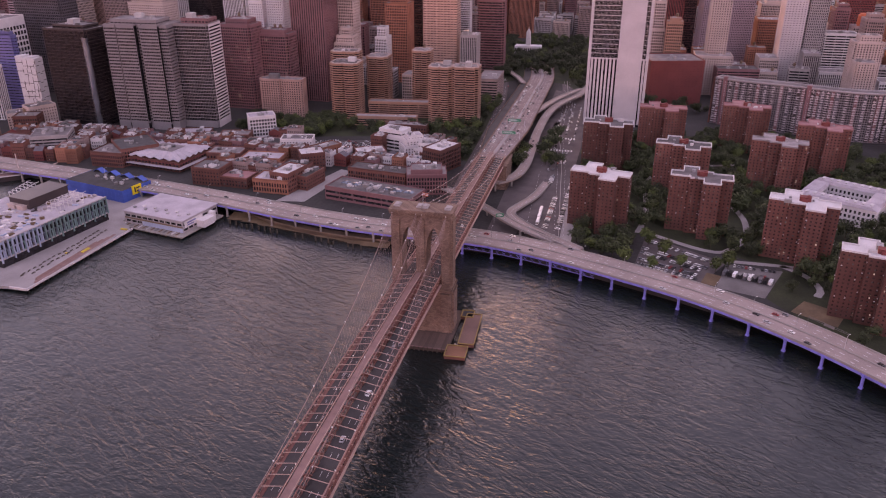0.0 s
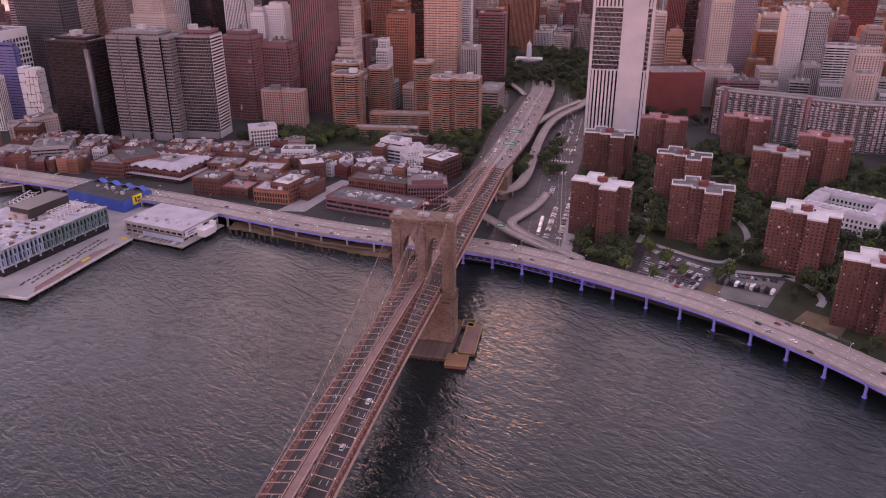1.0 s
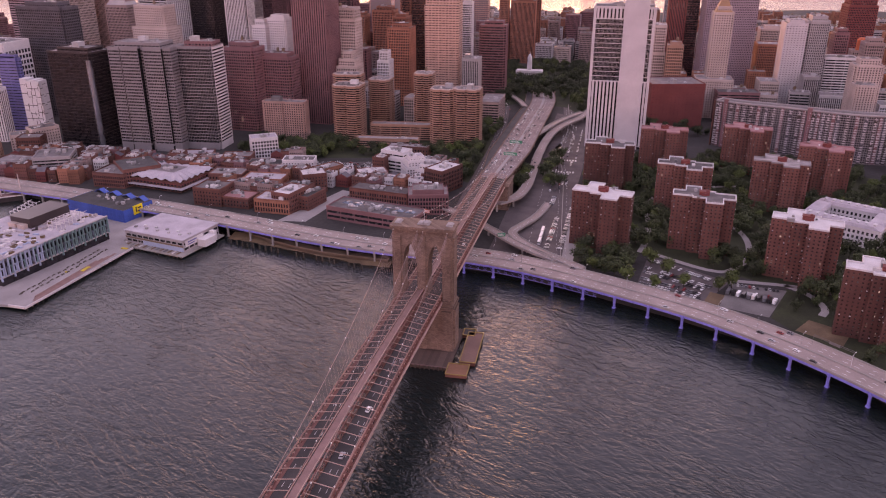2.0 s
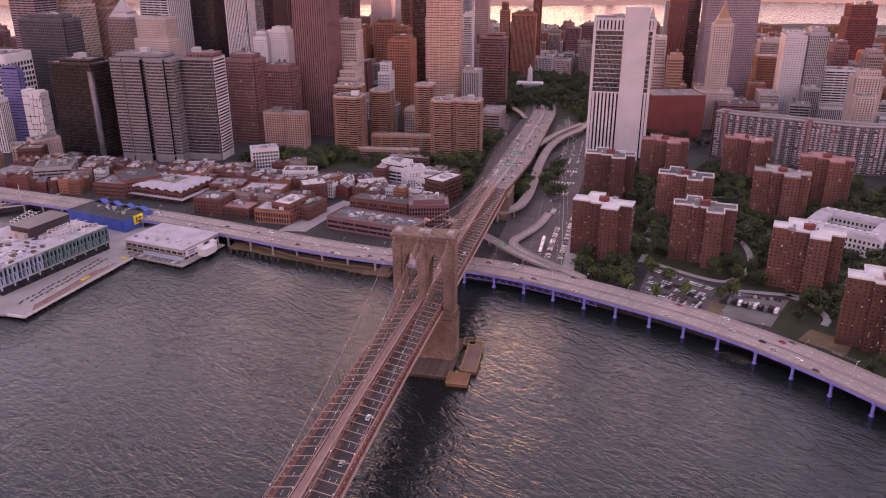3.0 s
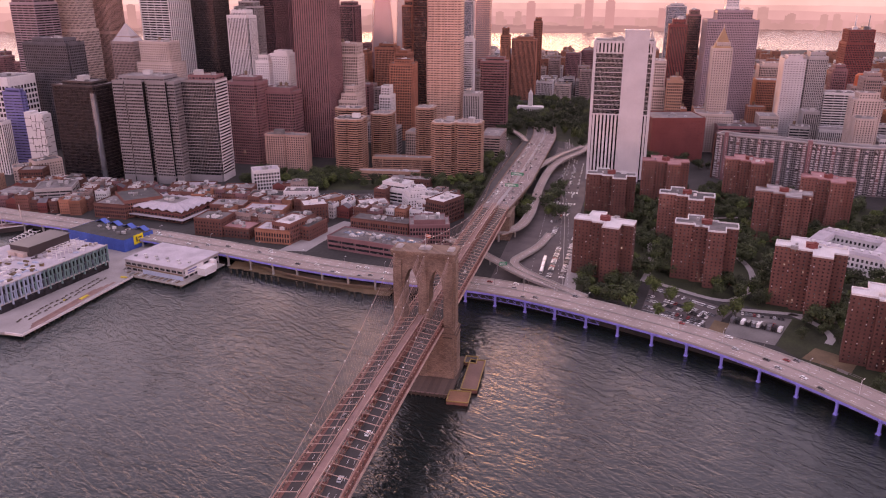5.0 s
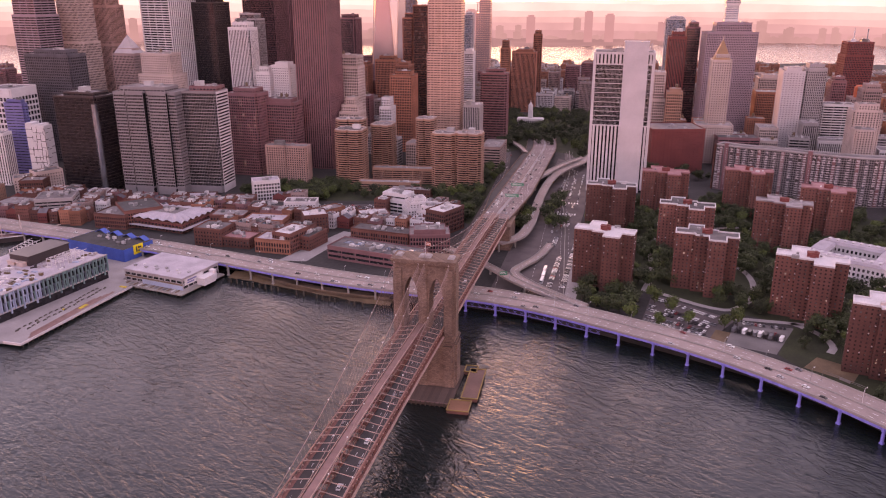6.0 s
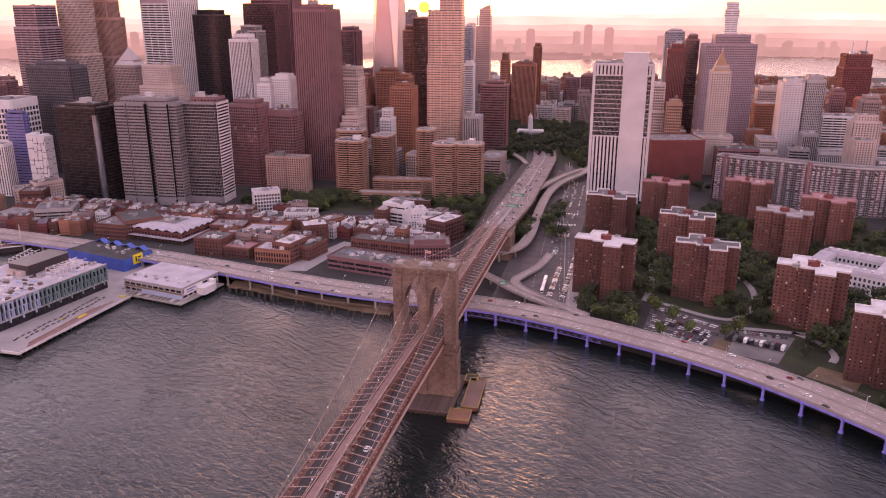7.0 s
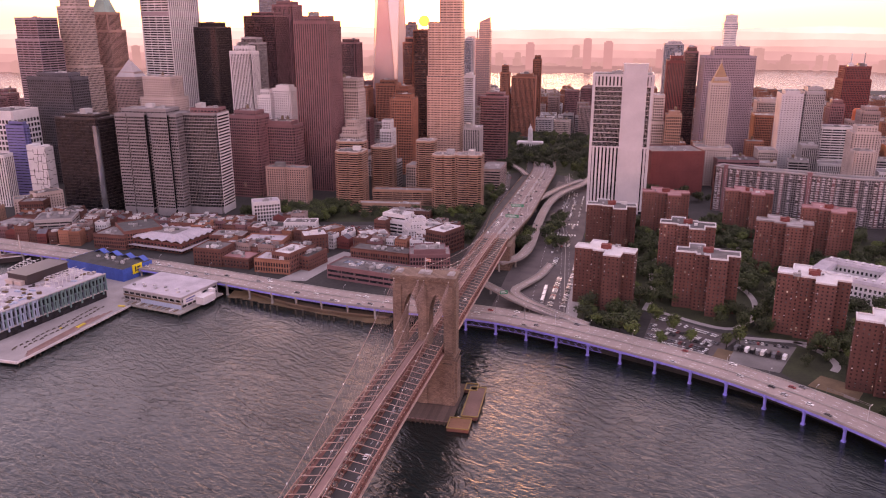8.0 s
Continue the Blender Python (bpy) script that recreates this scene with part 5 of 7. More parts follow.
def twin_faced_tower():
    """Dark glazed front with thin floor lines; the end wall carries broad pale bands."""
    o = [(-21, -17), (19, -17), (19, -14), (21, -14), (21, 17), (-21, 17)]
    b = thing("office_tower", "dark glazed office tower, its end wall in broad pale bands", "office tower", pose(-378, 420, 3, 0, 0, 3))
    fine = dict(floor_h=3.75, band=0.8, bay=2.1, pier=0.18, out=0.2, base=8.0, crown=1.5)
    bold = dict(floor_h=3.75, band=1.95, bay=30, pier=0.4, out=0.45, base=8.0, crown=1.8)
    clad(b, o, 0, 122, (((0, 1, 2, 5), "silver", fine), ((3, 4), "pale", bold)), GLASS_CURTAIN)
    pent = rect(34, 22, 2, 3)
    top = clad(b, pent, 122, 127, ((None, "mauve", dict(floor_h=5, band=2.0, bay=4, pier=1.2)),))
    roof_clutter(top, pent, 127, 5, 1)


twin_faced_tower()


def columned_tower():
    """Tall slab: window bands across the narrow end, close steel columns down the long side."""
    w, d = 60.0, 68.0
    o = rect(w, d)
    b = thing("office_tower", "tall white skyscraper with banded end and close steel columns", "skyscraper", pose(-640, 790, 3, 0, 0, -12))
    top = clad(b, o, 0, 316, (((0, 2), "white", dict(floor_h=3.9, band=1.7, bay=15, pier=0.9, out=0.3, crown=3)), ((1, 3), "white", dict(floor_h=3.9, band=0.5, bay=4.6, pier=1.9, out=1.1, crown=3))))
    for z in (92, 236):
        part("plant_floor_grille", Shape().prism(offset(o, 0.42), z, z + 6.5, top=False), WALLS["lilac"], b, "plain louvred plant floor")
    roof_clutter(top, o, 316, 3, 1)


columned_tower()


def jointed_tower():
    b = thing("office_tower", "white blank tower with angular dark joint lines", "office tower", pose(-607, 406, 3, 0, 0, 4))
    W, D, H = 25.8, 16.0, 74.4
    part("wall", Shape().prism(rect(W, D), 0, H), WALLS["white"], b)
    j, r = Shape(), random.Random(4)
    for row in range(7):
        z = 4 + row * 10.6
        x = -W / 2
        while x < W / 2 - 1:
            step = min(r.uniform(4, 9), W / 2 - x)
            zz = z + r.choice((-2.2, 0, 2.2))
            j.box(x, x + step, -D / 2 - 0.06, -D / 2 + 0.1, zz - 0.35, zz + 0.35)
            j.box(x + step - 0.7, x + step, -D / 2 - 0.08, -D / 2 + 0.1, zz - 2.5, zz + r.choice((2.5, 8)))
            x += step
        y = -D / 2
        while y < D / 2 - 1:
            step = min(r.uniform(4, 8), D / 2 - y)
            zz = z + r.choice((-2.2, 0, 2.2))
            j.box(W / 2 - 0.1, W / 2 + 0.06, y, y + step, zz - 0.35, zz + 0.35)
            y += step
    part("joint_grid", j, WALLS["dark"], b, kind="stuff")
    part("roof", Shape().prism(rect(W - 1, D - 1), H, H + 0.3), ROOF_WHITE, b)
    part("crown_step", Shape().box(-W / 2, -4, -D / 2, D / 2, H + 0.3, H + 3).box(2, 9, -D / 2, D / 2, H + 0.3, H + 1.8), WALLS["white"], b)


jointed_tower()


def tapered_tower():
    b = thing("office_tower", "tallest pale glass skyscraper with chamfered tapering corners", "office tower", pose(-409, 1310, 3, 0, 0, -12))
    lo, hi = rect(62, 62), [(0, -31), (31, 0), (0, 31), (-31, 0)]
    s, lines = Shape(), Shape()
    H = 412.0
    s.prism(rect(62, 62), 0, 50, top=False)
    for k in range(4):
        a, c = lo[k], lo[(k + 1) % 4]
        m = hi[k]
        s.face((*a, 50), (*c, 50), (m[0], m[1], H))
        n = hi[(k + 1) % 4]
        s.face((*c, 50), (n[0], n[1], H), (m[0], m[1], H))
    s.face(*[(x, y, H) for x, y in hi])
    part("curtain_glass", s, GLASS_SHEER, b, "smooth pale mirror glass")
    for k in range(4):
        a, m = lo[k], hi[k]
        lines.beam((*a, 50), (*m, H), 0.8, 0.8).beam((*a, 50), (*hi[k - 1], H), 0.8, 0.8)
    part("edge_trim", lines, WALLS["steel"], b)


tapered_tower()


def rippled_tower():
    """Steel-clad skyscraper whose panels swell and fold from floor to floor."""
    b = thing("office_tower", "very tall skyscraper in rippled steel panels tinted with sun glow", "skyscraper", pose(-137.5, 660, 3))
    tiers = ((-24.5, 24.5, 0, 28, 0, 152), (-23, 24.2, 3, 29, 152, 226), (-7.5, 24.2, 8, 30, 226, 338))
    for n, (x0, x1, y0, y1, z0, z1) in enumerate(tiers):
        o = [(x0, y0), (x1, y0), (x1, y1), (x0, y1)]
        ring_pts = []
        for k in range(4):
            p, q = Vector(o[k]), Vector(o[(k + 1) % 4])
            d = (q - p).normalized()
            m = round((q - p).length / 2.4)
            ring_pts += [(p.lerp(q, i / m), Vector((d.y, -d.x)), i == 0) for i in range(m)]
        floors = round((z1 - z0) / 3.4)
        step = (z1 - z0) / floors
        s = Shape()

        def at_level(i, z):
            p, out, corner = ring_pts[i % len(ring_pts)]
            swell = 0.0 if corner else 0.55 + 0.9 * noise.noise(Vector((i * 0.35, z * 0.012, n * 7.0))) + 0.25 * math.sin(i * 1.9)
            v = p + out * max(0.15, swell)
            return (v.x, v.y, z)

        for f in range(floors):
            za, zb = z0 + f * step, z0 + f * step + 2.3
            for i in range(len(ring_pts)):
                s.face(at_level(i, za), at_level(i + 1, za), at_level(i + 1, zb), at_level(i, zb))
                s.face(at_level(i, zb), at_level(i + 1, zb), (*ring_pts[(i + 1) % len(ring_pts)][0], zb), (*ring_pts[i][0], zb))
                if i % 2 == 0:
                    a, c = Vector(at_level(i, zb)), Vector(at_level(i + 1, zb))
                    h = Vector((0, 0, step - 2.3))
                    c = a.lerp(c, 0.5)
                    s.face(tuple(a), tuple(c), tuple(c + h), tuple(a + h))
        part("rippled_cladding", s, WALLS["steel"], b, "folded steel panels, tinted warm for sun glow", kind="stuff")
        part("window_glazing", Shape().prism(o, z0, z1, top=False), GLASS, b, kind="stuff")
        part("roof", Shape().prism(o, z1 - 0.5, z1 + 0.3), ROOF_GREY, b)


rippled_tower()


def sloped_tower():
    """Slim far glass tower, its upper half narrower, its roof rising to one side. Haze is painted into its pale warm
    colours.
    """
    b = thing("office_tower", "slim glass tower with a sloping roof, tinted pale for haze", "skyscraper", pose(-185, 1250, 3))
    o, u = rect(30, 24, 0, 12), rect(23, 20, 3.4, 12)
    body = Shape().prism(o, 0, 192)
    body.prism(u, 192, 226, top=False)
    x0, x1, y0, y1 = u[0][0], u[1][0], u[0][1], u[2][1]
    body.face((x0, y0, 226), (x1, y0, 226), (x1, y0, 236))
    body.face((x1, y0, 226), (x1, y1, 226), (x1, y1, 236), (x1, y0, 236))
    body.face((x0, y1, 226), (x1, y1, 236), (x1, y1, 226))
    body.face((x0, y0, 226), (x1, y0, 236), (x1, y1, 236), (x0, y1, 226))
    part("glass_skin", body, GLASS_SHEER, b)
    f = Shape()
    facade(f, o, 0, 192, floor_h=4, band=0.8, bay=5, pier=0.3, out=0.2)
    facade(f, u, 192, 226, floor_h=4, band=0.8, bay=5, pier=0.3, out=0.2)
    part("facade_frame", f, WALLS["steel"], b, kind="stuff")
    part("crane_mast", Shape().beam((-12, 4, 192), (-12, 4, 214), 1.2, 1.2).beam((-16, 4, 213), (-6, 4, 213), 0.8, 0.8), WALLS["dark"], b)


sloped_tower()
strip = Shape().prism([(-3.6, 0), (-3, -1.8), (-1.6, -3), (0, -3.5), (1.6, -3), (3, -1.8), (3.6, 0)], 4, 113)
solid("glass_corner_bay", strip, material("curved_mirror_glass", (0.24, 0.26, 0.29), rough=0.1, metal=0.7, vary=0.35, scale=0.06, grain=0.03, bump=0), "tall pale curved glass bay on the black tower", "glass bay", pose(-492, 366, -1, 0, 0, 20))
# roof lights of the long warehouse
for k in range(7):
    rl = Shape().prism([(-4.5, -3), (4.5, -3), (4.5, 3), (-4.5, 3)], 0, 1.6, taper=0.45)
    a = radians(-12)
    solid("roof_light", rl, GLASS_PALE, "glazed roof light on the brown warehouse", "roof light", pose(-128 + 11 * k * math.cos(a), 217 + 11 * k * math.sin(a), 15.0, 0, 0, -12), "warehouse roof lights")


# ---- low old buildings of the waterfront ----
block("red-brown brick warehouse row with a pale roof hut", -398, 257, 36, 32, 15, -1, "loft", "brick", name="low_building", roof=ROOF_GREY)
block("long dark brick warehouse with a flat grey roof", -385, 274, 38, 45, 18, 46, "loft", "brick", name="low_building", roof=ROOF_DARK)
block("grey-blue panelled museum block", -492, 282, 38, 35, 20, 26, "bands", "grey", name="low_building")
block("cream stone corner block with square windows", -588, 346, 23, 22, 22, 41, "punched", "cream", name="low_building")
block("cream stone row with square windows", -571, 364, 31, 20, 27, 60, "punched", "cream", name="low_building")
block("low brick stores beside the highway", -530, 274, 54, 30, 13, -2, "loft", "brick", name="low_building")
block("brick merchant houses with a dark pitched roof", -269, 224, 29, 26, 17, -2, "punched", "brick", name="low_building")
block("brick merchant house by the highway", -240, 222, 30, 22, 10, -5, "punched", "brick", name="low_building")
block("orange-brown brick corner stores", -199, 216, 35, 24, 13, -2, "loft", "brown", name="low_building")
block("brown brick stores with bay fronts", -188, 223, 31, 20, 19, 77, "loft", "brick", name="low_building")
block("white six-storey stone office block", -292, 389, 30, 20, 24, 33, "grid", "white", name="low_building")
block("low brick stores behind the market", -286, 289, 36, 24, 11, 6, "punched", "brick", name="low_building")
block("brick lofts with mixed roofs", -239, 278, 41, 22, 12, 4, "loft", "brown", name="low_building")
block("pale rendered house row", -261, 328, 39, 20, 12, 6, "punched", "stone", name="low_building")
block("white terraced roofs over a brick block", -222, 329, 34, 18, 18, 12, "punched", "white", name="low_building")
block("brick lofts with a white cornice", -194, 259, 25, 18, 13, -5, "punched", "brick", name="low_building")
block("pinkish brick lofts with flat roofs", -188, 282, 24, 22, 19, 31, "punched", "brick", name="low_building")
block("brick block by the parking lot", -186, 311, 36, 16, 16, 58, "punched", "brown", name="low_building")
block("long brown warehouse with glazed roof lights", -97, 208, 88, 30, 12, -12, "bands", "mauve", name="low_building", roof=ROOF_GREY, units=22, band=2.2)
block("long orange-brown brick row of stores", -105, 253, 60, 20, 16, -8, "loft", "brick", name="low_building", roof=ROOF_GREY, units=8)
block("brick block with a white roof terrace", -136, 318, 30, 22, 13, 29, "loft", "brick", name="low_building", roof=ROOF_WHITE)
block("white rendered block with a stepped roof", -125, 376, 40, 26, 21, -16, "bands", "white", name="low_building", roof=ROOF_WHITE, steps=((0.7, 0.72),))
block("white apartment block with terraces", -94, 340, 26, 22, 26, 31, "flats", "white", name="low_building", roof=ROOF_LILAC, steps=((0.6, 0.8), (0.85, 0.6),))
block("white gabled warehouse conversion", -76, 335, 30, 20, 20, 70, "flats", "white", name="low_building", roof=ROOF_WHITE, steps=((0.75, 0.7),))
block("dark red-brown loft block", -57, 245, 37, 26, 23, 15, "loft", "mauve", name="low_building", steps=((0.84, 0.78),), roof=ROOF_GREY)
block("brick block beside the approach", -57, 313, 35, 22, 24, 66, "loft", "brick", name="low_building")
block("low brick houses behind the lot", -126, 434, 49, 16, 11, -0, "punched", "brick", name="low_building")
block("low brick stores by the slip", -311, 359, 34, 20, 9, 12, "punched", "brick", name="low_building")
block("brick stores by the wide street", -172, 235, 31, 14, 13, 78, "punched", "brick", name="low_building")
block("low brown flats by the garden", -370, 359, 51, 20, 8, 18, "punched", "brick", name="low_building")


# ---- small old houses that fill the blocks between ----
HOUSES = []
KINDS = (
    (9, 15, 13, "brick", ROOF_DARK, "red brick house with a tarred roof"),
    (11, 14, 15, "brown", ROOF_GREY, "brown brick house with a gravel roof"),
    (8, 13, 12, "brick", ROOF_PINK, "brick house with a faded red roof"),
    (12, 16, 16, "stone", ROOF_DARK, "grey stone house with a tarred roof"),
    (9, 13, 10, "red", WALLS["slate"], "dark red brick house under a slate gable"),
    (13, 15, 17, "brick", ROOF_WHITE, "brick lofts with a white roof deck"),
    (10, 12, 14, "white", ROOF_LILAC, "whitewashed house with a pale roof deck"),
    (11, 15, 14, "mauve", ROOF_GREY, "mauve brick house with a gravel roof"),
)
for k, (w, d, h, wall, roof, label) in enumerate(KINDS):
    b = block(label, 0, 0, w, d, h, 0, "punched", wall, name="town_house", roof=roof, units=1, group="old town houses", category="house", floor_h=3.4, bay=2.3, pier=1.2)
    part("chimney", Shape().box(-0.5, 0.5, -0.4, 0.4, 0, 2.2).box(-0.65, 0.65, -0.55, 0.55, 2.2, 2.5), WALLS["brick"], b).location = (w * 0.35, d * 0.3, h)
    if roof is WALLS["slate"]:
        g = Shape()
        g.face((-w / 2 - 0.4, -d / 2 - 0.4, h + 0.9), (w / 2 + 0.4, -d / 2 - 0.4, h + 0.9), (w / 2 + 0.4, 0, h + 4.6), (-w / 2 - 0.4, 0, h + 4.6))
        g.face((w / 2 + 0.4, d / 2 + 0.4, h + 0.9), (-w / 2 - 0.4, d / 2 + 0.4, h + 0.9), (-w / 2 - 0.4, 0, h + 4.6), (w / 2 + 0.4, 0, h + 4.6))
        part("gable_roof", g, WALLS["slate"], b, "steep slate gable roof")
        for x in (-w / 2, w / 2):
            e = Shape()
            e.face((x, -d / 2, h + 0.9), (x, d / 2, h + 0.9), (x, 0, h + 4.4))
            part("gable_wall", e, WALLS["red"], b)
    else:
        part("roof_hatch", Shape().box(-1.2, 1.2, -1.6, 1.6, 0, 2.2).box(-1.4, 1.4, -1.8, 1.8, 2.2, 2.4), UNIT, b).location = (-w * 0.2, -d * 0.1, h)
        part("skylight", Shape().prism(rect(1.8, 2.6), 0, 0.9, taper=0.5), GLASS_PALE, b).location = (w * 0.15, -d * 0.28, h)
        part("roof_deck", Shape().box(-w * 0.32, w * 0.05, d * 0.12, d * 0.38, 0.1, 0.5).box(-w * 0.32, -w * 0.3, d * 0.12, d * 0.38, 0.5, 1.4).box(-w * 0.32, w * 0.05, d * 0.36, d * 0.38, 0.5, 1.4), (PLANKS, UNIT, WALLS["white"])[k % 3], b).location = (0, 0, h)
    b.location.z = -500
    HOUSES.append(b)
rh = random.Random(21)
house_first, crowd = set(), []
for ob in list(scene.collection.objects):
    if ob.parent is None and ob.type == "EMPTY" and ob.name.split(".")[0] in ("apartment_tower", "office_tower", "office_block", "low_building", "market_hall", "blue_shed"):
        for c in ob.children:
            if c.type == "MESH" and c.name.split(".")[0] == "roof":
                xs, ys_, = [v.co.x for v in c.data.vertices], [v.co.y for v in c.data.vertices]
                crowd.append((ob.matrix_basis.inverted(), min(xs), max(xs), min(ys_), max(ys_)))


def clear(x, y, pad):
    for inv, x0, x1, y0, y1 in crowd:
        p = inv @ Vector((x, y, 0))
        if x0 - pad < p.x < x1 + pad and y0 - pad < p.y < y1 + pad:
            return False
    return True


for x0, x1, y0, y1, turn in ((-300, -195, 218, 330, -6), (-175, -60, 215, 345, -8), (-420, -310, 300, 340, 8), (-560, -440, 250, 340, 14), (-320, -240, 330, 375, 8), (-140, -60, 345, 385, -8)):
    x = x0
    while x < x1:
        y = y0
        while y < y1:
            px, py = x + rh.uniform(-1.5, 1.5), y + rh.uniform(-1.5, 1.5)
            street_gap = abs(py - (348 + (px + 180) * -0.02)) < 10 or (-190 < px < -142 and py < 290)
            if clear(px, py, 5.6) and not street_gap and not (-355 < px < -285 and py < 266) and not (-115 < px < -75 and py < 290) and rh.random() < 0.9:
                k = rh.randrange(len(HOUSES))
                m = pose(px, py, 3, 0, 0, turn + rh.choice((0, 90, 180, 270)))
                if k in house_first:
                    h = copy_thing(HOUSES[k], m)
                else:
                    house_first.add(k)
                    HOUSES[k].matrix_basis = m
            y += 14.0
        x += 13.0


# ---- pier, market and shed buildings on the waterfront ----
def pier_deck():
    pier = thing("pier", "broad pale concrete pier with wooden steps and benches", "pier", kind="structure")
    o = [(-420, -25), (-302, -17), (-289, -17.5), (-280, 98), (-296, 112), (-296, 180), (-430, 200)]
    part("deck", Shape().prism(o, 1.2, 3.2, bottom=True), PALE_PAVING, pier)
    part("edge_beam", Shape().strip([(-303, -16.5), (-288.4, -17.2), (-279, 98.6)], [(-302.6, -17.6), (-287.6, -18.3), (-278.2, 99)], [3.5] * 3, [3.5] * 3, 1.6), WALLS["pale"], pier, "pale concrete pier edge")
    post = Shape().prism(ring(0.4, 6), -2.5, 1.3).mesh("pile", BARK)
    for k in range(24):
        part("pile", post, None, pier).location = (-288.2 + 8.4 * k / 24, -16 + 114 * k / 24, 0)
    step = Shape()
    for k in range(4):
        step.box(0, 2.4, 0, 92, 0.2 + 0.35 * k - 0.35, 0.2 + 0.35 * k) if k == 0 else step.box(-1.1 * k - 0.0, -1.1 * k + 1.08, 2 * k, 92 - 6 * k, 0, 0.3 * k)
    part("steps", step, PLANKS, pier, "low timber steps along the edge").matrix_basis = pose(-290, -8, 3.2, 0, 0, -2.3)
    return pier


pier_deck()
bench = Shape().box(-1.4, 1.4, -0.35, 0.35, 0.42, 0.5).box(-1.3, -1.1, -0.3, 0.3, 0, 0.42).box(1.1, 1.3, -0.3, 0.3, 0, 0.42).box(-1.4, 1.4, 0.3, 0.38, 0.5, 0.95)
first = thing("bench", "dark timber bench on the pier deck", "bench", pose(-306, 0, 3.2, 0, 0, 83), "benches on the pier")
part("seat_and_back", bench, BARK, first)
for k in range(34):
    copy_thing(first, pose(-306 + (k % 2) * 5 + 5 * k / 36 + rng.uniform(-1, 1), 3 + 2.6 * k, 3.2, 0, 0, 83 + rng.uniform(-8, 8)))
for x, y, w, d in ((-289, 50, 3.5, 9), (-284, 95, 6, 2.2), (-300, 42, 1.4, 1.8)):
    solid("yellow_pallet", Shape().box(-w / 2, w / 2, -d / 2, d / 2, 0, 0.5).box(-w / 2 + 0.2, w / 2 - 0.2, -d / 2 + 0.2, d / 2 - 0.2, 0.5, 0.8), material("yellow_sheet", (0.6, 0.42, 0.04), rough=0.6), "yellow sheeted stack on the pier deck", "stack", pose(x, y, 3.2, 0, 0, -3))


def mall():
    m = thing("pier_building", "glass-fronted pier building with teal and white upright frames", "pier building", pose(-319, 60, 3.2, 0, 0, 79.5))
    L, D, H = 105.0, 78.0, 21.0
    o = rect(L, D, 0, D / 2)
    part("window_glazing", Shape().prism(o, 0, H, top=False), GLASS_CURTAIN, m, kind="stuff")
    part("roof", Shape().prism(offset(o, 0.3), H - 0.6, H), ROOF_LILAC, m)
    part("ground_floor", Shape().box(-L / 2 - 0.6, L / 2 + 0.6, -0.6, 3, 6.2, 7.4), WALLS["grey"], m)
    for k in range(29):
        x = -L / 2 + L * k / 28
        f = Shape().box(-0.45, 0.45, -1.3, 0, 4.0 if k % 3 == 0 else 6.6, H + 0.5).box(-0.3, 0.3, -1.5, -1.3, 7.4, H)
        part("upright_frame", f, WALLS["ice"] if k < 11 else WALLS["teal"], m).location = (x, 0, 0)
    for k in range(28):
        x = -L / 2 + L * (k + 0.5) / 28
        f = Shape().box(-1.35, 1.35, -0.6, -0.1, 7.4, 8.3).box(-1.35, 1.35, -0.6, -0.1, 13.2, 14.2).box(-1.35, 1.35, -0.6, -0.1, H - 2.4, H - 0.4)
        f.box(0.3, 1.35, -0.5, -0.1, 8.3, 13.2).box(-1.35, -0.5, -0.5, -0.1, 14.2, H - 2.4)
        part("facade_panel", f, (WALLS["ice"], GLASS_PALE, WALLS["teal"])[k % 3] if k < 11 else (WALLS["teal"], GLASS_PALE)[k % 2], m).location = (x, 0, 0)
    part("cornice", Shape().box(-L / 2 - 0.8, L / 2 + 0.8, -1.3, 0.4, H - 0.2, H + 0.6), WALLS["grey"], m)

    def open_frame(x, y, turn):
        f = Shape()
        for z in (0, 3.4):
            f.beam((0, 0, z + 3), (0, 10, z + 3), 0.35, 0.35)
        for q in (0, 5, 10):
            f.beam((0, q, 0), (0, q, 6.8), 0.35, 0.35)
        f.beam((0, 0, 6.6), (4, 0, 6.6), 0.3, 0.3).beam((0, 10, 6.6), (4, 10, 6.6), 0.3, 0.3)
        ob = part("roof_frame", f, WALLS["white"], m, "white open steel frame")
        ob.location, ob.rotation_euler.z = (x, y, H), turn

    for k in range(8):
        open_frame(12 + 4 * k, 11, 0)
    for k in range(6):
        open_frame(17 + 5 * k, 60 + 1.6 * k, 0)
    for y in (37, 47):
        part("roof_shed", Shape().box(2, 27, y, y + 7.5, H, H + 3.2).box(1.4, 27.6, y - 0.5, y + 8, H + 3.2, H + 3.7), WALLS["cream"], m, "long pale-roofed site shed")
    pieces = [Shape().box(-2.4, 2.4, -1.1, 1.1, 0, 0.7).box(-2.2, 2.2, -0.9, 0.9, 0.7, 1.0), Shape().box(-0.7, 0.7, -3, 3, 0, 0.5).box(-0.5, 0.6, -2.6, 2.9, 0.5, 0.9), Shape().box(-1.3, 1.3, -1.3, 1.3, 0, 1.7).box(-1.4, 1.4, -1.4, 1.4, 1.7, 1.9)]
    meshes = [q.mesh("roof_box", c) for q in pieces for c in (WALLS["white"], WALLS["grey"], EARTH, ORANGE, WALLS["ice"], WALLS["dark"])]
    for k in range(130):
        ob = part("roof_box", meshes[rng.choice((0, 0, 1, 2, 4, 5, 6, 7, 6, 8, 10, 11, 12, 13, 14, 2, 12))], None, m, "wrapped building goods on the roof")
        near = k < 105
        ob.location = (rng.uniform(-51, 0) if near else rng.uniform(0, 50), rng.uniform(3, 62) if near else rng.uniform(3, 34), H)
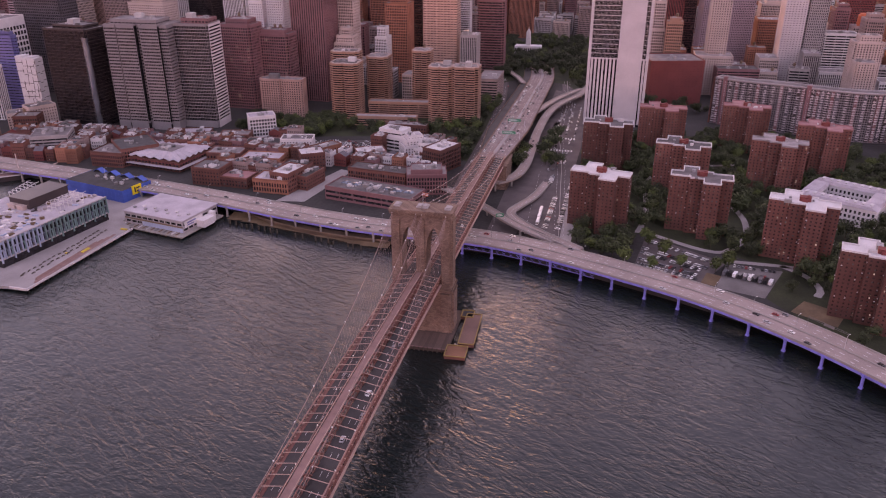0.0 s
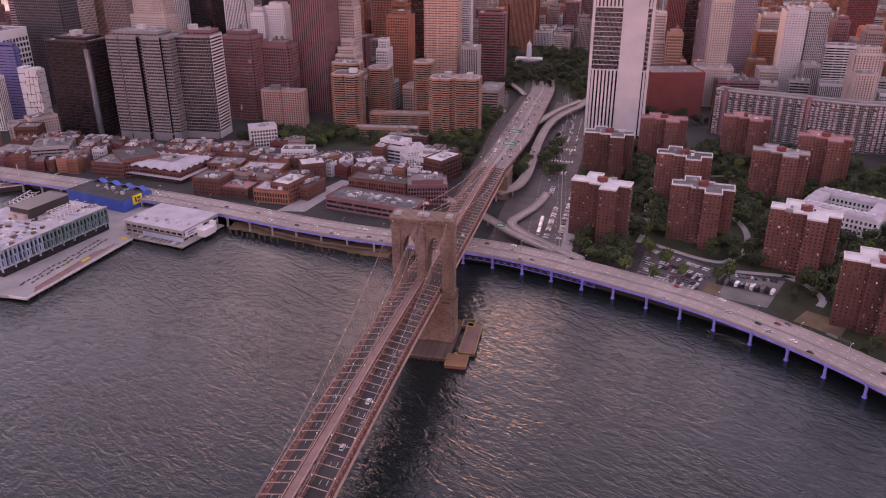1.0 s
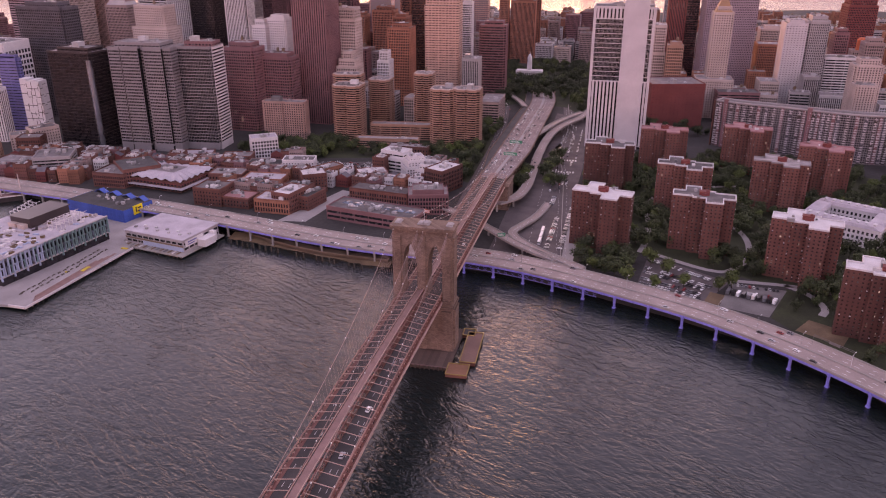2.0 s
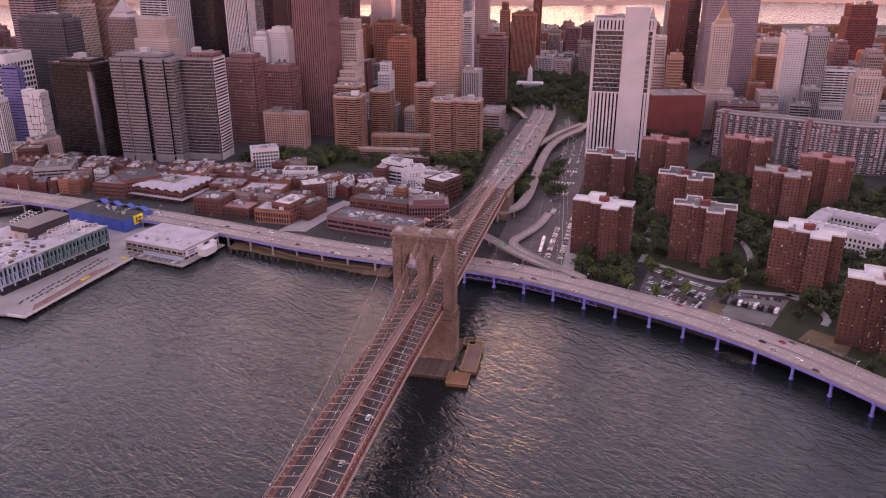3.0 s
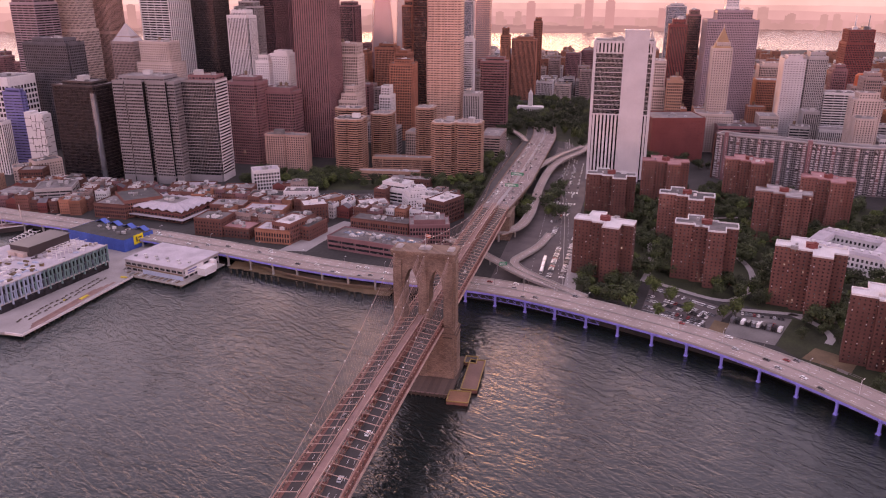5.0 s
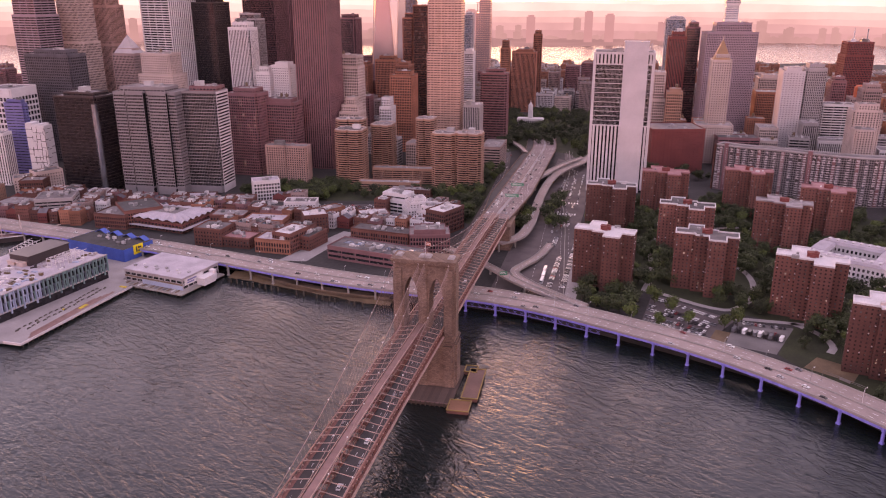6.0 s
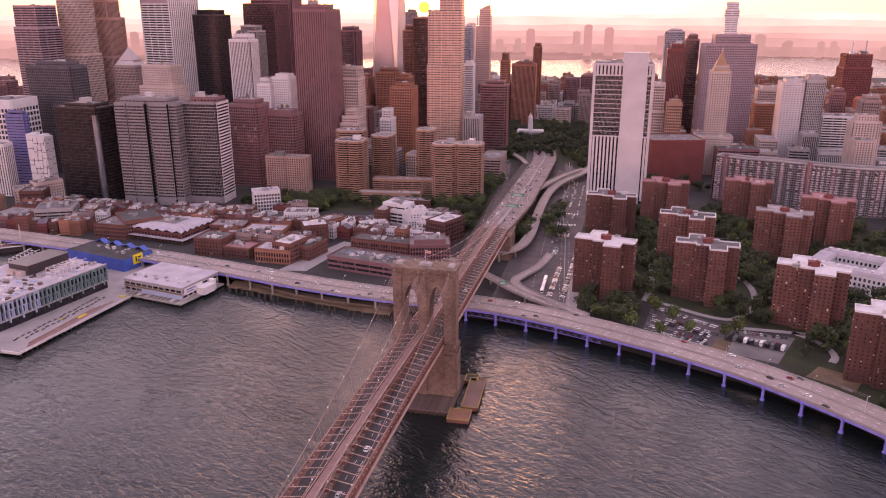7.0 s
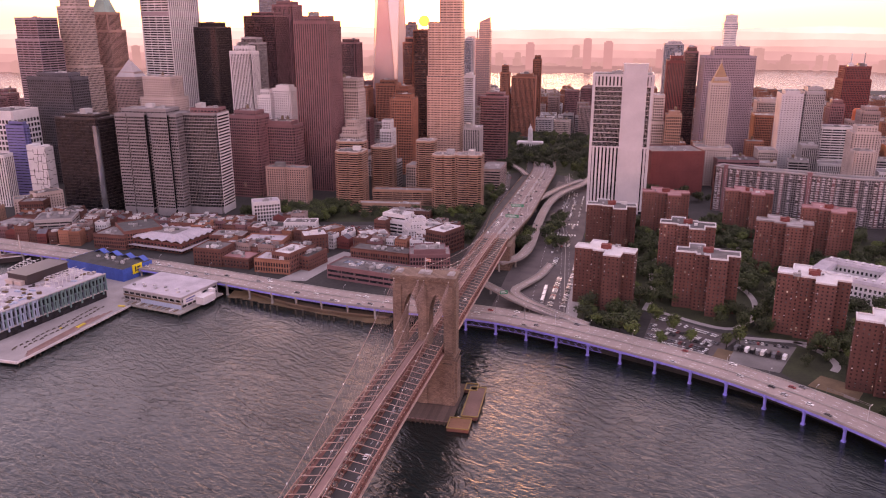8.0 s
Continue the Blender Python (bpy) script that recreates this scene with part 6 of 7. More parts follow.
        ob.rotation_euler.z = rng.choice((0.1, 0.3, 1.5, 1.9, 0.8)) + rng.uniform(-0.2, 0.2)
    part("roof_hall", Shape().prism(rect(40, 22, 26, 45), H, H + 8).box(5, 47, 33, 57, H + 8, H + 8.6), WALLS["dark"], m, "dark glazed hall on the roof")


mall()


def blue_shed():
    b = thing("blue_shed", "bright blue wrapped building with a cluttered dark roof", "shed", pose(-352, 176, 3.2, 0, 0, -14))
    o = rect(74, 34)
    part("wall", Shape().prism(o, 0, 11.5, top=False), WALLS["blue"], b)
    f = Shape()
    facade(f, o, 0, 11.5, floor_h=3.6, band=0.25, bay=5, pier=0.3, out=0.15, crown=0.5)
    part("scaffold_frame", f, WALLS["blue"], b, kind="stuff")
    part("roof", Shape().prism(offset(o, -0.2), 11, 11.5), ROOF_DARK, b)
    for x in (-26, -8, 10, 27):
        part("roof_gable", Shape().beam((x - 7, 14, 11.6), (x, 14, 15), 6, 0.3).beam((x, 14, 15), (x + 7, 14, 11.6), 6, 0.3), WALLS["blue"], b, "blue sheeted gable")
    part("yellow_panel", Shape().box(36.9, 37.6, -6, 5, 4, 12.5), material("yellow_banner", (0.75, 0.55, 0.02), rough=0.6), b, "large yellow end panel")
    part("panel_mark", Shape().box(37.6, 37.75, -3.5, -2, 6, 11).box(37.6, 37.75, -1, 3, 9, 10.4).box(37.6, 37.75, -1, 2, 6, 7.4), WALLS["dark"], b, "dark bars on the yellow panel")
    roof_clutter(b, o, 11.5, 12)


blue_shed()


def market_pier():
    b = thing("pier_market", "low white-roofed market shed on a pier over the water", "shed", pose(-258, 128, 2.4, 0, 0, -11))
    o = rect(62, 44)
    part("pier_base", Shape().box(-36, 36, -30, 24, -1.2, 0), CONCRETE, b)
    post = Shape().prism(ring(0.4, 6), -4.5, -1.0).mesh("pile", BARK)
    for k in range(18):
        part("pile", post, None, b).location = (-34 + 4 * k, -29.5, 0)
    part("wall", Shape().prism(o, 0, 10.5, top=False), WALLS["grey"], b)
    f = Shape()
    facade(f, o, 0, 10.5, floor_h=4.6, band=2.6, bay=6.2, pier=1.0, out=0.35, crown=1.2)
    part("facade_frame", f, WALLS["grey"], b, kind="stuff")
    part("loading_wall", Shape().box(-12, 31.2, -22.9, -22.4, 0.3, 3.9), WALLS["ice"], b, "blue-grey sheeted loading wall")
    part("weathered_band", Shape().box(-31.2, 31.2, -22.8, -22.4, 4.4, 5.6), TANK, b, "weathered brown timber band")
    sign = part("end_sign", Shape().box(31.45, 31.7, -20, 2, 3.6, 9.2), WALLS["white"], b, "white painted end wall")
    part("sign_bars", Shape().box(31.7, 31.78, -17, -6, 6.8, 8.0).box(31.7, 31.78, -17, -9, 4.9, 5.9), WALLS["violet"], sign, "faded blue bars of lettering", kind="stuff")
    part("window_glazing", Shape().prism(offset(o, 0.1), 1, 9, top=False), GLASS, b, kind="stuff")
    part("roof", Shape().prism(offset(o, 1.2), 10.5, 11.1), ROOF_LILAC, b, "pale lilac-white roof sheet")
    for k in range(10):
        part("roof_vent", Shape().box(-1, 1, -1, 1, 0, 1.1).box(-1.2, 1.2, -1.2, 1.2, 1.1, 1.3), UNIT, b).location = (-27 + 6 * k, -14 + 5 * (k % 2), 11.1)
    part("annex", Shape().box(31.8, 40, -6, 8, 0, 6).box(31.8, 40.4, -6.4, 8.4, 6, 6.5).box(33, 38, 8.5, 12, 0, 9), WALLS["white"], b, "small white annex")
    for k in range(14):
        part("stacked_timber", Shape().box(-0.5, 0.5, -2.5, 2.5, 0, 0.7), TANK if k % 2 else UNIT, b).location = (-30 + 4.5 * k, -26, 0)


market_pier()


def market_hall():
    b = thing("market_hall", "dark red market hall under a pale zigzag metal roof", "market hall", pose(-346, 272, 3, 0, 0, -9))
    o = rect(70, 52)
    f, g = Shape(), Shape()
    facade(f, o, 0, 11, floor_h=4.5, band=1.6, bay=4.4, pier=1.4, out=0.4)
    part("facade_frame", f, WALLS["brick"], b, kind="stuff")
    part("window_glazing", g.prism(o, 0, 11, top=False), GLASS, b, kind="stuff")
    part("canopy", Shape().prism(offset(o, 5.5), 4.6, 5.1, bottom=True), ROOF_LILAC, b, "pale canopy round the ground floor")
    part("upper_canopy", Shape().prism(offset(o, 1.6), 8.2, 8.7, bottom=True), WALLS["red"], b)
    roof = Shape()
    n, edge = 6, offset(o, 1.5)
    for k in range(4):
        p, q = Vector(edge[k]), Vector(edge[(k + 1) % 4])
        pi, qi = p * 0.42, q * 0.42
        pts = []
        for i in range(2 * n + 1):
            u = i / (2 * n)
            e = p.lerp(q, u)
            pts.append(((e.x, e.y, 11.2 + (2.4 if i % 2 else 0.0)), (*pi.lerp(qi, u), 15.5)))
        for a, c in zip(pts, pts[1:]):
            roof.face(a[0], c[0], c[1], a[1])
    part("roof", roof, ROOF_LILAC, b, "pale folded metal roof")
    part("roof_deck", Shape().prism([(x * 0.43, y * 0.43) for x, y in edge], 13.5, 15.45), ROOF_GREY, b)
    roof_clutter(b, rect(26, 18), 15.4, 10)


market_hall()


def ship():
    s = thing("moored_ship", "dark-hulled sailing ship with white rail and long bowsprit", "ship", pose(-478, 190, 0, 0, 0, 35))
    o = [(-40, -6), (-10, -7), (14, -5.5), (26, 0), (14, 5.5), (-10, 7), (-40, 6)]
    part("hull", Shape().prism([(x * 0.92, y * 0.8) for x, y in o], -1, 5, taper=1.1, top=False), WALLS["dark"], s)
    part("rail", Shape().prism(offset(o, 0.1), 5, 6.2, top=False), WALLS["white"], s)
    part("deck", Shape().prism(offset(o, -0.1), 4.8, 5.2), PLANKS, s)
    part("bowsprit", Shape().tube([(20, 0, 5.6), (48, 0, 12)], 0.45, 6), WALLS["cream"], s)
    for x in (-28, -6, 12):
        part("mast", Shape().tube([(x, 0, 5), (x, 0, 26)], 0.5, 6).tube([(x, -6, 15), (x, 6, 15)], 0.25, 5), WALLS["cream"], s)
    part("deck_house", Shape().box(-22, -12, -3, 3, 5.2, 7.6).box(-22.4, -11.6, -3.4, 3.4, 7.6, 7.9), WALLS["white"], s)


ship()

# river walk and old piles between the highway and the water
walkway = thing("pavement_river_walk", "brown river walk below the elevated highway", "pavement", kind="structure")
line = smooth([(-222, 164), (-178, 141), (-124, 123), (-60, 119)], 2)
part("slab", Shape().strip(shifted(line, 9), line, [3.1] * len(line), [3.1] * len(line), 2.4), TANK, walkway)
part("bulkhead", Shape().strip(shifted(line, 0.6), line, [3.9] * len(line), [3.9] * len(line), 5), TANK, walkway)
shore = smooth([(-214, 141), (-178, 133), (-150, 129), (-110, 119), (-80, 111), (-58, 110)], 2)
beach, rows = Shape(), 7
for k in range(len(shore) - 1):
    for i in range(rows):
        quad = []
        for kk, ii in ((k, i), (k + 1, i), (k + 1, i + 1), (k, i + 1)):
            x, y = shore[kk]
            u = ii / rows
            lift = -0.6 + 3.4 * u + (0.9 * noise.noise(Vector((x * 0.16, ii * 0.8, 3.0))) if 0 < ii < rows else 0.0)
            quad.append((x + 2.0 * u, y + (13 + 3 * math.sin(x * 0.06)) * u + 1.6 * noise.noise(Vector((x * 0.09, 5.0, ii * 0.3))), lift))
        beach.face(*quad)
solid("ground_beach", beach, EARTH, "brown stony foreshore between the river walk and the water", "foreshore", kind="structure")
pile = Shape().prism(ring(0.8, 8), -3, 3.7, taper=0.88)
one = solid("mooring_pile", pile, BARK, "old dark timber pile standing in the water", "pile", pose(-206, 133, 0), "old piles in the river")
for k in range(1, 22):
    if k not in (9, 10, 13, 18):
        copy_thing(one, pose(-206 + 6.1 * k + rng.uniform(-0.8, 0.8), 133 - 1.3 * k + rng.uniform(-1.2, 1.2), rng.uniform(-0.8, 0.5)))


CONCRETE_DARK = material("dark_worn_concrete", (0.16, 0.145, 0.14), rough=0.9, vary=0.3, scale=0.06)


# ---- streets, ramps, car parks ----
def flat_area(name, label, outline, mat, z=3.02, category="pavement"):
    return solid(name, Shape().prism(outline, 2.5, z), mat, label, category, kind="structure")


def street(name, label, line, width, mat=STREET, lanes=2, z=3.04):
    line = smooth(line, 2)
    return road_slab(name, label, shifted(line, -width / 2), width, z, 0.3, mat, lanes, rail=False)


def ramp(label, line, zs, width, mat=CONCRETE_ROAD):
    """A raised ramp on round columns; zs at the given points."""
    raw = [(x, y, z) for (x, y), z in zip(line, zs)]
    for _ in range(2):
        out = [raw[0]]
        for p, q in zip(raw, raw[1:]):
            out += [tuple(0.75 * a + 0.25 * b for a, b in zip(p, q)), tuple(0.25 * a + 0.75 * b for a, b in zip(p, q))]
        raw = out + [raw[-1]]
    t = road_slab("road_ramp", label, shifted([p[:2] for p in raw], -width / 2), width, [p[2] for p in raw], 1.1, mat, 2)
    for p in raw[::5]:
        if p[2] > 6:
            part("column", Shape().prism(ring(0.9, 8), 2.5, p[2] - 1.0), CONCRETE, t).location = (p[0], p[1], 0)
    return t


ramp("curved pale concrete ramp beside the bridge approach", [(80, 740), (66, 640), (45, 592), (31, 528), (28, 438), (29, 375), (30, 312), (24, 274), (8, 256)], [9, 11, 12, 12, 12, 12, 12, 12, 12], 10)
ramp("loop ramp falling from the riverside highway to the street", [(95, 120), (62, 147), (38, 175), (30, 193), (36, 212), (48, 246), (54, 292)], [11, 10.4, 9, 8, 6.8, 5, 3.3], 8)
ramp("ramp passing below the bridge to the highway", [(75, 132), (40, 158), (14, 190), (-14, 218), (-40, 240)], [10.8, 10.6, 10, 9.5, 9], 8)
ramp("pale ramp leaving the approach on the city side", [(16, 500), (28, 560), (40, 620), (66, 690)], [18, 15, 12, 9], 9)
ramp("ramp joining the approach from the city side", [(-20, 700), (-32, 740), (-52, 790), (-80, 850)], [11, 10, 8, 5], 8)
street("road_pearl_street", "dark street beside the housing towers", [(78, 130), (70, 250), (62, 380), (48, 480), (52, 620), (40, 760)], 15, lanes=4)
street("road_park_row", "street below the bridge approach", [(48, 150), (44, 300), (42, 420), (44, 520)], 9)
street("road_left_of_approach", "street with cars along the approach trees", [(-26, 180), (-30, 330), (-32, 470), (-38, 600), (-48, 700), (-64, 816), (-84, 900)], 11, lanes=3)
street("road_cross_street", "cross street behind the old warehouses", [(-420, 335), (-300, 345), (-180, 350), (-60, 345)], 11)
street("road_waterfront", "waterfront street below the highway", [(-520, 238), (-346, 206), (-228, 184), (-140, 165), (-40, 152)], 18, lanes=3)
flat_area("pavement_slip", "pale paved wide street between brick blocks", [(-187, 186), (-160, 190), (-145, 282), (-158, 286)], PALE_PAVING, 3.06)
flat_area("pavement_parking", "asphalt parking lot behind the old warehouses", [(-236, 372), (-184, 338), (-134, 356), (-146, 398)], STREET, 3.06)
flat_area("road_under_bridge", "worn grey street and plaza beside the bridge approach", [(16, 150), (41, 158), (54, 332), (77, 312), (80, 420), (74, 660), (28, 700), (27, 330), (17, 300)], STREET, 3.025, "road")
flat_area("pavement_broad_walk", "pale pavement beside the car rows", [(77, 150), (83, 152), (82, 300), (77.5, 300)], PALE_PAVING, 3.07)
zebra = Shape()
for k in range(9):
    for y in (398, 446):
        zebra.box(44 + 3.2 * k, 45.6 + 3.2 * k, y, y + 6, 3.03, 3.08)
solid("crossing", zebra, PAINT_WHITE, "white striped pedestrian crossing on the street", "crossing", kind="stuff")
flat_area("pavement_bus_lot", "asphalt lot below the bridge with buses and vans", [(42, 160), (74, 146), (76, 310), (54, 330)], STREET, 3.05)
flat_area("pavement_lot_east", "asphalt car park before the housing towers", [(136, 112), (147, 178), (206, 136), (184, 96)], STREET, 3.05)
flat_area("pavement_lot_south", "asphalt car park beside the elevated highway", [(194, 92), (206, 135), (246, 130), (226, 82)], CONCRETE_DARK, 3.05)
flat_area("ground_lawn", "dark green lawn round the housing towers", [(84, 150), (140, 180), (250, 134), (330, 40), (400, 60), (440, 420), (300, 500), (90, 480), (82, 300)], GRASS, 3.03, "lawn")
flat_area("ground_verge", "dark green verge between car park and highway", [(246, 133), (227, 82), (250, 46), (276, 18), (330, -30), (345, 30), (290, 100)], GRASS, 3.04, "lawn")
flat_area("ground_ball_field", "bare brown earth of a small ball field", [(240, 66), (266, 50), (276, 70), (252, 84)], EARTH, 3.06, "ground")
flat_area("ground_bare_patch", "bare brown earth patch beside the car park", [(184, 98), (194, 94), (200, 112), (190, 116)], EARTH, 3.07, "ground")
for line in ([(150, 182), (200, 150), (216, 168), (228, 190), (232, 232), (224, 262)], [(206, 140), (262, 140), (300, 120)], [(246, 140), (262, 126), (268, 104), (262, 92)], [(84, 150), (86, 260), (82, 330)], [(140, 182), (150, 230), (146, 330), (200, 380), (300, 400)]):
    ln = smooth(line, 2)
    t = thing("pavement_path", "pale curved footpath through the lawns", "pavement", kind="structure")
    part("slab", Shape().strip(shifted(ln, 2.6), shifted(ln, -2.6), [3.1] * len(ln), [3.1] * len(ln), 0.3), PALE_PAVING, t)
flat_area("ground_park", "dark park lawn before the city hall", [(-100, 650), (-30, 770), (40, 740), (84, 640), (110, 720), (60, 1100), (-110, 1080)], GRASS, 3.05, "lawn")
flat_area("ground_garden", "green garden court behind the beige apartments", [(-270, 400), (-225, 395), (-120, 420), (-60, 350), (-36, 340), (-36, 600), (-60, 600), (-270, 480)], GRASS, 3.03, "lawn")


# ---- sign gantries ----
SIGN = material("green_sign", (0.02, 0.22, 0.13), rough=0.5, vary=0.05)


def gantry(x, y, z, turn, span, label, panel=True):
    g = thing("sign_gantry", label, "road sign", pose(x, y, z, 0, 0, turn))
    grey, slim = (UNIT, 0.3) if panel else (CONCRETE_DARK, 0.16)
    for s in (-1, 1):
        part("post", Shape().tube([(s * span / 2, 0, 0), (s * span / 2, 0, 7)], slim * 0.7, 8), grey, g)
    part("truss", Shape().beam((-span / 2, 0, 6.2), (span / 2, 0, 6.2), slim, slim).beam((-span / 2, 0, 7.2), (span / 2, 0, 7.2), slim, slim), grey, g)
    if not panel:
        part("back_panel", Shape().box(-span * 0.1, span * 0.16, -0.45, -0.25, 5.6, 7.4), grey, g, "small grey sign back")
        return
    part("sign_panel", Shape().box(-span * 0.35, span * 0.3, -0.45, -0.25, 5.2, 8.4), SIGN, g, "green sign panel with pale bars")
    part("sign_bars", Shape().box(-span * 0.3, span * 0.1, -0.5, -0.46, 7.2, 7.6).box(-span * 0.3, span * 0.2, -0.5, -0.46, 6.2, 6.6), PAINT_WHITE, g, kind="stuff")


gantry(4, 420, deck_z(420), 0, 22, "green sign gantry across the approach roadway")
gantry(6, 360, deck_z(360), 0, 22, "green sign gantry over the approach lanes")
gantry(-20, 235, 3, 10, 10, "small green road sign below the bridge")
gantry(26, 165, 9, 20, 10, "green sign over the ramp below the bridge")
gantry(252, 24, 11, -42, 26, "slender grey gantry across the elevated highway", False)


# ---- street lamps along the highway ----
def lamp_thing(x, y, z, turn):
    l = thing("street_lamp", "grey steel street lamp with a curved arm", "street lamp", pose(x, y, z, 0, 0, turn), "street lamps on the highway")
    pole = part("pole", Shape().tube([(0, 0, 0), (0, 0, 8.5)], 0.12, 6), UNIT, l)
    part("arm", Shape().tube([(0, 0, 8.5), (0.6, 0, 9.2), (2.4, 0, 9.4)], 0.09, 5), UNIT, pole)
    part("lamp_head", Shape().box(2.1, 3.1, -0.2, 0.2, 9.25, 9.5), PAINT_WHITE, pole)
    return l


lamp_one = None
median = shifted(RIVER_EDGE, 13.5)
for k in range(3, len(median) - 1, 2):
    (x0, y0), (x1, y1) = median[k], median[k + 1]
    m = pose(x0, y0, 11.8, 0, 0, math.degrees(math.atan2(y1 - y0, x1 - x0)) + 90)
    if lamp_one is None:
        lamp_one = lamp_thing(x0, y0, 11.8, math.degrees(math.atan2(y1 - y0, x1 - x0)) + 90)
    else:
        copy_thing(lamp_one, m)


# ---- trees ----
def tree_template(seed, high, wide, mat):
    """Tapered trunk with limbs; a crown of small leaf clumps in uneven masses with gaps."""
    r = random.Random(seed)
    t = thing("tree", "leafy green street tree with an uneven crown", "tree", pose(0, 0, -400), "trees of the town")
    trunk = Shape()
    for k in range(3):
        trunk.prism(ring(0.32 - 0.07 * k, 6, 0.1 * k, 0), high * 0.13 * k, high * 0.13 * (k + 1), taper=0.8)
    masses = []
    for k in range(12):
        a, q = r.uniform(0, 6.28), r.uniform(0.15, 0.75) * wide / 2
        c = Vector((q * math.cos(a), q * math.sin(a), high * r.uniform(0.3, 0.82)))
        masses.append((c, r.uniform(0.18, 0.28) * wide))
        trunk.beam((0.1, 0, high * 0.33), c, 0.14, 0.14)
    part("trunk", trunk, BARK, t)
    leaf = Shape()
    for c, rad in masses:
        for _ in range(55):
            d = Vector((r.gauss(0, 1), r.gauss(0, 1), r.gauss(0, 0.8))).normalized() * rad * r.uniform(0.55, 1.1)
            p = c + d
            n = (d.normalized() + Vector((r.uniform(-0.6, 0.6), r.uniform(-0.6, 0.6), r.uniform(-0.2, 0.8)))).normalized()
            s = n.cross(Vector((r.random(), r.random(), 1))).normalized() * r.uniform(0.45, 0.85)
            u = n.cross(s).normalized() * r.uniform(0.4, 0.75)
            leaf.face(tuple(p - s), tuple(p - u * 0.9 + s * 0.3), tuple(p + s), tuple(p + u))
    part("crown", leaf, mat, t, kind="stuff")
    return t


LEAF_LIGHT = material("light_leaves", (0.065, 0.095, 0.022), rough=0.7, vary=0.3, scale=0.2, by_object=0.3, island=0.35, bump=0)
TREES = [tree_template(1, 14, 13, LEAF), tree_template(2, 16, 14, LEAF), tree_template(3, 12, 12, LEAF), tree_template(4, 13, 12, LEAF_LIGHT)]
taken = []
for ob in list(scene.collection.objects):
    if ob.parent is None and ob.type == "EMPTY" and ob.name.split(".")[0] in ("apartment_tower", "office_tower", "office_block", "low_building", "school_building", "city_hall"):
        far = 0.0
        for c in ob.children:
            if c.type == "MESH" and c.name.startswith("roof") and not c.name.startswith("roof_"):
                far = max(far, max(abs(v.co.x) + abs(v.co.y) for v in c.data.vertices) * 0.62)
        taken.append((ob.location.x, ob.location.y, far))


def free(x, y, pad=0.0):
    return all((x - a) ** 2 + (y - b) ** 2 > (r + pad) ** 2 for a, b, r in taken)


used_first = set()


def plant(x, y, z=3.0, k=None, scale=None):
    k = rng.choice((0, 0, 1, 1, 2, 3)) if k is None else k
    s = scale or rng.uniform(0.8, 1.25)
    m = pose(x, y, z, 0, 0, rng.uniform(0, 360)) @ Matrix.Scale(s, 4)
    if k not in used_first:
        used_first.add(k)
        TREES[k].matrix_basis = m
        return
    c = copy_thing(TREES[k], m)
    c.scale = (s, s, s)


def inside(x, y, poly):
    hit = False
    for (x0, y0), (x1, y1) in zip(poly, poly[1:] + poly[:1]):
        if (y0 > y) != (y1 > y) and x < (x1 - x0) * (y - y0) / (y1 - y0) + x0:
            hit = not hit
    return hit


def wood(poly, count, avoid=(), z=3.0, gap=5.0, scale=None, joined=""):
    xs, ys2 = [p[0] for p in poly], [p[1] for p in poly]
    spots, tries = [], 0
    while len(spots) < count and tries < count * 40:
        tries += 1
        x, y = rng.uniform(min(xs), max(xs)), rng.uniform(min(ys2), max(ys2))
        if inside(x, y, poly) and free(x, y) and not any(inside(x, y, a) for a in avoid) and all((x - a) ** 2 + (y - b) ** 2 > gap * gap for a, b in spots):
            spots.append((x, y))
            if not joined:
                plant(x, y, z, scale=scale)
    if joined:
        gather("wooded_park", joined, "trees", [(rng.choice(TREES), pose(x, y, z, 0, 0, rng.uniform(0, 360)) @ Matrix.Scale(scale * rng.uniform(0.8, 1.2), 4)) for x, y in spots])


LOTS = [[(134, 108), (147, 180), (208, 138), (186, 94)], [(192, 88), (206, 138), (250, 134), (228, 80)], [(230, 70), (266, 54), (282, 86), (250, 108)]]
wood([(86, 155), (140, 185), (250, 136), (300, 60), (360, 60), (420, 420), (300, 500), (90, 480), (84, 300)], 250, LOTS)
wood([(86, 155), (140, 185), (250, 136), (300, 60), (360, 60), (420, 420), (300, 500), (90, 480), (84, 300)], 260, LOTS, gap=4.5, scale=0.95, joined="dark green trees and bushes between the housing towers")
wood([(-62, 352), (-38, 340), (-37, 610), (-64, 610)], 34, gap=5)
wood([(-275, 405), (-225, 395), (-215, 455), (-268, 455)], 22)
wood([(-330, 395), (-225, 388), (-190, 440), (-235, 470), (-330, 450)], 60, gap=4.5, scale=1.0, joined="dark green garden trees round the beige apartments")
wood([(-200, 405), (-120, 425), (-60, 440), (-60, 470), (-200, 450)], 16)
wood([(-105, 690), (-30, 800), (30, 770), (84, 660), (112, 740), (66, 1120), (-115, 1100)], 230, gap=6, scale=1.3, joined="dense dark green park trees before the city hall")
wood([(40, 335), (60, 335), (56, 470), (42, 470)], 10)
wood([(16, 320), (26, 320), (24, 420), (16, 420)], 8)
wood([(270, 690), (330, 690), (330, 730), (270, 730)], 10)
wood([(100, 590), (250, 590), (230, 640), (110, 640)], 14)
for x, y in ((252, 118), (262, 108), (270, 96), (282, 92), (276, 112), (246, 96), (284, 40), (276, 30)):
    plant(x, y, scale=0.7)
for x, y in ((160, 140), (171, 120), (148, 158), (196, 118), (206, 126), (150, 112), (128, 118)):
    plant(x, y, k=3)
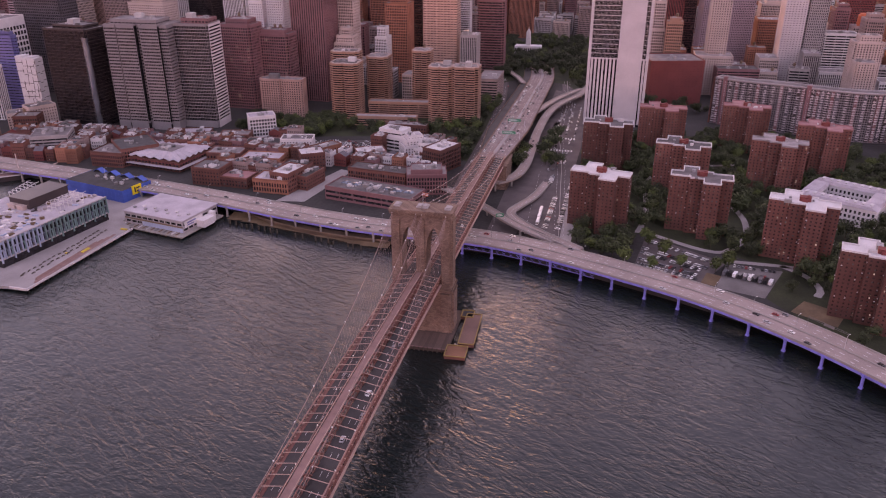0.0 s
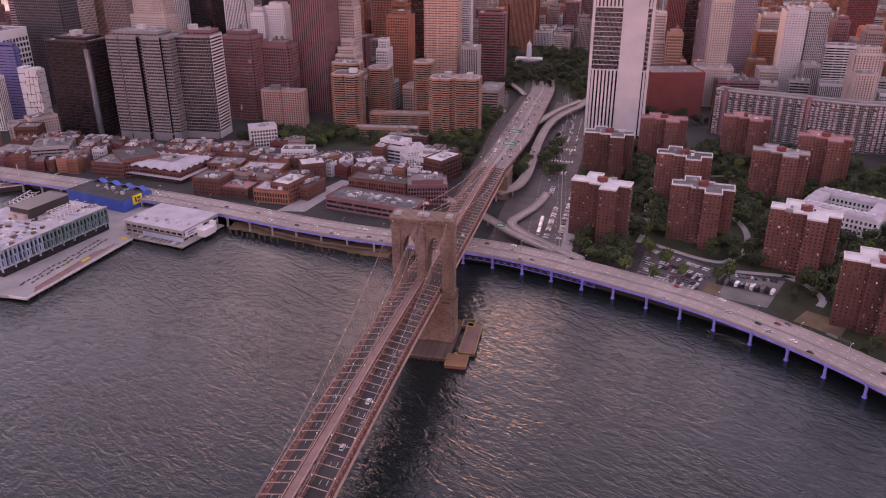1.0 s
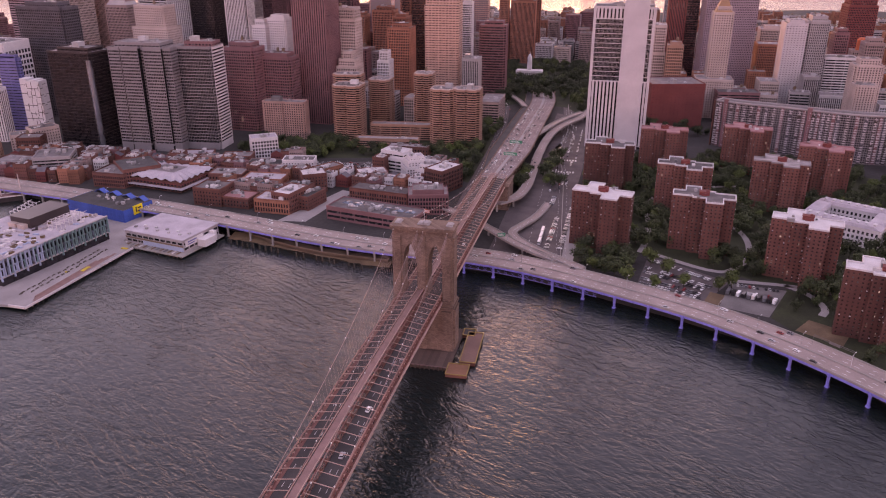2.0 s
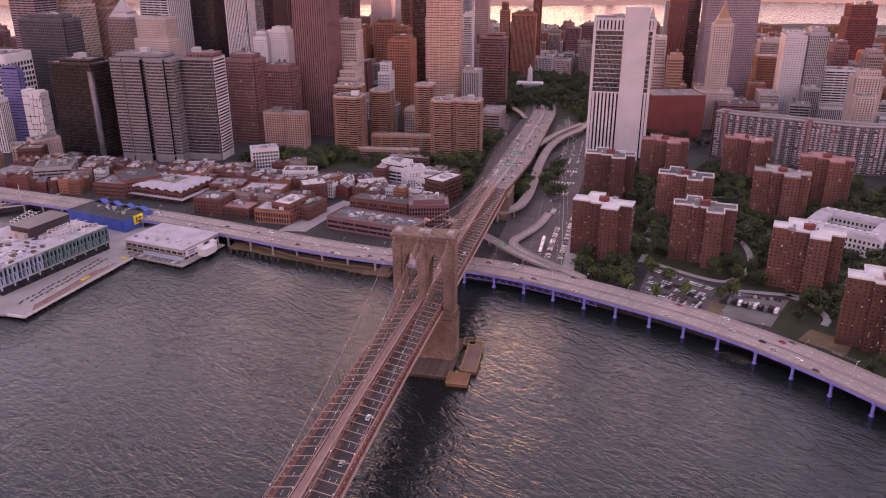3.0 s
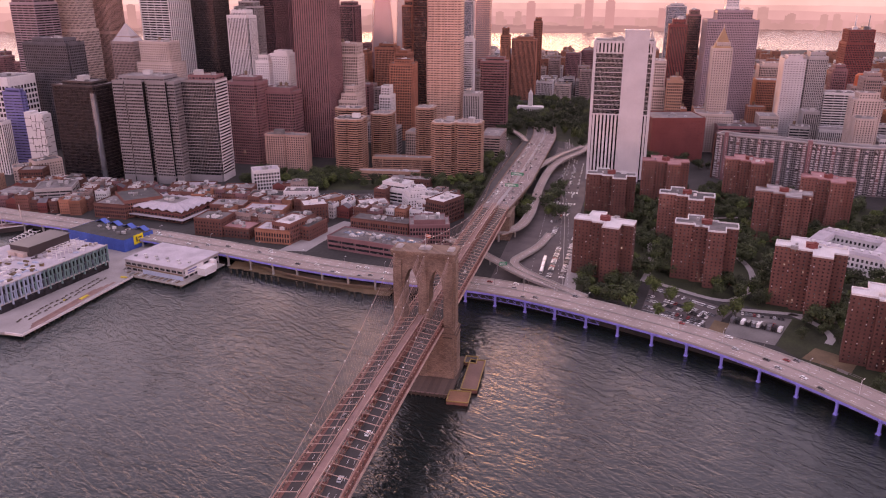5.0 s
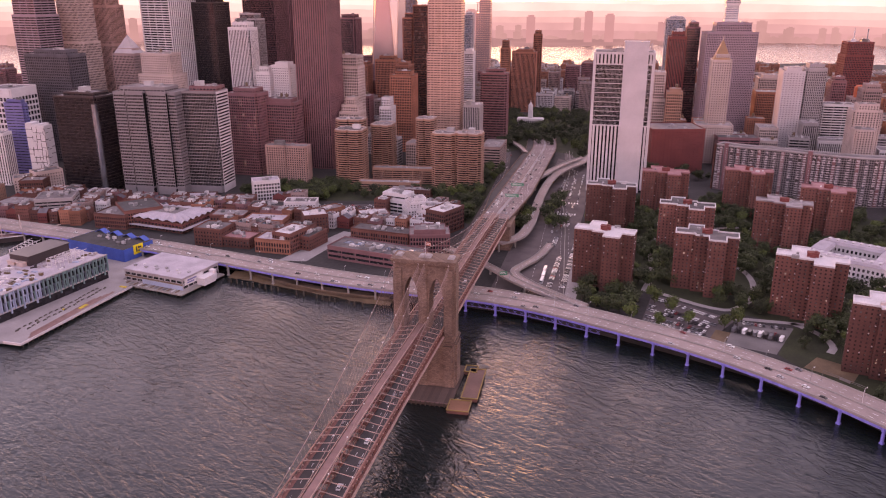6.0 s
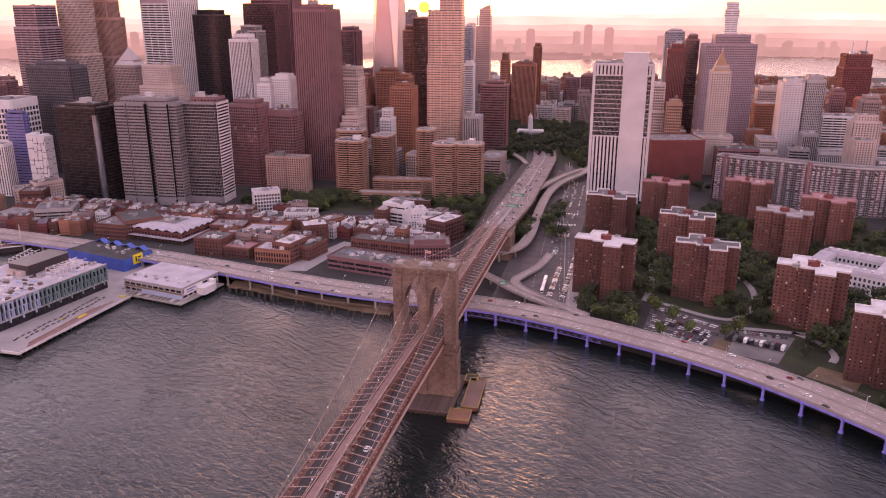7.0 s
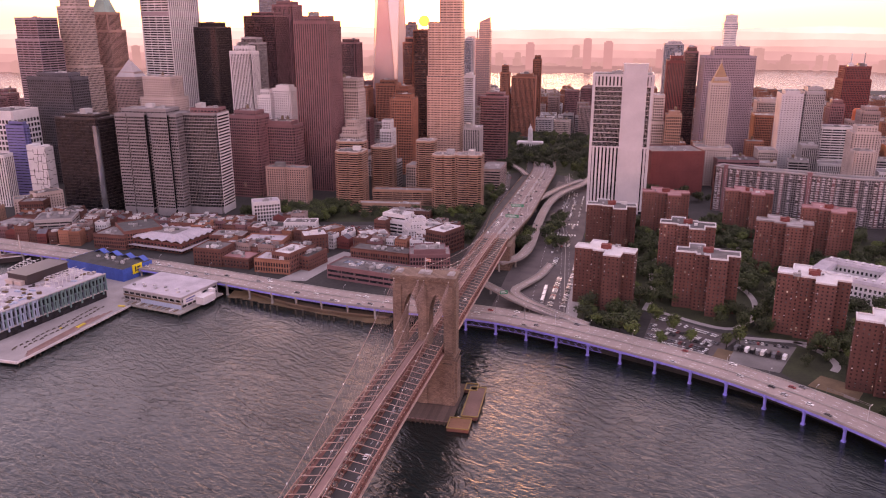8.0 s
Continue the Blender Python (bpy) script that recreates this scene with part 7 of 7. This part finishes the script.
for x, y in ((90, 148), (97, 156), (106, 146), (113, 158), (121, 168), (128, 158), (118, 146), (127, 142), (104, 136), (112, 132), (122, 126), (131, 150), (96, 140)):
    plant(x + rng.uniform(-2, 2), y + rng.uniform(-2, 2))


# ---- cars ----
CAR_PAINTS = [material("car_paint_" + n, c, rough=0.3, vary=0.03, grain=0.02, bump=0) for n, c in
              (("white", (0.75, 0.75, 0.74)), ("silver", (0.42, 0.42, 0.43)), ("black", (0.02, 0.02, 0.022)), ("grey", (0.14, 0.14, 0.15)), ("red", (0.3, 0.03, 0.03)), ("pale", (0.6, 0.58, 0.55)))]
CAR_NAMES = ("white", "silver", "black", "dark grey", "dark red", "pale")
CAR_GLASS = material("car_glass", (0.02, 0.02, 0.025), rough=0.08, vary=0.02, grain=0.02, bump=0)
TYRE = material("tyre", (0.02, 0.02, 0.02), rough=0.9, bump=0)
BODY, CABIN = Shape(), Shape()
side = [(-2.25, 0.35), (2.2, 0.35), (2.28, 0.7), (2.05, 0.92), (0.9, 1.0), (-1.9, 1.0), (-2.28, 0.85)]
for s in (-0.9, 0.9):
    q = [(x, s, z) for x, z in side]
    BODY.face(*(q if s < 0 else reversed(q)))
for (x0, z0), (x1, z1) in zip(side, side[1:] + side[:1]):
    BODY.face((x0, -0.9, z0), (x0, 0.9, z0), (x1, 0.9, z1), (x1, -0.9, z1))
BODY.prism([(-1.45, -0.68), (0.55, -0.68), (0.55, 0.68), (-1.45, 0.68)], 1.44, 1.5, taper=0.96, centre=(-0.45, 0))
CABIN.prism([(-1.7, -0.82), (0.85, -0.82), (0.85, 0.82), (-1.7, 0.82)], 0.98, 1.45, taper=0.8, centre=(-0.5, 0))
WHEEL = Shape()
for s in (1,):
    n = 10
    for k in range(n):
        a, b = 6.2832 * k / n, 6.2832 * (k + 1) / n
        WHEEL.face((0.33 * math.cos(a), -0.11, 0.33 * math.sin(a)), (0.33 * math.cos(b), -0.11, 0.33 * math.sin(b)), (0.33 * math.cos(b), 0.11, 0.33 * math.sin(b)), (0.33 * math.cos(a), 0.11, 0.33 * math.sin(a)))
    for y in (-0.11, 0.11):
        WHEEL.face(*[(0.33 * math.cos(6.2832 * k / n), y, 0.33 * math.sin(6.2832 * k / n)) for k in range(n)])
wheel_mesh, cabin_mesh = WHEEL.mesh("wheel", TYRE), CABIN.mesh("window_glazing", CAR_GLASS)
CARS = []
for name, paint in zip(CAR_NAMES, CAR_PAINTS):
    c = thing("car", "%s saloon car on the asphalt" % name, "car", pose(0, 0, -300), "cars")
    part("body", BODY, paint, c)
    part("cabin_glass", cabin_mesh, None, c)
    for x in (-1.4, 1.4):
        for y in (-0.82, 0.82):
            part("wheel", wheel_mesh, None, c).location = (x, y, 0.33)
    CARS.append(c)
first_used = set()
rc = random.Random(3)


far_cars = []


def park(x, y, z, turn):
    k = rc.choice((0, 0, 0, 0, 1, 1, 2, 2, 2, 3, 3, 5, 5, 2, 1, 3, 0, 4))
    m = pose(x, y, z, 0, 0, turn)
    if y > 300:
        far_cars.append((CARS[k], m))
        return
    if k in first_used:
        copy_thing(CARS[k], m)
    else:
        first_used.add(k)
        CARS[k].matrix_basis = m


def rows_of_cars(x, y, turn, n, gap=2.7, z=3.05, fill=0.88):
    a = radians(turn)
    for k in range(n):
        if rc.random() < fill:
            park(x + math.cos(a) * gap * k, y + math.sin(a) * gap * k, z, turn + 90 + rc.choice((0, 180)) + rc.uniform(-2, 2))


# car parks before the housing towers
def lot_rows(a, b, c, d, shares, fill=0.85):
    """Rows from the edge a-b across to the edge c-d."""
    for f in shares:
        x0, y0, x1, y1 = a[0] + (b[0] - a[0]) * f, a[1] + (b[1] - a[1]) * f, c[0] + (d[0] - c[0]) * f, c[1] + (d[1] - c[1]) * f
        length = math.hypot(x1 - x0, y1 - y0)
        rows_of_cars(x0, y0, math.degrees(math.atan2(y1 - y0, x1 - x0)), int(length / 2.8), 2.8, fill=fill)


lot_rows((139, 116), (148, 172), (182, 98), (202, 134), (0.08, 0.24, 0.46, 0.62, 0.92))
lot_rows((200, 104), (206, 133), (233, 96), (243, 129), (0.55, 0.95))


def truck(x, y, turn, wall):
    t = thing("box_truck", "parked box truck with a pale body", "truck", pose(x, y, 3.05, 0, 0, turn), "trucks in the car park")
    part("box", Shape().box(-4.2, 1.6, -1.2, 1.2, 0.9, 3.6).box(-4.3, 1.7, -1.25, 1.25, 3.5, 3.7), wall, t)
    part("cab", Shape().box(1.7, 3.8, -1.1, 1.1, 0.5, 1.5).prism([(1.7, -1.1), (3.6, -1.1), (3.6, 1.1), (1.7, 1.1)], 1.5, 2.6, taper=0.85, centre=(2.4, 0)), CAR_PAINTS[3], t)
    part("windscreen", Shape().box(3.3, 3.5, -0.9, 0.9, 1.6, 2.3), CAR_GLASS, t)
    for px in (-3, 2.8):
        for py in (-1.0, 1.0):
            part("wheel", wheel_mesh, None, t).matrix_basis = pose(px, py, 0.5) @ Matrix.Scale(1.5, 4)


for k in range(10):
    truck(203 + 3.4 * k, 116 - 1.1 * k, 68 + rc.uniform(-3, 3), CAR_PAINTS[(3, 2, 0, 2, 3, 5, 2, 3, 2, 0)[k]])
for k in range(4):
    rows_of_cars(-222 + 22 * k, 364 - 6 * k, 18, 8, 2.8)
    rows_of_cars(-214 + 22 * k, 376 - 4 * k, 18, 8, 2.8)
for k in range(5):
    rows_of_cars(-228 + 20 * k, 356 + 3 * k, 74, 9, 2.7)
    rows_of_cars(-219 + 20 * k, 354 + 3 * k, 74, 9, 2.7)
for x, n in ((63, 26), (74, 28), (57, 10)):
    rows_of_cars(x, 175 if x != 57 else 285, 88, n, 4.8 if x == 74 else 3.0)


def traffic(line, width, z, lanes, count, seed, upto=1.0):
    r = random.Random(seed)
    for _ in range(count):
        k = r.randrange(0, int((len(line) - 2) * upto) + 1)
        u, lane = r.random(), (r.randrange(lanes) + 0.5) * width / lanes
        ln = shifted(line, lane)
        (x0, y0), (x1, y1) = ln[k], ln[k + 1]
        zz = z(y0 + (y1 - y0) * u) if callable(z) else z
        park(x0 + (x1 - x0) * u, y0 + (y1 - y0) * u, zz, math.degrees(math.atan2(y1 - y0, x1 - x0)))


traffic(along([p for p in RIVER_EDGE if p[0] > -480], 20), 27, 11.0, 6, 62, 5)
for k in range(90):
    y = 300 + 380 * rc.random()
    x = rc.choice((-11, -8, -4.5, 4, 7.5, 11))
    park(x, y, deck_z(y), 90 if x > 0 else 270)
for x, y in ((7.9, -176), (10.9, -158), (8.1, -140), (-7.9, -128), (7.9, -96), (10.9, -92), (-5.0, -60), (7.9, -40), (5, -20), (-8, 60), (8, 40), (8, 90), (5, 140), (-6, 170), (10, 190)):
    park(x, y, deck_z(y), 90)
for k in range(16):
    y = 250 + 330 * rc.random()
    park(26 + rc.choice((-2, 2)) + max(0, (y - 420) / 8), y + 0, 12.0, 92) if y < 420 and y > 330 else None
for k in range(50):
    y = 200 + 560 * rc.random()
    park(-27 - max(0, (y - 420) / 14) + rc.choice((-4, 0, 4)), y, 3.05, 92 + max(0, (y - 420) / 60))
for k in range(40):
    y = 330 + 300 * rc.random()
    park(62 - max(0, 400 - abs(y - 700)) * 0.02 + rc.choice((-5, -1.5, 1.5, 5)), y, 3.05, 92)

for x, y0, n in ((52, 330, 22), (66, 330, 20), (70, 440, 26), (48, 450, 20), (60, 465, 18)):
    for k in range(n):
        if rc.random() < 0.6:
            park(x + rc.uniform(-0.6, 0.6), y0 + 6.2 * k, 3.05, 91)


def bus(x, y, turn):
    b = thing("bus", "white city bus parked in the lot", "bus", pose(x, y, 3.05, 0, 0, turn), "parked buses")
    part("body", Shape().box(-6, 6, -1.25, 1.25, 0.4, 1.4).box(-6, 6, -1.25, 1.25, 2.5, 3.0).box(-5.6, 5.6, -1.1, 1.1, 3.0, 3.2), CAR_PAINTS[0], b)
    part("window_band", Shape().box(-5.95, 5.95, -1.2, 1.2, 1.4, 2.5), CAR_GLASS, b)
    for px in (-3.6, 3.8):
        for py in (-1.1, 1.1):
            part("wheel", wheel_mesh, None, b).matrix_basis = pose(px, py, 0.48) @ Matrix.Scale(1.45, 4)


gather("distant_cars", "cars on the far roads and in a parking lot", "cars", far_cars)
for k in range(3):
    bus(56, 186 + 13.5 * k, 88)


# ---- the city further back: lofts and offices between the towers ----
rf = random.Random(11)
FILL = []
for k, (w, d, h, style, wall) in enumerate(((26, 22, 24, "loft", "brick"), (30, 24, 34, "loft", "cream"), (22, 26, 46, "punched", "brown"), (34, 28, 28, "grid", "white"),
                                            (24, 24, 62, "loft", "stone"), (28, 22, 20, "punched", "tan"), (30, 30, 80, "loft", "mauve"), (26, 20, 38, "bands", "grey"))):
    b = block("%s city loft block with a cluttered flat roof" % ("red brick", "cream stone", "brown brick", "white", "grey stone", "tan brick", "dark", "grey banded")[k], 0, 0, w, d, h, 0, style, wall, name="city_block", units=2, tanks=1, group="city blocks", category="building")
    b.location.z = -600
    FILL.append((b, h, w, d))
placed_first = set()
far_blocks = []


def fill(x, y, k, turn):
    b, h, w, d = FILL[k]
    m = pose(x, y, 3, 0, 0, turn)
    if k in placed_first:
        copy_thing(b, m)
    else:
        placed_first.add(k)
        b.matrix_basis = m


PARK = [(-130, 660), (-40, 640), (130, 600), (120, 760), (80, 1140), (-130, 1120)]
spots = []
for i in range(54):
    for j in range(34):
        x, y = -1280 + i * 40 + rf.uniform(-6, 6), 610 + j * 42 + rf.uniform(-6, 6)
        if inside(x, y, PARK) or (x > 120 and y < 700) or (-60 < x < 120 and y < 700) or not inside(x, y, LAND):
            continue
        if abs(x - (109 - (y + 428) * 0.227)) > (y + 428) * 0.74 or not free(x, y, 17):
            continue
        if y > 900 and rf.random() < 0.25:
            continue
        k = rf.choice((0, 1, 2, 3, 5, 7) if x > 100 or y > 1500 else (1, 2, 4, 4, 6, 3, 7))
        turn = rf.choice((-6, 0, 0, 90)) + rf.uniform(-3, 3)
        if y < 860 and x > -760:
            fill(x, y, k, turn)
        else:
            far_blocks.append((FILL[k][0], pose(x, y, 3, 0, 0, turn)))
gather("far_city_blocks", "dense far city blocks of brick and stone", "city blocks", far_blocks)
# blocks beside the curved slab and behind the housing towers
for x, y, k, turn in ((470, 420, 5, 10), (430, 470, 0, 10), (500, 330, 3, 0), (560, 480, 2, 0), (560, 580, 7, 0), (500, 640, 3, 0), (610, 640, 4, 0), (300, 620, 5, 0), (350, 640, 3, 4), (-560, 330, 0, 20), (-600, 300, 5, 10)):
    fill(x, y, k, turn)
block("tan stone block under an orange sheeted roof house", 464, 862, 26, 24, 82, 0, "loft", "stone", name="office_tower", crown_h=0, cut=0, units=0)
solid("roof_house", Shape().prism(ring(7.5, 14), 0, 15, taper=0.92).prism(ring(6.9, 14), 15, 18, taper=0.6), ORANGE, "round orange sheeted roof house on a tan block", "roof house", pose(464, 862, 85))
# towers on the far bank of the second river, haze painted in as their glow
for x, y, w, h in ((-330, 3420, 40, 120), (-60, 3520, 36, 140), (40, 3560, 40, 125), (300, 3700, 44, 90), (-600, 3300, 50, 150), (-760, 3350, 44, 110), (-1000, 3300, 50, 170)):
    block("far tower across the second river in painted haze glow", x, y, w, w * 0.7, h, 10, "loft", "haze", units=0, glass=WALLS["haze"], roof=WALLS["haze"])
